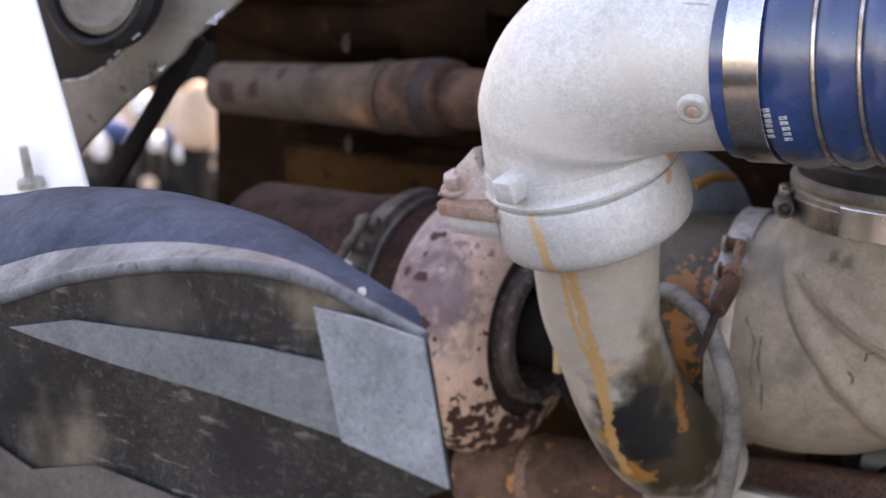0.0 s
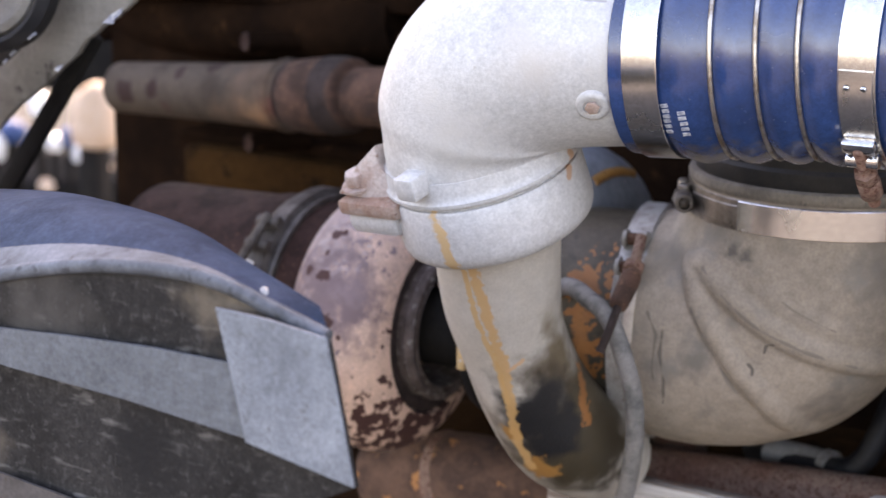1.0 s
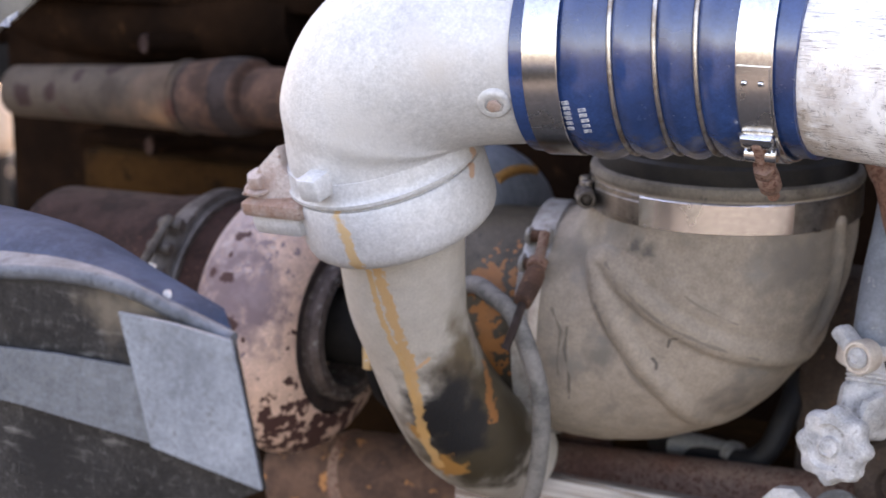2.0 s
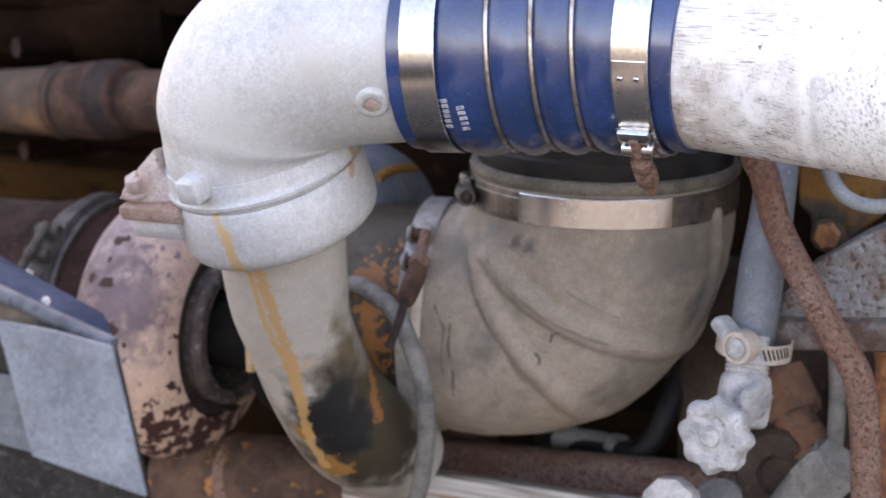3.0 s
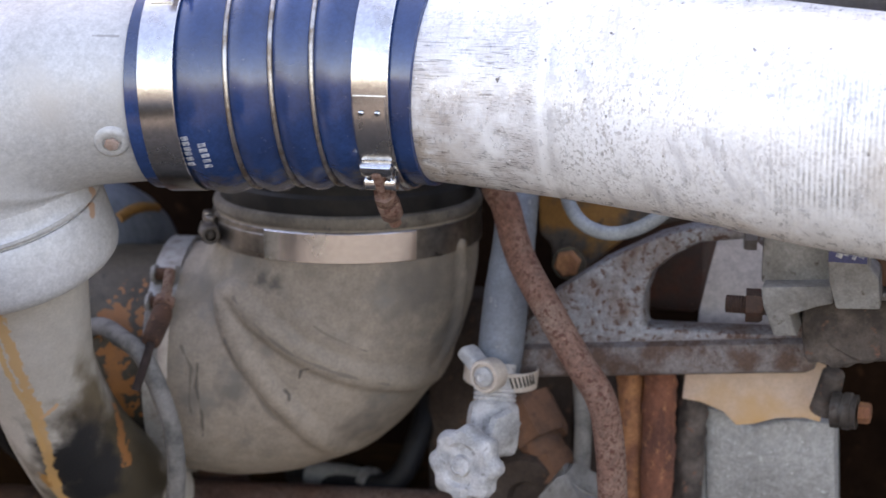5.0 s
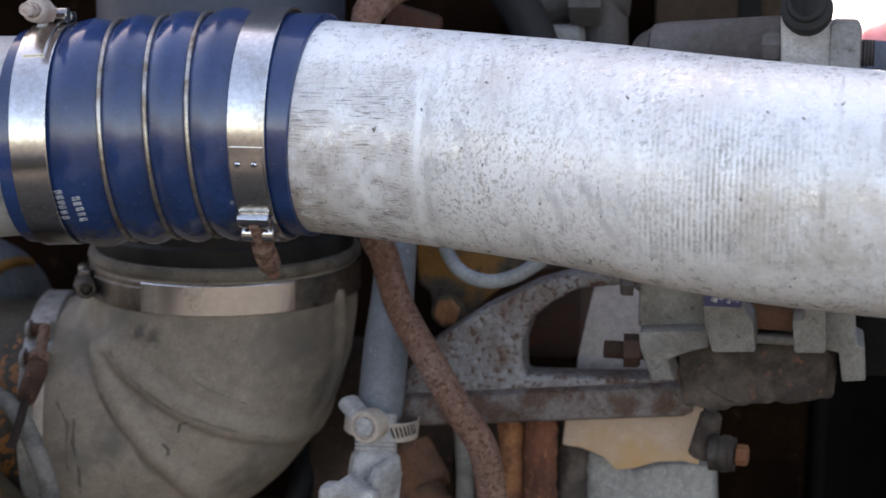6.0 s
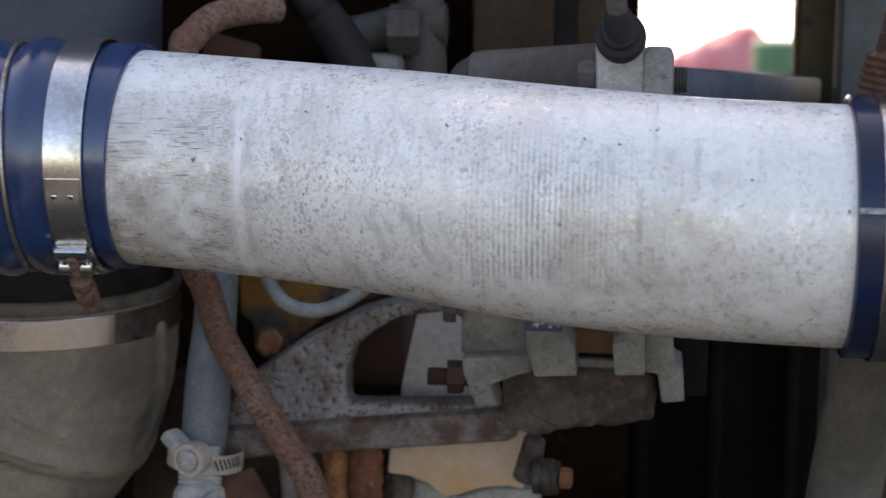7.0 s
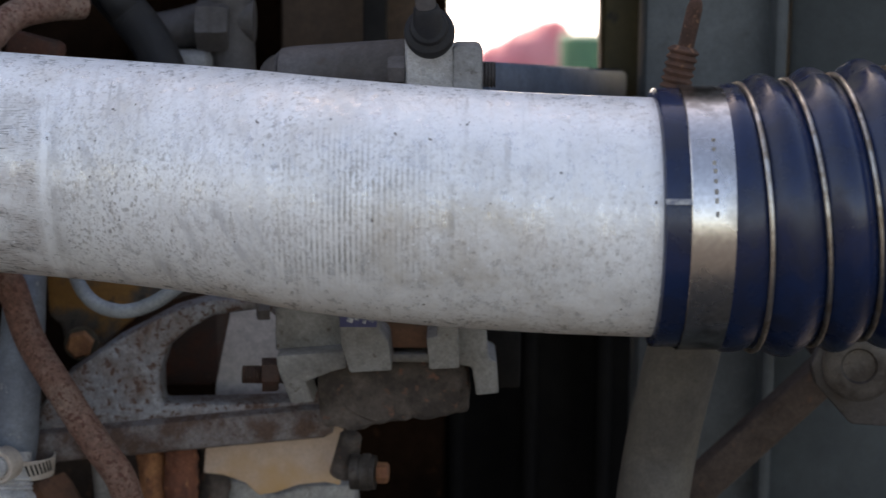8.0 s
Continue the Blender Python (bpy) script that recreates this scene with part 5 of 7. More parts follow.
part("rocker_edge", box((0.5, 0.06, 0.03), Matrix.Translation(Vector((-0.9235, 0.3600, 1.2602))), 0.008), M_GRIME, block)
part("rust_flake", tube([(-0.9849, 0.3000, 1.0784), (-0.9724, 0.3000, 1.0751), (-0.9568, 0.3000, 1.0723)], 0.003, 10), M_ORANGE, block)

# ---- lower pipework ----
low = thing("lower_pipe", (-0.3907, 0.1600, 0.9926), "rusty brown pipe with streaky white painted cover", "pipe")
part("pipe_body", tube([(-0.5072, 0.1700, 0.9819, 0.020), (-0.4580, 0.1700, 0.9839, 0.02), (-0.3564, 0.1700, 0.9911, 0.019), (-0.2473, 0.1700, 0.9973, 0.019), (-0.1991, 0.1700, 0.9993, 0.019)], n=36), M_RUSTPIPE, low)
part("cover", box((0.25, 0.012, 0.03), Matrix.Translation(Vector((-0.3634, 0.1100, 0.9940))) @ pose(0, 0, 0, 0, -1.2, 0), 0.003), M_STRIPED, low, "streaky white painted cover")
base_pipe = thing("rusty_elbow", (-0.5966, 0.1600, 0.9583), "rust-scaled pipe elbow under the turbo", "pipe elbow")
part("pipe_body", tube([(-0.6376, 0.1400, 0.9554, 0.026), (-0.5975, 0.1400, 0.9654, 0.027), (-0.5629, 0.1400, 0.9705, 0.028), (-0.5306, 0.1500, 0.9670, 0.027), (-0.4943, 0.1600, 0.9616, 0.027)], n=40), M_RUSTELBOW, base_pipe)
part("collar", tube([(-0.5862, 0.1400, 0.9671, 0.0285), (-0.5818, 0.1400, 0.9677, 0.0295), (-0.5775, 0.1400, 0.9684, 0.0285)], n=40), M_RUSTPIPE, base_pipe)
solo("wiring_hose", tube([(-0.3986, 0.2200, 0.9979), (-0.3675, 0.2000, 1.0030), (-0.3316, 0.1900, 1.0058), (-0.3150, 0.1900, 1.0156), (-0.3075, 0.2000, 1.0358), (-0.3048, 0.2200, 1.0562)], 0.0075, 20), M_BLACK, "black rubber hose under the intake elbow", "hose")
coup = thing("hose_coupling", (-0.3559, 0.2000, 1.0046), "grey crimped hose coupling", "hose coupling")
part("sleeve", tube([(-0.3810, 0.2050, 1.0033, 0.0095), (-0.3559, 0.2000, 1.0043, 0.010), (-0.3370, 0.1950, 1.0048, 0.0095)], n=24), M_ALUGREY, coup)
part("crimp", tube([(-0.3412, 0.1960, 1.0050, 0.0108), (-0.3348, 0.1940, 1.0051, 0.0108)], n=24), M_ZINC, coup)
solo("sump_ledge", box((0.5, 0.1, 0.06), Matrix.Translation(Vector((-0.3925, 0.2700, 0.9614))), 0.01), M_OCHRE, "grimy ochre casting ledge low in the engine", "engine casting")
solo("lower_stub", lathe([(0, 0), (0, 0.018), (0.05, 0.018), (0.052, 0.012), (0.052, 0)], (-0.4409, 0.2000, 0.9829), (0, 0, 1), 28), M_BROWN, "short dark brown pipe stub", "pipe")

# ---- water valve and hoses ----
vp = thing("coolant_pipe", (-0.2297, 0.1000, 1.1588), "grey-blue coolant pipe standing upright", "pipe")
part("pipe_body", tube([(-0.2266, 0.0850, 1.1216, 0.0115), (-0.2253, 0.0850, 1.1360, 0.0124), (-0.2241, 0.0900, 1.1617, 0.0122), (-0.2229, 0.1000, 1.1877, 0.0116), (-0.2251, 0.1200, 1.2150, 0.0113), (-0.2279, 0.1400, 1.2430, 0.012)], n=40), M_GREYBLUE, vp)
valve = thing("drain_valve", (-0.2279, 0.0600, 1.0970), "chalky white drain valve with fluted handwheel", "valve")
va, vb = Vector((-0.2252, 0.0750, 1.1277)), Vector((-0.2243, 0.0600, 1.0832))
part("nipple", tube([(*va, 0.0105), (*(va.lerp(vb, 0.3)), 0.0105), (*(va.lerp(vb, 0.42)), 0.0105)], n=32), M_CHALK, valve)
for f in (0.30, 0.35, 0.40):
    part("thread_ring", ring(va.lerp(vb, f), vb - va, 0.0105, 0.0011, 32), M_CHALK, valve)
part("body", tube([(*(va.lerp(vb, 0.42)), 0.011), (*(va.lerp(vb, 0.5)), 0.0135), (*(va.lerp(vb, 0.75)), 0.0145), (*vb, 0.013), (*(va.lerp(vb, 1.05)), 0.006)], n=8), M_CHALK, valve)
part("side_nut", hexagon((-0.2173, 0.0520, 1.0993), (0.8, -0.5, -0.15), 0.0115, 0.005), M_CHALK, valve)
hub = Vector((-0.2286, 0.0250, 1.0876))
WAX = Vector((-0.25, -0.93, 0.12)).normalized()
u, v, w = frame_of(WAX)
bm = bmesh.new()
rows = []
for s, k in ((-0.008, 0.80), (-0.006, 0.95), (-0.001, 1.0), (0.004, 0.97), (0.006, 0.86), (0.0062, 0.62), (0.0042, 0.5), (0.0042, 0.30), (0.0075, 0.27), (0.0085, 0.18), (0.007, 0.09), (0.007, 0.001)):
    row = []
    for i in range(72):
        a = 2 * math.pi * i / 72
        flute = 1 + (0.075 * math.cos(8 * a) if k > 0.7 else 0)
        row.append(bm.verts.new(hub + s * w + 0.0195 * k * flute * (math.cos(a) * u + math.sin(a) * v)))
    rows.append(row)
for a, b in zip(rows, rows[1:]):
    for i in range(72):
        bm.faces.new((a[i], a[(i + 1) % 72], b[(i + 1) % 72], b[i]))
bm.faces.new(rows[0][::-1])
for vert in bm.verts:
    vert.co += w * 0.0011 * noise.noise(vert.co * 210) + (vert.co - hub) * 0.035 * noise.noise(vert.co * 330)
wheel = part("handwheel", bm, M_CHALK, valve, "fluted white handwheel")
part("hub_cap", lathe([(0.006, 0), (0.006, 0.0042), (0.0078, 0.0038), (0.0086, 0.0024), (0.0086, 0)], hub, WAX, 20), M_CHALK, wheel)
part("stem", tube([(*hub, 0.005), (*vb, 0.006)], n=16), M_CHALK, valve)
wc = thing("worm_clamp", (-0.2262, 0.0800, 1.1205), "stainless worm-drive hose clamp on coolant pipe", "hose clamp")
wat = Vector((-0.2253, 0.0850, 1.1198))
wax = Vector((0.10, 0.05, 1)).normalized()
part("strap", band(wat, wax, 0.0195, 0.0105, 0.0008, 64), M_PALESTRAP, wc)
for k in range(11):
    a = radians(2 + 7 * k)
    uu, vv, ww = frame_of(wax, (0, 1, 0))
    d = (math.cos(a) * Vector((0.0, -1, 0)) + math.sin(a) * Vector((1, 0, 0)))
    part("slot", box((0.0011, 0.0006, 0.0062), Matrix.Translation(wat + d * 0.0203) @ pose(0, 0, 0, 0, 0, math.degrees(a)) @ pose(0, 0, 0, 0, -18, 0), 0), M_BLACK, wc)
shead = Vector((-0.2259, 0.0580, 1.1261))
housing = part("screw_housing", lathe([(-0.006, 0), (-0.006, 0.0088), (0.003, 0.0092), (0.0045, 0.0084), (0.0046, 0.007), (0.003, 0.0066), (0.003, 0)], shead, (-0.3, -0.94, 0.05), 32), M_PALESTRAP, wc)
part("screw", lathe([(0, 0.0056), (0.002, 0.0053), (0.0032, 0.0038), (0.0036, 0.0022), (0.0026, 0.0016), (0.0026, 0)], shead + Vector((-0.001, -0.003, 0)), (-0.3, -0.94, 0.05), 24), M_CHALK, housing)
part("pad", box((0.018, 0.008, 0.013), turned((-0.2350, 0.0660, 1.1315), (-0.4, -0.9, 0.1)) @ pose(0, 0, 0, 0, 0, -35), 0.003), M_CHALK, wc, "chalky crimped clamp end")

rt = thing("rusty_tube", (-0.1930, 0.0550, 1.1656), "pitted rusty brown bent metal tube", "tube")
part("tube_wall", tube([(-0.1928, 0.1300, 1.3573), (-0.2066, 0.1150, 1.3567), (-0.2203, 0.1000, 1.3532), (-0.2299, 0.0900, 1.3437), (-0.2335, 0.0850, 1.3302), (-0.2316, 0.0850, 1.2359), (-0.2225, 0.0800, 1.2133), (-0.2118, 0.0700, 1.1890), (-0.1930, 0.0550, 1.1656), (-0.1746, 0.0450, 1.1417), (-0.1612, 0.0400, 1.1238), (-0.1563, 0.0400, 1.1003), (-0.1541, 0.0400, 1.0733), (-0.1524, 0.0400, 1.0395)], 0.0078, 28), M_RUSTPIPE, rt)
part("flange", box((0.0304, 0.012, 0.0170), Matrix.Translation((-0.2179, 0.1300, 1.3324)) @ pose(0, 0, 0, 0, 14, 0), 0.004), M_BROWN, rt, "dark brown flange behind the bend")

back_box = thing("back_casting", (-0.2403, 0.22, 0.98), "dim brown engine casting behind the valve", "engine casting")
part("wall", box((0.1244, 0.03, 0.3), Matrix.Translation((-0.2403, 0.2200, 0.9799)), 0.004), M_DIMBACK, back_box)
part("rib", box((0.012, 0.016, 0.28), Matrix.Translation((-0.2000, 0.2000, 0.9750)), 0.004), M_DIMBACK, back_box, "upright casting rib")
# small brass fittings beside the valve
fit = thing("brass_fitting", (-0.2174, 0.1500, 1.0635), "dirty brown brass pipe fitting", "pipe fitting")
part("nut", hexagon((-0.2290, 0.1600, 1.0790), (0.55, -0.45, -0.7), 0.0185, 0.026), M_BRASS, fit)
part("body", tube([(-0.2190, 0.1500, 1.0640, 0.0125), (-0.2120, 0.1440, 1.0540, 0.0125), (-0.2050, 0.1380, 1.0450, 0.0120)], n=20), M_BRASS, fit)
part("nut", hexagon((-0.2095, 0.1420, 1.0530), (0.55, -0.45, -0.7), 0.0145, 0.018), M_BRASS, fit)
fit = thing("hose_end", (-0.1890, 0.1000, 1.0470), "grey zinc hose end with hex nut", "pipe fitting")
part("nut", hexagon((-0.1919, 0.1000, 1.0399), (0.6, -0.2, 0.75), 0.017, 0.022), M_ALUGREY, fit)
part("collar", tube([(-0.2070, 0.1000, 1.0209, 0.012), (-0.1949, 0.1000, 1.0378, 0.0135), (-0.1817, 0.1000, 1.0579, 0.013)], n=24), M_ALUGREY, fit)
solo("round_plug", lathe([(-0.03, 0), (-0.03, 0.026), (0, 0.027), (0.004, 0.024), (0.004, 0.012), (0.0, 0.010), (0, 0)], (-0.2196, 0.1300, 1.0302), (-0.2, -0.95, 0.1), 40), M_DIMBACK, "round dim brown core plug", "plug")
solo("valve_knob", lathe([(-0.01, 0), (-0.01, 0.014), (-0.004, 0.018), (0.004, 0.017), (0.006, 0.01), (0.006, 0)], (-0.2614, 0.0600, 1.0292), (-0.2, -0.95, 0.2), 9), M_CHALK, "chalky white fluted valve knob", "valve")
solo("drain_plug", lathe([(-0.02, 0), (-0.02, 0.013), (0.004, 0.0135), (0.007, 0.011), (0.007, 0)], (-0.2428, 0.0900, 1.0252), (-0.1, -0.4, 0.9), 24), M_ALUGREY, "grey metal pipe cap", "pipe fitting")
solo("thin_conduit", tube([(-0.1906, 0.1300, 1.1132), (-0.1882, 0.1300, 1.0803), (-0.1885, 0.1300, 1.0466), (-0.1872, 0.1300, 1.0022)], 0.005, 16), M_HOSE, "thin grey flecked conduit", "conduit")

# ---- cast bracket and what stands behind it ----
BR = Vector((-0.1945, 0.1000, 1.1408))
outline = local(BR, [(-0.2226, 0.1000, 1.1237), (-0.2166, 0.1000, 1.1436), (-0.2013, 0.1000, 1.1624), (-0.1740, 0.1000, 1.1818), (-0.1442, 0.1000, 1.1979), (-0.1237, 0.1000, 1.2045), (-0.0945, 0.1000, 1.2068), (-0.0637, 0.1000, 1.1946), (-0.0577, 0.1000, 1.1650), (-0.0606, 0.1000, 1.1404), (-0.1326, 0.1000, 1.1324), (-0.1878, 0.1000, 1.1266)])
hole = local(BR, [(-0.1504, 0.1000, 1.1468), (-0.1505, 0.1000, 1.1647), (-0.1459, 0.1000, 1.1787), (-0.1349, 0.1000, 1.1882), (-0.1218, 0.1000, 1.1958), (-0.0942, 0.1000, 1.1996), (-0.0791, 0.1000, 1.1875), (-0.0738, 0.1000, 1.1697), (-0.0727, 0.1000, 1.1497), (-0.1034, 0.1000, 1.1482)])
brk = thing("mounting_bracket", BR, "rust-pitted grey cast iron mounting bracket with opening", "bracket")
part("web", plate(outline, 0.022, facing(BR + Vector((0, 0.022, 0))), hole, 0.003), M_BRACKET, brk)
part("lower_flange", bar((-0.2288, 0.1120, 1.1221), (-0.0578, 0.1120, 1.1398), 0.038, 0.0190, 0.007), M_BRACKETRUST, brk, "rust-pitted lower flange")
solo("inner_casting", box((0.075, 0.05, 0.075), Matrix.Translation((-0.168, 0.222, 1.168)), 0.008), M_BROWN, "dim oily casting behind the bracket opening", "engine casting")
sheet = thing("gasket_plate", (-0.1095, 0.1600, 1.1193), "pale plate with torn tan gasket edge", "plate")
o = Vector((-0.1039, 0.1600, 1.1330))
part("upper_plate", plate(local(o, [(-0.1301, 0.1600, 1.1173), (-0.1281, 0.1600, 1.1441), (-0.1242, 0.1600, 1.1640), (-0.1195, 0.1600, 1.1860), (-0.0633, 0.1600, 1.1940), (-0.0600, 0.1600, 1.1238)]), 0.006, facing(o)), M_WHITEGREY, sheet)
o = Vector((-0.0991, 0.1300, 1.1091))
part("gasket", plate(local(o, [(-0.1301, 0.1300, 1.1256), (-0.1322, 0.1300, 1.1006), (-0.1218, 0.1300, 1.0997), (-0.1092, 0.1300, 1.0951), (-0.1018, 0.1300, 1.0880), (-0.0920, 0.1300, 1.0897), (-0.0800, 0.1300, 1.0942), (-0.0650, 0.1300, 1.0958), (-0.0565, 0.1300, 1.0941), (-0.0546, 0.1300, 1.1326)]), 0.003, facing(o)), M_TAN, sheet, "torn tan gasket sheet")
o = Vector((-0.0899, 0.1500, 1.0642))
cast_box = thing("grey_casting", o, "rough grey aluminium casting below the gasket", "engine casting")
part("face", plate(local(o, [(-0.1227, 0.1500, 1.0909), (-0.1099, 0.1500, 1.0872), (-0.0969, 0.1500, 1.0802), (-0.0755, 0.1500, 1.0871), (-0.0494, 0.1500, 1.0872), (-0.0439, 0.1500, 0.9954), (-0.1180, 0.1500, 0.9853)]), 0.03, facing(o + Vector((0, 0.03, 0))), None, 0.004), M_ALULIGHT, cast_box)
part("side_flange", bar((-0.1272, 0.1560, 1.0905), (-0.1232, 0.1560, 0.9860), 0.012, 0.011, 0.0025), M_ALUGREY, cast_box, "dirty grey side flange")
col = thing("rusty_column", (-0.1570, 0.1300, 1.0702), "orange rusted ribbed steel column", "column")
for p, rad, m in (((-0.1626, 0.1350, 1.0679), 0.0075, M_ORANGERUST), ((-0.1458, 0.1300, 1.0714), 0.0092, M_REDRUST), ((-0.1299, 0.1450, 1.0682), 0.0088, M_CLINKER)):
    bm = tube([(p[0], p[1], 0.95), (p[0], p[1], 1.0), (p[0] + 0.001, p[1], 1.08), (p[0], p[1], 1.1238)], rad, 36, 34)
    for v in bm.verts:
        v.co += Vector((1, 1, 0)) * (0.0012 * noise.noise(v.co * 60) + 0.0011 * noise.noise(v.co * 190))
    part("column_rib", bm, m, col)
cover = thing("orange_cover", (-0.2073, 0.1700, 1.1844), "worn orange and grey engine cover with bolt", "engine casting")
o = Vector((-0.2073, 0.1700, 1.1844))
part("cover_plate", plate(local(o, [(-0.2273, 0.1700, 1.2321), (-0.2251, 0.1700, 1.1779), (-0.2184, 0.1700, 1.1751), (-0.2161, 0.1700, 1.1603), (-0.2060, 0.1700, 1.1545), (-0.1964, 0.1700, 1.1604), (-0.1687, 0.1700, 1.1843), (-0.1258, 0.1700, 1.1975), (-0.1284, 0.1700, 1.2385)]), 0.02, facing(o + Vector((0, 0.02, 0))), None, 0.004), M_ORANGE, cover)
part("bolt_head", hexagon((-0.2020, 0.1460, 1.1695), (0.1, -1, 0.05), 0.0076, 0.008), M_ORANGERUST, cover, "orange painted bolt head")
part("washer", lathe([(0, 0), (0, 0.0095), (0.003, 0.0095), (0.003, 0)], (-0.2022, 0.1500, 1.1686), (0.1, -1, 0.05), 28), M_COMP, cover)
solo("looped_hose", tube([(-0.1998, 0.1200, 1.2262), (-0.1927, 0.1000, 1.2134), (-0.1817, 0.0900, 1.2040), (-0.1658, 0.0850, 1.2013), (-0.1501, 0.0850, 1.2062), (-0.1357, 0.0900, 1.2167), (-0.1265, 0.1000, 1.2289)], 0.0038, 24), M_PALEBLUE, "pale blue-grey looped hose", "hose")

# ---- pump casting under the pipe ----
pump = thing("pump_casting", (-0.0558, 0.0500, 1.1917), "weathered grey aluminium pump casting with stepped lugs", "engine casting")


def slab(px_a, px_b, depth, name, m, lab="", bev=0.002):
    a, b = Vector(px_a), Vector(px_b)
    size = (abs(b.x - a.x), depth, abs(a.z - b.z))
    c = Vector(((a.x + b.x) / 2, a.y + depth / 2, (a.z + b.z) / 2))
    return part(name, box(size, Matrix.Translation(c), bev), m, pump, lab)



def cut(pts, depth, name, m, lab="", bev=0.0012):
    """A casting face cut to an outline, with its depth behind."""
    o = Vector(pts[0])
    return part(name, plate(local(o, pts), depth, facing(o + Vector((0, depth, 0))), None, bev), m, pump, lab)


slab((-0.0852, 0.0600, 1.2260), (-0.0493, 0.0600, 1.1861), 0.05, "body_block", M_ALUGREY)
cut([(-0.0835, 0.0450, 1.1878), (-0.0493, 0.0450, 1.1906), (-0.0482, 0.0450, 1.1817), (-0.0563, 0.0450, 1.1795), (-0.0691, 0.0450, 1.1742), (-0.0644, 0.0450, 1.1640), (-0.0762, 0.0450, 1.1631), (-0.0828, 0.0450, 1.1794)], 0.05, "foot", M_ALUGREY)
cut([(-0.0525, 0.0300, 1.2247), (-0.0330, 0.0300, 1.2255), (-0.0312, 0.0300, 1.2043), (-0.0268, 0.0300, 1.1995), (-0.0252, 0.0300, 1.1843), (-0.0459, 0.0300, 1.1830), (-0.0501, 0.0300, 1.1967)], 0.05, "lug_block", M_ALUGREY)
slab((-0.0363, 0.0600, 1.2279), (-0.0043, 0.0600, 1.1883), 0.04, "rust_core", M_BRASS, "rust-brown core")
cut([(-0.0084, 0.0300, 1.2009), (-0.0031, 0.0300, 1.2023), (-0.0030, 0.0300, 1.2157), (0.0066, 0.0300, 1.2161), (0.0080, 0.0300, 1.1857), (-0.0068, 0.0300, 1.1850)], 0.05, "lug_block", M_ALUGREY)
cut([(0.0059, 0.0500, 1.2117), (0.0209, 0.0500, 1.2124), (0.0225, 0.0500, 1.1863), (0.0269, 0.0500, 1.1842), (0.0281, 0.0500, 1.1679), (0.0167, 0.0500, 1.1667), (0.0145, 0.0500, 1.1813), (0.0073, 0.0500, 1.1826)], 0.04, "arm", M_ALUGREY)
slab((-0.0280, 0.0580, 1.1862), (-0.0055, 0.0580, 1.1814), 0.02, "web", M_ALUGREY)
bm = plate(local(Vector((-0.0275, 0.0620, 1.1638)), [(-0.0654, 0.0620, 1.1766), (0.0118, 0.0620, 1.1804), (0.0140, 0.0620, 1.1660), (0.0129, 0.0620, 1.1506), (-0.0128, 0.0620, 1.1480), (-0.0312, 0.0620, 1.1452), (-0.0411, 0.0620, 1.1422), (-0.0525, 0.0620, 1.1421), (-0.0630, 0.0620, 1.1454)]), 0.022, facing(Vector((-0.0275, 0.0620, 1.1638)) + Vector((0, 0.03, 0))), None, 0.003)
bmesh.ops.triangulate(bm, faces=bm.faces[:])
bmesh.ops.subdivide_edges(bm, edges=bm.edges[:], cuts=5, use_grid_fill=True)
for v in bm.verts:
    v.co += Vector((0.3, 1, 0.3)) * 0.0035 * noise.noise(v.co * 70) + Vector((0.5, 1, 1)) * 0.002 * noise.noise(v.co * 190)
part("rusty_base", bm, M_CLINKER, pump, "crusted dark rusty base")
# Black slab put where the gap beside the casting lies in shade.
slab((0.0221, 0.0900, 1.1978), (0.0407, 0.0900, 1.1599), 0.04, "void_slab", M_VOID)
part("stud_bolt", threaded(Vector((-0.1010, 0.0500, 1.1769)), (1, 0, 0.0), 0.0048, 0.022), M_BROWN, pump, "rusty threaded stud")
part("stud_nut", hexagon(Vector((-0.0912, 0.0500, 1.1768)), (1, 0.1, 0), 0.0085, 0.0085), M_BROWN, pump)
part("small_bolt", hexagon((-0.0878, 0.0550, 1.2089), (-1, -0.2, 0), 0.0055, 0.006), M_DULL, pump)
s1 = Vector((-0.0416, 0.0280, 1.2102))
sticker = thing("sticker", s1, "small dark blue sticker with white marks", "sticker")
part("sheet", box((0.0181, 0.0006, 0.0071), Matrix.Translation(s1 + Vector((0, 0.0005, 0))), 0), M_STICKER, sticker)
for k, (w_, z_) in enumerate(((0.005, 0.0), (0.0035, 0.001), (0.003, -0.0005), (0.0045, 0.0004))):
    part("print_bar", box((w_ * 0.6, 0.0005, 0.0022), Matrix.Translation(s1 + Vector((-0.004 + 0.0035 * k, -0.0003, z_))) @ pose(0, 0, 0, 0, 20, 0), 0), M_INK, sticker)
ob_ = thing("orange_bolt", (-0.0418, 0.0900, 1.1124), "orange-headed bolt with dark spacer", "bolt")
part("bolt_head", hexagon((-0.0347, 0.0900, 1.1134), (1, -0.1, 0), 0.0056, 0.006), M_ORANGERUST, ob_)
part("spacer", lathe([(-0.013, 0), (-0.013, 0.0095), (-0.009, 0.0095), (-0.0085, 0.0088), (-0.0075, 0.0088), (-0.007, 0.0098), (-0.003, 0.0098), (-0.0025, 0.009), (0, 0.009), (0, 0)], (-0.0356, 0.0900, 1.1134), (1, -0.1, 0), 28), M_SOOTBAND, ob_)
part("boss", lathe([(-0.014, 0), (-0.014, 0.0075), (0.010, 0.006), (0.012, 0.004), (0.012, 0)], (-0.0510, 0.1000, 1.1219), (0.2, -0.3, 1), 14), M_CLINKER, ob_)

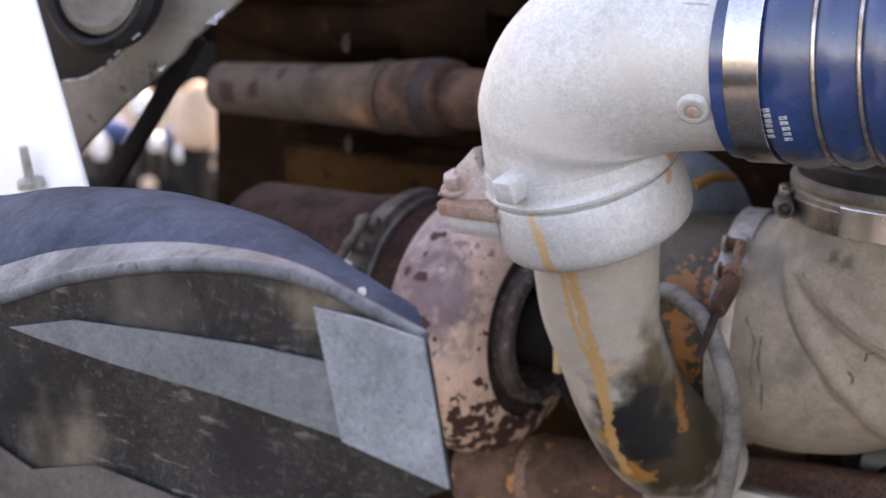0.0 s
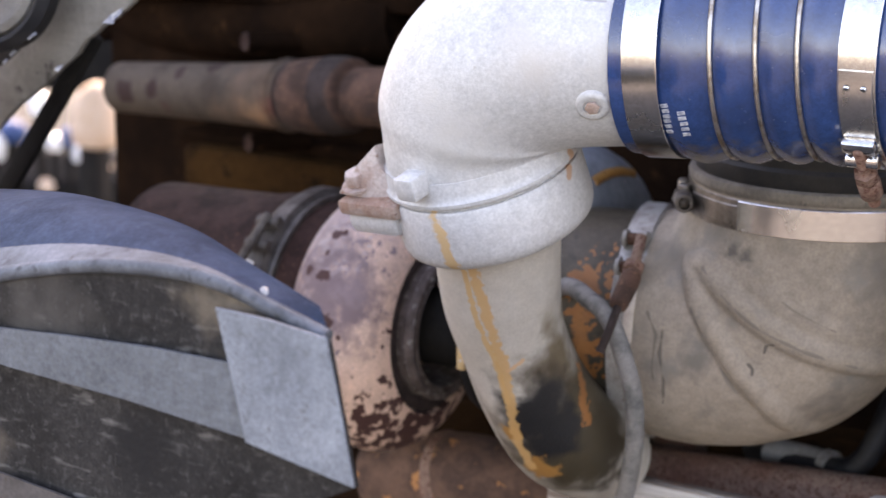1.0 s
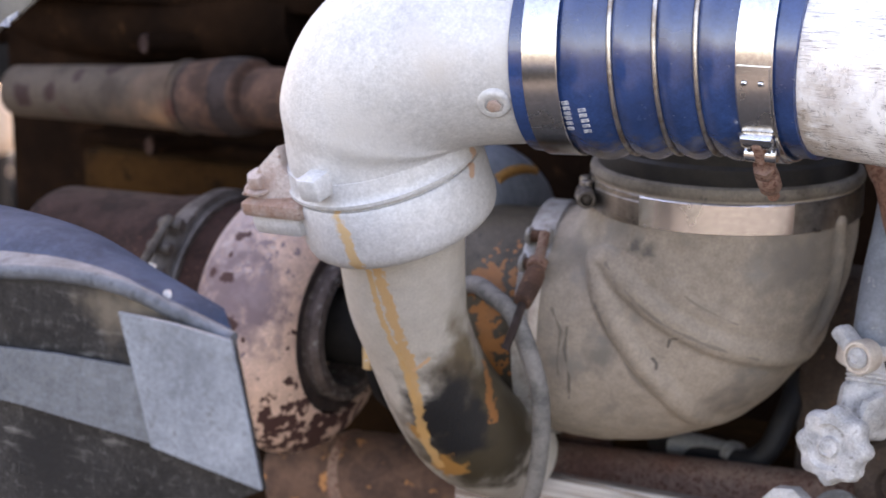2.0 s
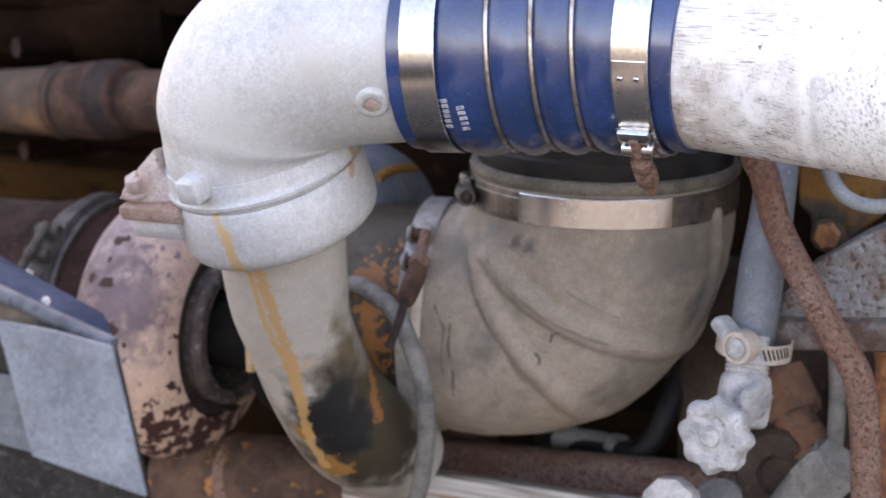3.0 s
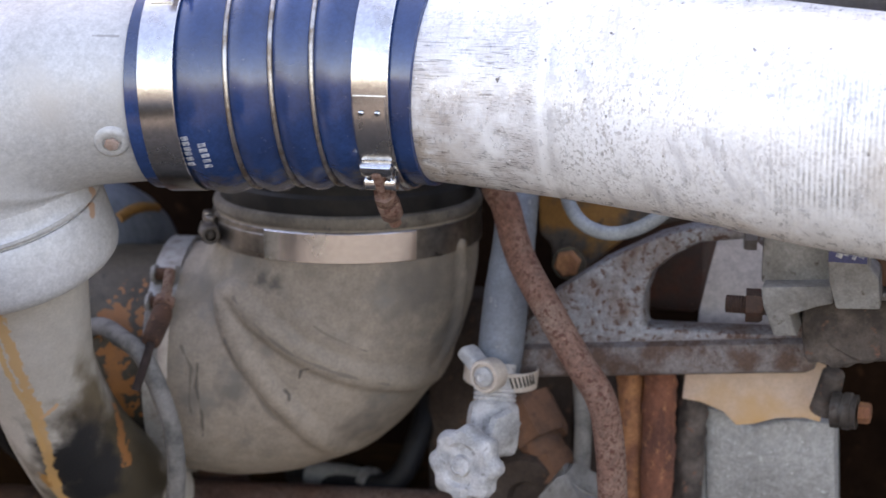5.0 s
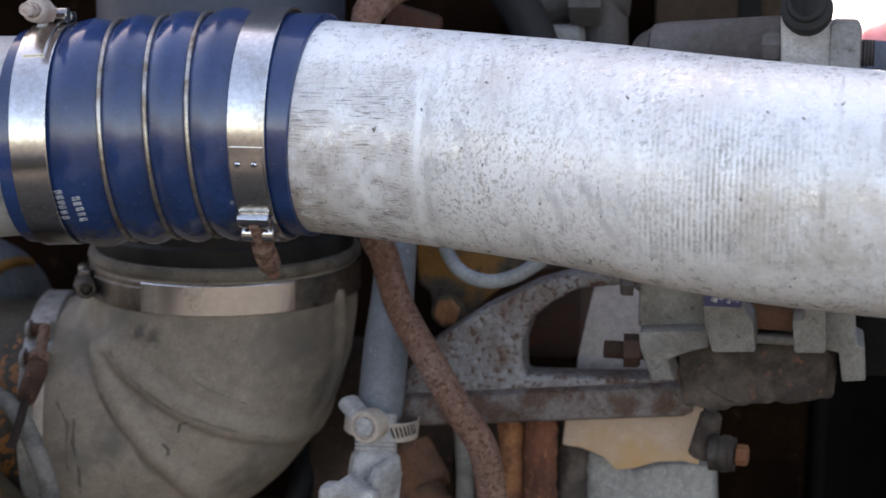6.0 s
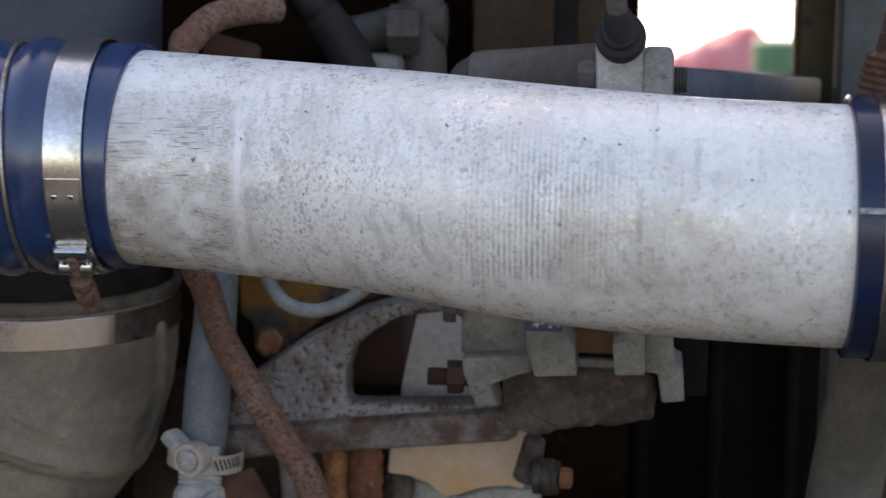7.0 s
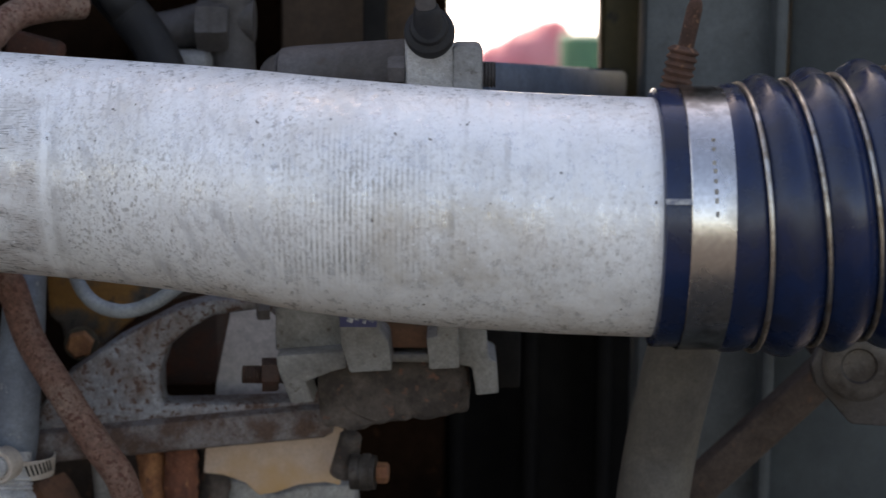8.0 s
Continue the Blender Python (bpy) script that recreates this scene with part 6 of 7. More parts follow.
# ---- above the pipe ----
rod = thing("upper_clamp", (-0.0076, 0.0200, 1.3330), "grey cast pivot clamp with rubber-booted bolt", "clamp")
o = Vector((-0.0068, -0.0150, 1.3433))
part("clamp_block", plate(local(o, [(-0.0175, -0.0150, 1.3205), (-0.0186, -0.0150, 1.3531), (-0.0170, -0.0150, 1.3576), (-0.0131, -0.0150, 1.3606), (-0.0075, -0.0150, 1.3617), (-0.0023, -0.0150, 1.3608), (0.0018, -0.0150, 1.3573), (0.0037, -0.0150, 1.3524), (0.0049, -0.0150, 1.3210)]), 0.03, facing(o + Vector((0, 0.03, 0))), None, 0.003), M_CLAMP, rod)
part("clamp_ear", box((0.0138, 0.028, 0.0281), Matrix.Translation(Vector((0.0099, -0.0020, 1.3330))), 0.0025), M_ALUGREY, rod)
bz = Vector((-0.0072, -0.0130, 1.3521))
bdir = Vector((-0.05, -0.85, 0.42)).normalized()
boot = part("boot", lathe([(-0.004, 0), (-0.004, 0.0112), (0.001, 0.0116), (0.0035, 0.0112), (0.0045, 0.0098), (0.005, 0.0084), (0.0062, 0.0088), (0.008, 0.0082), (0.009, 0.0065), (0.0095, 0.005), (0.0095, 0)], bz, bdir, 40), M_BLACK, rod, "black rubber boot")
stem = Vector((-0.12, -0.45, 0.9)).normalized()
part("boot_neck", lathe([(-0.002, 0), (-0.002, 0.0072), (0.006, 0.0064), (0.010, 0.0058), (0.011, 0.005), (0.011, 0)], bz + bdir * 0.006, stem, 28), M_BLACK, boot)
part("boot_stud", lathe([(0, 0), (0, 0.0046), (0.018, 0.0046), (0.02, 0.0036), (0.02, 0)], bz + bdir * 0.006 + stem * 0.0105, stem, 24), M_DULL, boot, "dull steel stud end")
part("side_nut", hexagon(Vector((-0.0184, -0.0060, 1.3349)), (-1, 0, 0), 0.0068, 0.0078), M_DULL, rod)
part("side_bolt", threaded(Vector((0.0162, 0.0000, 1.3325)), (1, 0, 0), 0.0062, 0.0062), M_DULL, rod)
ct = thing("cross_tube", (-0.0496, 0.0250, 1.3313), "dull grey-brown cross tube", "tube")
part("tube_wall", tube([(-0.0758, 0.0300, 1.3288, 0.0105), (-0.0750, 0.0300, 1.3288, 0.0135), (-0.0496, 0.0250, 1.3313, 0.0135), (-0.0153, 0.0150, 1.3338, 0.0142)], n=32), M_DULL, ct)
solo("blue_bar", bar((0.0142, 0.0900, 1.3227), (0.1046, 0.2900, 1.3030), 0.02, 0.0186, 0.004), M_SLATE, "slate blue painted cross bar fixed to radiator", "bar")
conduit = thing("corrugated_hose", (-0.1703, 0.1500, 1.3506), "black corrugated conduit hose", "hose")
run_ = [(-0.2642, 0.4200, 1.3874, 0.0098), (-0.1899, 0.1700, 1.3682, 0.0098), (-0.1703, 0.1500, 1.3506, 0.0102), (-0.1575, 0.1400, 1.3360, 0.0102), (-0.1480, 0.1300, 1.3186, 0.0102)]
part("hose_wall", tube(run_, n=24), M_BLACK, conduit)
line = smooth_path(run_[1:], 8)
for a, b in zip(line, line[1:]):
    for k in (0.15, 0.65):
        c = a + (b - a) * k
        part("corrugation", ring([float(v) for v in c[:3]], [float(v) for v in (b - a)[:3]], 0.0104, 0.0012, 28), M_BLACK, conduit)
fg = thing("pipe_union", (-0.1346, 0.2000, 1.3422), "grey zinc pipe union with elbows", "pipe fitting")
part("run", tube([(-0.1740, 0.2000, 1.3368, 0.011), (-0.1509, 0.2000, 1.3404, 0.012), (-0.1314, 0.2000, 1.3454, 0.012), (-0.1087, 0.2000, 1.3457, 0.012)], n=20), M_DULL, fg)
part("nut", hexagon((-0.1398, 0.1900, 1.3433), (1, 0, 0), 0.015, 0.018), M_DULL, fg)
part("drop", tube([(-0.1235, 0.2000, 1.3647, 0.013), (-0.1222, 0.2000, 1.3424, 0.013), (-0.1212, 0.2000, 1.3166, 0.013)], n=20), M_DULL, fg)
solo("filter_box", box((0.0320, 0.22, 0.0224), Matrix.Translation(Vector((-0.1476, 0.1900, 1.3185)) + Vector((0, 0.09, 0))), 0.005), M_ALUGREY, "small grey metal box behind the pipe", "box")
solo("brown_panel", box((0.0527, 0.03, 0.12), Matrix.Translation(Vector((-0.0754, 0.3000, 1.3445))), 0.004), M_BROWNWALL, "rust-brown panel behind the pump", "panel")
solo("dark_post", box((0.014, 0.03, 0.2), Matrix.Translation(Vector((-0.0419, 0.2500, 1.3407))), 0.003), M_VOID, "dark steel post behind the pump", "post")
solo("brown_panel", box((0.0287, 0.03, 0.12), Matrix.Translation(Vector((-0.0311, 0.3300, 1.3436))), 0.004), M_BROWNWALL, "dark brown panel behind the pump", "panel")
solo("dark_pipe", tube([(-0.2494, 0.2500, 1.3172), (-0.2210, 0.2500, 1.3280), (-0.2109, 0.2700, 1.3615)], 0.03, 24), M_GRIME, "thick dark brown pipe bend", "pipe")

# ---- far side of the bay ----
START = Vector((0.0870, -0.0737, 1.2785))
right_hose = thing("navy_hose", START, "dark navy silicone bellows hose with steel rings", "hose")


def hose_axis(s):
    k = max(0.0, s - 0.035)
    return START + Vector((s, 0.05 * k, 0.12 * k * k / (k + 0.012)))


N_HUMPS = [(0.0325, 0.0075, 0.4), (0.0507, 0.0116, 1.0), (0.0722, 0.0108, 1.1), (0.0940, 0.0118, 1.3), (0.117, 0.013, 1.5)]
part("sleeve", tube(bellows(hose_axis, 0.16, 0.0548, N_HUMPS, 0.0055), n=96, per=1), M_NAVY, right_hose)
for s in (0.0395, 0.0620, 0.0825, 0.1050):
    part("wire_ring", ring(hose_axis(s), hose_axis(s + 0.001) - hose_axis(s - 0.001), 0.0566, 0.0012, 96), M_RING, right_hose, "thin steel ring")
part("print_dash", box((0.0105, 0.0006, 0.0022), Matrix.Translation((0.0922, -0.1290, 1.2937)), 0), M_INK, right_hose, "white alignment dash")
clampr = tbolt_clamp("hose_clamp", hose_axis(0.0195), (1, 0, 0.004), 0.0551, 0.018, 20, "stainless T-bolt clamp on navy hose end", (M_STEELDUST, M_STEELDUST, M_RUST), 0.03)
for q in ((0.1068, -0.1150, 1.3162), (0.1067, -0.1178, 1.3129), (0.1066, -0.1213, 1.3080), (0.1069, -0.1230, 1.3050), (0.1069, -0.1248, 1.3012), (0.1071, -0.1264, 1.2974), (0.1072, -0.1275, 1.2940), (0.1075, -0.1287, 1.2888)):
    part("print_bar", box((0.0014, 0.0006, 0.0022), Matrix.Translation(q), 0), M_ZINC, clampr, "faint stamped mark")
tb = Vector((0.0989, -0.0600, 1.3338))
up_bolt = part("upright_bolt", lathe([(0, 0), (0, 0.0036), (0.033, 0.0034), (0.036, 0.0026), (0.0375, 0.0012), (0.038, 0)], tb, (0.2, 0, 1), 20), M_RUST, clampr, "rusty upright T-bolt")
part("spring_coil", lathe([(0.0006 * k, 0.0062 + 0.0007 * math.sin(k * 1.2)) for k in range(30)] + [(0.0185, 0.0045), (0.0185, 0)], tb - Vector((0.001, 0, 0.002)), (0.2, 0, 1), 28), M_RUST, up_bolt)

frame_ = thing("radiator", (0.2, 0.35, 1.2), "grey-green painted radiator with posts and dark core", "radiator")
def upright(a, b, depth, z0, z1, name, m, lab=""):
    a, b = Vector(a), Vector(b)
    return part(name, box((abs(b.x - a.x), depth, z1 - z0), Matrix.Translation(((a.x + b.x) / 2, a.y + depth / 2, (z0 + z1) / 2)), 0.006), m, frame_, lab)


upright((0.0982, 0.3000, 1.3268), (0.1244, 0.3000, 1.3270), 0.04, 1.235, 1.8, "post", M_YELLOW, "mustard yellow post")
upright((0.1155, 0.2200, 1.3322), (0.1960, 0.2200, 1.3328), 0.04, 0.0, 1.8, "side_plate", M_GREENGREY)
upright((0.1880, 0.2000, 1.3341), (0.1955, 0.2000, 1.3341), 0.05, 0.0, 1.8, "side_rib", M_GREENGREY)
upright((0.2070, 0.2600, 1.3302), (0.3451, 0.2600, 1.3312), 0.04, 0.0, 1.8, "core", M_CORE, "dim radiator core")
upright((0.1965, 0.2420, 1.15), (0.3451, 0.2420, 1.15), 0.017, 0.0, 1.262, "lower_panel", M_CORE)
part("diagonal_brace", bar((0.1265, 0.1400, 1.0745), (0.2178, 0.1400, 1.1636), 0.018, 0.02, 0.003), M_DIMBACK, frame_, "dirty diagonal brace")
nutp = thing("corner_nut", (0.2035, 0.0500, 1.1770), "grimy hexagonal nut on a pale corner plate", "nut")
o = Vector((0.2115, 0.0600, 1.1775))
part("corner_plate", plate(local(o, [(0.1853, 0.0600, 1.1832), (0.1894, 0.0600, 1.1944), (0.2047, 0.0600, 1.1995), (0.2447, 0.0600, 1.1998), (0.2475, 0.0600, 1.1503), (0.2069, 0.0600, 1.1524), (0.1881, 0.0600, 1.1731)]), 0.008, facing(o), None, 0.0015), M_DULL, nutp)
part("nut", lathe([(0, 0), (0, 0.0185), (0.006, 0.018), (0.008, 0.0155), (0.008, 0.009), (0.0065, 0.008), (0.0065, 0)], (0.2088, 0.0500, 1.1844), (-0.2, -0.95, 0.1), 40), M_SOOTBAND, nutp)
part("corner_arm", box((0.02, 0.2, 0.014), Matrix.Translation(Vector((0.2176, 0.0600, 1.1686)) + Vector((0, 0.1, 0))), 0.002), M_BROWN, nutp)
solo("radiator_hose", tube([(0.1257, 0.0600, 1.2062, 0.0185), (0.1182, 0.0600, 1.1708, 0.0185), (0.1115, 0.0600, 1.1349, 0.0185), (0.1076, 0.0600, 1.0863, 0.0185), (0.1283, 0.1600, 0.9851, 0.0185), (0.1549, 0.2700, 0.8995, 0.0185)], n=40), M_OLDHOSE, "thick dusty beige radiator hose", "hose")
# Black ribbed wall added to give the void under the pipe its darkness.
fan = thing("void_wall", (0.05, 0.5, 1.0), "matt black wall added to fill the shaded void", "fan shroud")
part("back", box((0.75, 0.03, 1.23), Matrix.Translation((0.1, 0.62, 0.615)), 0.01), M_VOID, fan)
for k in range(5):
    part("void_rib", box((0.012, 0.03, 1.2), Matrix.Translation((-0.05 + 0.06 * k, 0.595, 0.6)), 0.004), M_VOID, fan)

# ---- front guard, white panel and cab beam ----
guard = thing("heat_guard", (-0.4396, -0.3300, 1.2033), "scratched dark sheet metal guard with galvanised strips", "guard")
top = [(-0.6186, -0.3300, 1.1821), (-0.5663, -0.3300, 1.1989), (-0.5214, -0.3300, 1.2152), (-0.4679, -0.3300, 1.2285), (-0.4246, -0.3300, 1.2337), (-0.3949, -0.3300, 1.2327), (-0.3717, -0.3300, 1.2269), (-0.3464, -0.3300, 1.2198)]
low_ = [(-0.6292, -0.3300, 1.0725), (-0.5751, -0.3300, 1.0860), (-0.5286, -0.3300, 1.0976), (-0.4727, -0.3300, 1.1115), (-0.4273, -0.3300, 1.1252), (-0.3962, -0.3300, 1.1375), (-0.3617, -0.3300, 1.1525), (-0.3350, -0.3300, 1.1661)]
part("face", loft(top, low_, 0.002), M_SHROUD, guard)
back = [(-0.7261, -0.2400, 1.2062), (-0.6663, -0.2400, 1.2150), (-0.6145, -0.2400, 1.2260), (-0.5524, -0.2400, 1.2306), (-0.5119, -0.2400, 1.2261), (-0.4725, -0.2450, 1.2198), (-0.4306, -0.2600, 1.2109), (-0.3686, -0.3000, 1.2104)]
part("crown", loft(top, back, 0.002, 8, 6, (0, -0.004, 0.012)), M_SHROUDTOP, guard, "slate blue rolled top")
part("rolled_edge", tube([(*p, 0.003) for p in top], n=16), M_EDGE, guard, "worn galvanised rolled edge")
rim = [tuple(a + 0.2 * (b - a) + c for a, b, c in zip(p, q, (0, -0.0035, 0.0055))) for p, q in zip(top, back)]
part("edge_band", loft([tuple(a + c for a, c in zip(p, (0, -0.002, 0.002))) for p in top], rim, 0.0015), M_EDGE, guard, "worn pale band along the edge")
o = Vector((-0.4358, -0.3345, 1.1961))
part("strip", plate(local(o, [(-0.5551, -0.3345, 1.1894), (-0.5177, -0.3345, 1.1988), (-0.4647, -0.3345, 1.2027), (-0.4215, -0.3345, 1.2050), (-0.3864, -0.3345, 1.2052), (-0.3789, -0.3345, 1.1775), (-0.4362, -0.3345, 1.1820), (-0.4962, -0.3345, 1.1845), (-0.5383, -0.3345, 1.1875)]), 0.0012, facing(o), None, 0), M_TAPE, guard, "galvanised strip")
o = Vector((-0.3590, -0.3370, 1.1983))
part("strip", plate(local(o, [(-0.3899, -0.3370, 1.2259), (-0.3664, -0.3370, 1.2251), (-0.3419, -0.3370, 1.2223), (-0.3374, -0.3370, 1.2026), (-0.3305, -0.3370, 1.1698), (-0.3540, -0.3370, 1.1735), (-0.3774, -0.3370, 1.1774), (-0.3820, -0.3370, 1.1960)]), 0.0012, facing(o), None, 0), M_TAPEBRIGHT, guard, "galvanised strip")
o = Vector((-0.5533, -0.3345, 1.1189))
part("strip", plate(local(o, [(-0.6017, -0.3345, 1.1448), (-0.5457, -0.3345, 1.1283), (-0.5083, -0.3345, 1.1386), (-0.4584, -0.3345, 1.1347), (-0.4590, -0.3345, 1.1165), (-0.6076, -0.3345, 1.0794)]), 0.0012, facing(o), None, 0), M_DULL, guard, "dull worn strip")
part("support_arm", bar((-0.4394, -0.3250, 1.1607), (-0.86, 0.40, 0.95), 0.02, 0.02), M_SHROUD, guard)
part("support_leg", bar((-0.5251, -0.3100, 1.0993), (-0.55, -0.1, 0.0), 0.03, 0.03), M_SHROUD, guard)
part("rivet", lathe([(0, 0.0028), (0.001, 0.0025), (0.0016, 0.001), (0.0017, 0)], (-0.3803, -0.3220, 1.2288), (-0.4, -0.8, 0.4), 16), M_ZINC, guard)

panel = thing("cab_fender", (-0.7710, -0.1200, 1.2362), "plain white painted cab fender with bolt", "fender")
o = Vector((-0.7710, -0.1200, 1.2362))
part("sheet", plate(local(o, [(-0.9184, -0.1200, 1.3732), (-0.7934, -0.1200, 1.3754), (-0.7642, -0.1200, 1.2949), (-0.7434, -0.1200, 1.2356), (-0.7256, -0.1200, 1.1848), (-0.7269, -0.1200, 1.1622), (-0.9459, -0.1200, 1.1312)]), 0.004, facing(o)), M_WHITE, panel)
part("fender_leg", bar((-0.8766, -0.1120, 1.1539), (-0.95, 0.0, 0.0), 0.03, 0.03), M_BLACK, panel)
part("bolt", lathe([(0, 0), (0, 0.008), (0.004, 0.0075), (0.006, 0.003), (0.024, 0.0025), (0.024, 0)], Vector((-0.7653, -0.1300, 1.1888)), (0, -0.2, 1), 20), M_ZINC, panel)

beam = thing("cab_beam", (-0.7680, -0.0200, 1.2519), "chipped cream painted steel beam", "beam")
o = Vector((-0.7680, -0.0200, 1.2519))
part("beam_body", plate(local(o, [(-0.8643, -0.0200, 1.2270), (-0.8329, -0.0200, 1.2328), (-0.8096, -0.0200, 1.2449), (-0.7892, -0.0200, 1.2600), (-0.7755, -0.0200, 1.2767), (-0.7609, -0.0200, 1.3075), (-0.6759, -0.0200, 1.3121), (-0.7003, -0.0200, 1.2909), (-0.7171, -0.0200, 1.2784), (-0.7253, -0.0200, 1.2751), (-0.7323, -0.0200, 1.2692), (-0.7427, -0.0200, 1.2629), (-0.7500, -0.0200, 1.2540), (-0.7635, -0.0200, 1.2445), (-0.7744, -0.0200, 1.2351), (-0.8011, -0.0200, 1.2176), (-0.8274, -0.0200, 1.1952), (-0.8574, -0.0200, 1.1702)]), 0.006, facing(o + Vector((0, 0.006, 0))), None, 0.002), M_CREAM, beam)
part("facing_rubber", plate(local(Vector((-0.8216, -0.0150, 1.2541)), [(-0.8861, -0.0150, 1.2192), (-0.8332, -0.0150, 1.2278), (-0.7823, -0.0150, 1.2537), (-0.7605, -0.0150, 1.3175), (-0.8903, -0.0150, 1.3112)]), 0.01, facing(Vector((-0.8267, -0.0100, 1.2532)) + Vector((0, 0.012, 0)))), M_BLACK, beam, "black rubber facing")
for chip in ([(-0.8165, -0.0530, 1.2363), (-0.8035, -0.0530, 1.2382), (-0.7926, -0.0530, 1.2419), (-0.7826, -0.0530, 1.2473)], [(-0.7777, -0.0530, 1.2508), (-0.7752, -0.0530, 1.2527)], [(-0.7717, -0.0530, 1.2558), (-0.7678, -0.0530, 1.2588)], [(-0.7562, -0.0530, 1.2665), (-0.7533, -0.0530, 1.2687), (-0.7504, -0.0530, 1.2703)]):
    part("paint_chip", tube([(*p, 0.0008) for p in chip], n=8, per=3), M_INK, beam, "bare white chipped edge")
o = Vector((-0.6901, -0.0540, 1.2827))
part("paint_chip", plate(local(o, [(-0.6962, -0.0540, 1.2803), (-0.6900, -0.0540, 1.2853), (-0.6813, -0.0540, 1.2897), (-0.6822, -0.0540, 1.2865), (-0.6875, -0.0540, 1.2829), (-0.6884, -0.0540, 1.2802)]), 0.0008, facing(o), None, 0), M_INK, beam, "bare white chipped edge")
o = Vector((-0.7320, -0.0540, 1.2517))
part("paint_chip", plate(local(o, [(-0.7357, -0.0540, 1.2501), (-0.7319, -0.0540, 1.2528), (-0.7283, -0.0540, 1.2534), (-0.7321, -0.0540, 1.2494)]), 0.0008, facing(o), None, 0), M_INK, beam, "bare white chipped edge")
part("beam_arm", bar((-0.6841, -0.0200, 1.3295), (-0.75, 0.42, 1.75), 0.04, 0.04), M_CREAM, beam)
mount = thing("round_mount", (-0.7839, -0.0500, 1.2965), "round grey disc in a black rubber mount", "mount")
part("rubber_ring", lathe([(-0.012, 0.02), (-0.012, 0.040), (0.0, 0.0425), (0.006, 0.038), (0.004, 0.0345), (-0.006, 0.032), (-0.006, 0.02)], (-0.7848, -0.0500, 1.2981), (0.1, -0.9, 0.2), 56), M_BLACK, mount)
part("disc", lathe([(-0.008, 0), (-0.008, 0.032), (0.002, 0.031), (0.004, 0.027), (0.001, 0.024), (-0.001, 0.012), (0.0, 0)], (-0.7848, -0.0500, 1.2981), (0.1, -0.9, 0.2), 56), M_CREAM, mount, "dished grey-beige disc")
strap_a, strap_b = Vector((-0.7703, 0.0200, 1.2615)), Vector((-0.8585, 0.0200, 1.1466))
solo("black_strap", bar(strap_a, strap_b, 0.006, 0.0125, 0.001), M_VOID, "black strap stay hanging beside the beam", "strap")

# ---- unseen slab added behind the engine to block sun and sky ----
hood = thing("hood", (-0.2, 1.6, 2.1), "unseen slab added behind the engine to block the sun", "hood")
part("blocking_slab", box((6.0, 1.9, 0.03), Matrix.Translation((-0.4, 1.75, 2.15)) @ pose(0, 0, 0, -6, 0, 0), 0.01), M_CREAM, hood)
for sx in (-3.2, 2.4):
    part("slab_prop", box((0.05, 0.05, 2.1), Matrix.Translation((sx, 1.9, 1.07)), 0.004), M_BLACK, hood)

# ---- yard beyond ----
def far(place, dist):
    """A place at that distance from the eye, beyond the given one."""
    e = Vector(EYE)
    return e + (Vector(place) - e).normalized() * dist


drum = far((-1.6794, 1.0000, 1.0000), 4.6)
d_ = thing("tan_drum", (drum.x, drum.y, 0), "tan drum on a stand in sunlight", "drum")
part("shell", lathe([(0, 0), (0, 0.048), (0.01, 0.058), (0.05, 0.062), (0.09, 0.059), (0.125, 0.048), (0.148, 0.031), (0.160, 0.014), (0.163, 0)], (drum.x, drum.y, drum.z - 0.10), (0.1, 0, 1), 40), M_TAN, d_)
part("stand", box((0.06, 0.06, drum.z - 0.09), Matrix.Translation((drum.x, drum.y, (drum.z - 0.09) / 2)), 0.01), M_VOID, d_)
# Dark box added to black out the lower part of the gap.
p = far((-1.7649, 1.0000, 0.9075), 6.6)
solo("dark_filler", box((0.5, 2.6, p.z), Matrix.Translation((p.x, p.y, p.z / 2)) @ pose(0, 0, 0, 0, 0, 125), 0.03), M_VOID, "dark box added to fill the gap's black lower part", "trailer")
# Dark board added to cover the top of the glowing west backdrop.
p = far((-1.7272, 1.0000, 1.0233), 7.8)
mask_board = thing("backdrop_mask", (p.x, p.y, 0), "dark board on posts added to mask the glowing backdrop", "canopy")
part("roof", box((0.3, 3.0, 1.2), Matrix.Translation((p.x, p.y, p.z + 0.6)) @ pose(0, 0, 0, 0, 0, 125), 0.02), M_VOID, mask_board)
for e in (-1.3, 1.3):
    part("post", box((0.06, 0.06, p.z + 0.1), Matrix.Translation((p.x + e * math.cos(radians(35)), p.y + e * math.sin(radians(35)), (p.z + 0.1) / 2)), 0.005), M_VOID, mask_board)
p = far((-1.7726, 1.0000, 0.9802), 9.5)
# Glowing board behind the left gap, in place of a blown-out view.
solo("backdrop_west", box((3.4, 0.1, 3.2), Matrix.Translation((p.x, p.y, 1.55)) @ pose(0, 0, 0, 0, 0, 35), 0), M_GLOWBOARD, "glowing board standing in for the overexposed distance", "backdrop", "structure")


p = far((0.0727, 1.0000, 1.2833), 12)
# Invented low mound in place of an unknown blurred red shape.
stack = thing("red_mound", (p.x, p.y, 0), "low red mound standing in for a blurred red shape", "covered stack")
bm = bmesh.new()
bmesh.ops.create_grid(bm, x_segments=24, y_segments=16, size=0.5)
for v in bm.verts:
    e = max(abs(v.co.x), abs(v.co.y)) * 2
    v.co.z = 0.86 * (1 - e**6) * (0.75 + 0.5 * v.co.x) + 0.05 * noise.noise(v.co * 9)
    v.co.x, v.co.y = v.co.x * 0.95, v.co.y * 0.9
bm.transform(Matrix.Translation((p.x, p.y, 0.03)))
part("tarpaulin", bm, M_RED, stack)
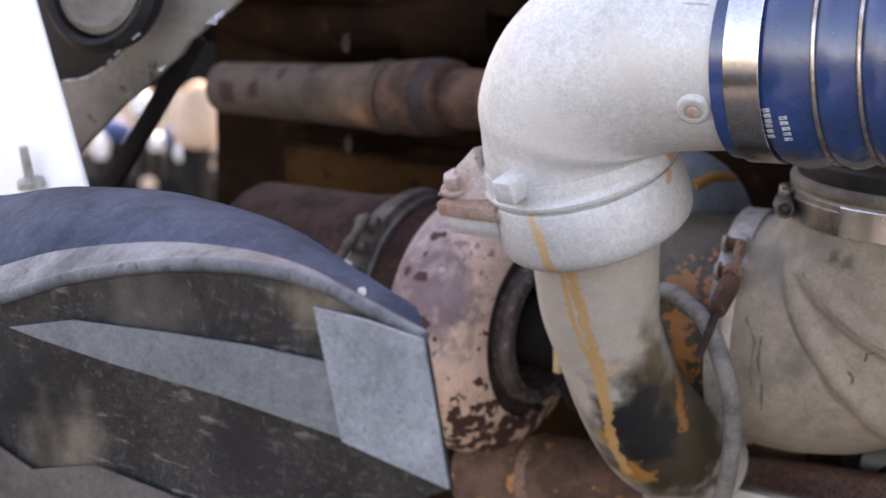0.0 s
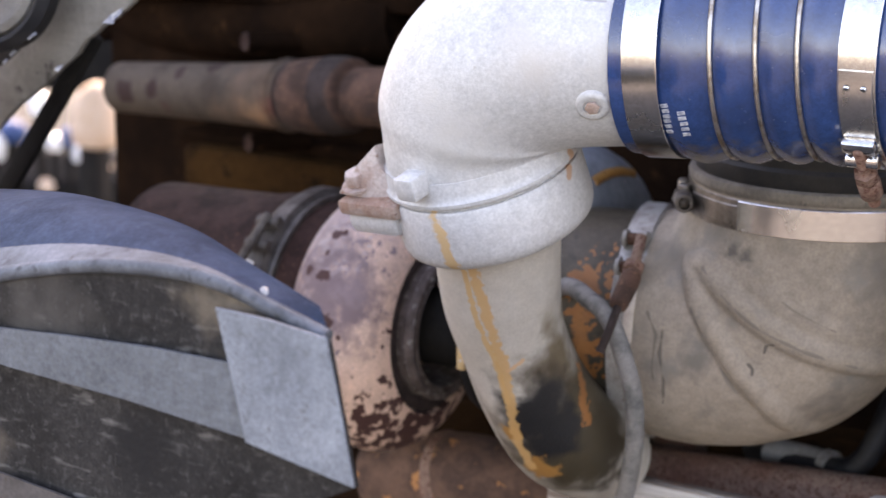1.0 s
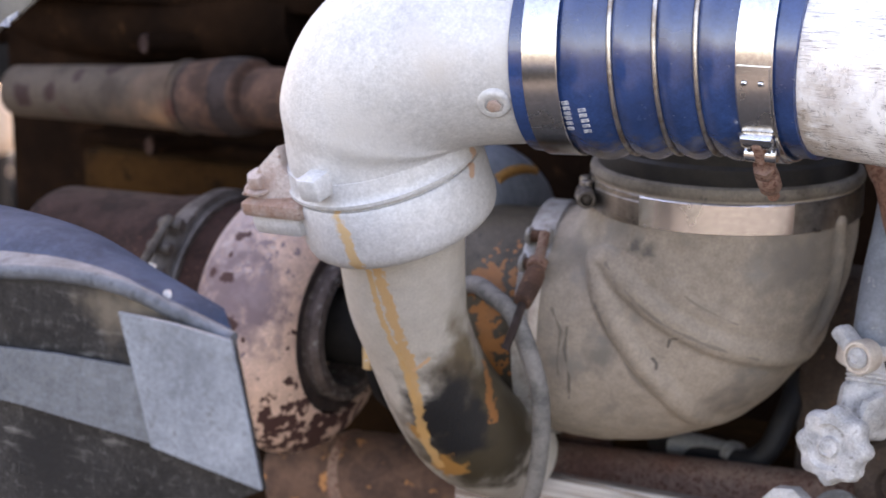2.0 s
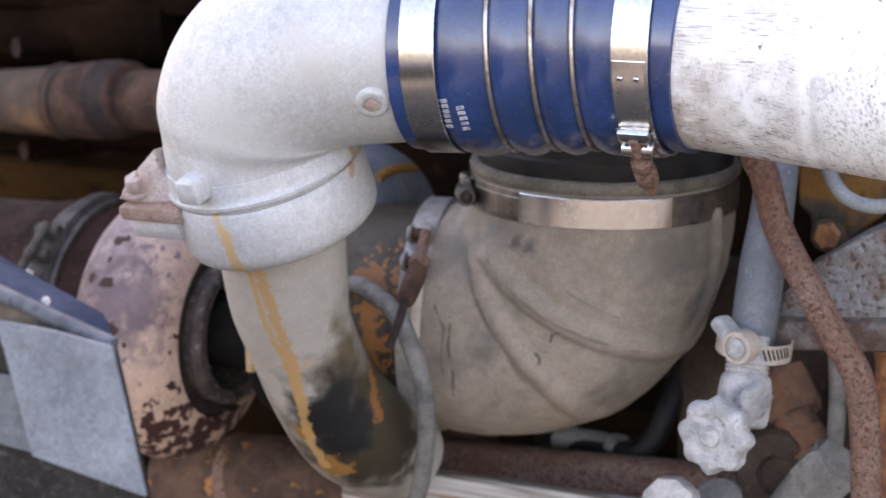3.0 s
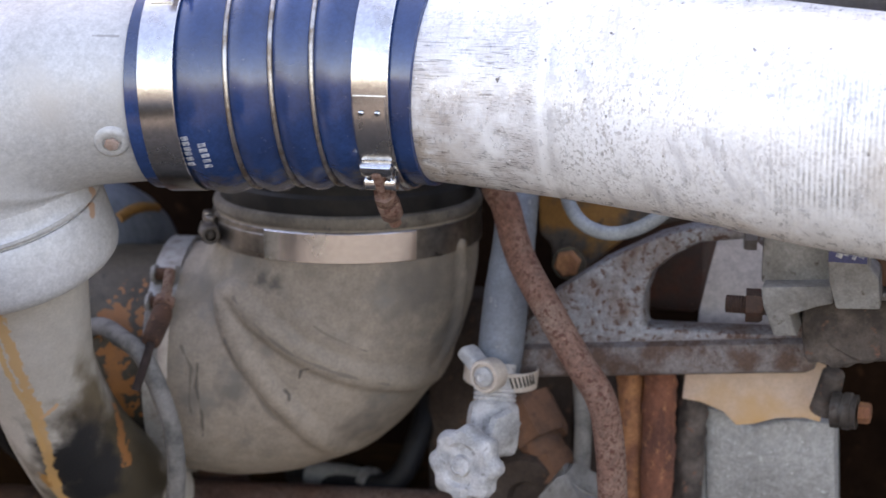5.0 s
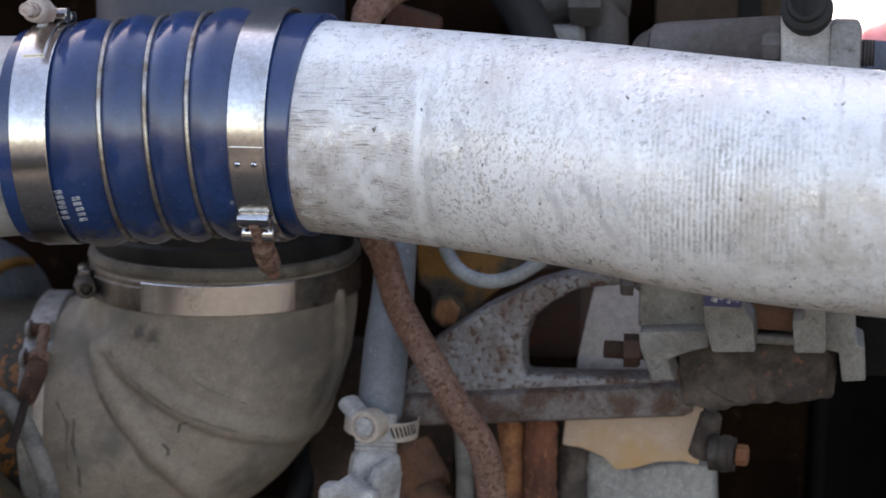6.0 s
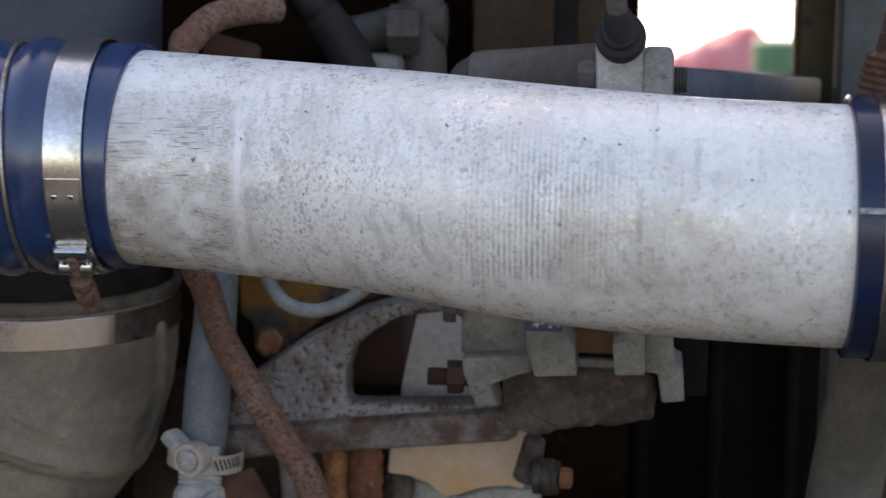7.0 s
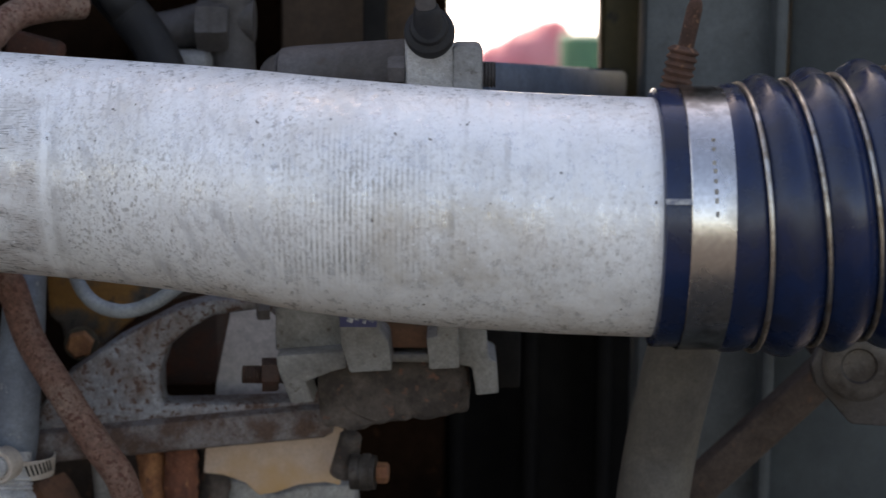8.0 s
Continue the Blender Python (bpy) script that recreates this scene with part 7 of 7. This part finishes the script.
part("pallet", box((0.8, 0.75, 0.1), Matrix.Translation((p.x, p.y, 0.05)), 0.01), M_OCHRE, stack)
p = far((0.1418, 1.0000, 1.2781), 11.0)
solo("green_bin", lathe([(0, 0), (0, 0.14), (0.72, 0.16), (0.76, 0.165), (0.78, 0.14), (0.78, 0)], (p.x, p.y, -0.03), (0, 0, 1), 24), M_GREEN, "pale green plastic bin in the yard", "bin")
# Stand-in blobs for unknown blurred spots; the white ones imitate blown highlights.
for q, w_, h_, tone in (((-1.8330, 1.0, 0.9510), 0.085, 0.06, M_NAVYPAINT), ((-1.8653, 1.0, 0.9233), 0.05, 0.08, M_WHITE), ((-1.7809, 1.0, 0.9950), 0.06, 0.07, M_WHITE), ((-1.7543, 1.0, 0.9422), 0.05, 0.05, M_WHITE),
                        ((-1.7277, 1.0, 0.9524), 0.05, 0.06, M_NAVYPAINT), ((-1.7059, 1.0, 0.9313), 0.05, 0.05, M_WHITE), ((-1.6766, 1.0, 0.9443), 0.07, 0.045, M_WHITE), ((-1.7737, 1.0, 0.8766), 0.05, 0.04, M_TAN), ((-1.6617, 1.0, 0.9171), 0.045, 0.035, M_TAN)):
    p = far(q, 5.6)
    kind = {M_WHITE: "white", M_TAN: "tan"}.get(tone, "navy blue")
    can = thing("container", (p.x, p.y, 0), kind + " stand-in blob on a dark stand for a blurred yard spot", "container", "yard containers")
    part("tank", lathe([(-h_ / 2, 0), (-h_ / 2, w_ * 0.42), (-h_ * 0.2, w_ / 2), (h_ * 0.15, w_ / 2), (h_ * 0.4, w_ * 0.34), (h_ / 2, 0)], p, (0.25, -0.1, 1), 24), tone, can)
    part("stand", box((w_ * 0.4, w_ * 0.4, p.z - h_ * 0.4), Matrix.Translation((p.x, p.y, (p.z - h_ * 0.4) / 2)), 0.004), M_VOID, can)
p = far((0.0809, 1.0000, 1.3148), 14)
# Glowing board behind the right opening, in place of a blown-out view.
solo("backdrop", box((7, 0.1, 5), Matrix.Translation((p.x, p.y, 2.45)), 0), M_GLOWBOARD, "glowing board standing in for the overexposed distance", "backdrop", "structure")

# ---- unseen wall added behind the camera to cut low light ----
wall = thing("wall_south", (0, -5, 0), "unseen low grey wall added behind the camera against low light", "wall", kind="structure")
part("wall_face", box((24, 0.2, 1.2), Matrix.Translation((0, -9.5, 0.6)), 0.01), M_ADDEDWALL, wall)
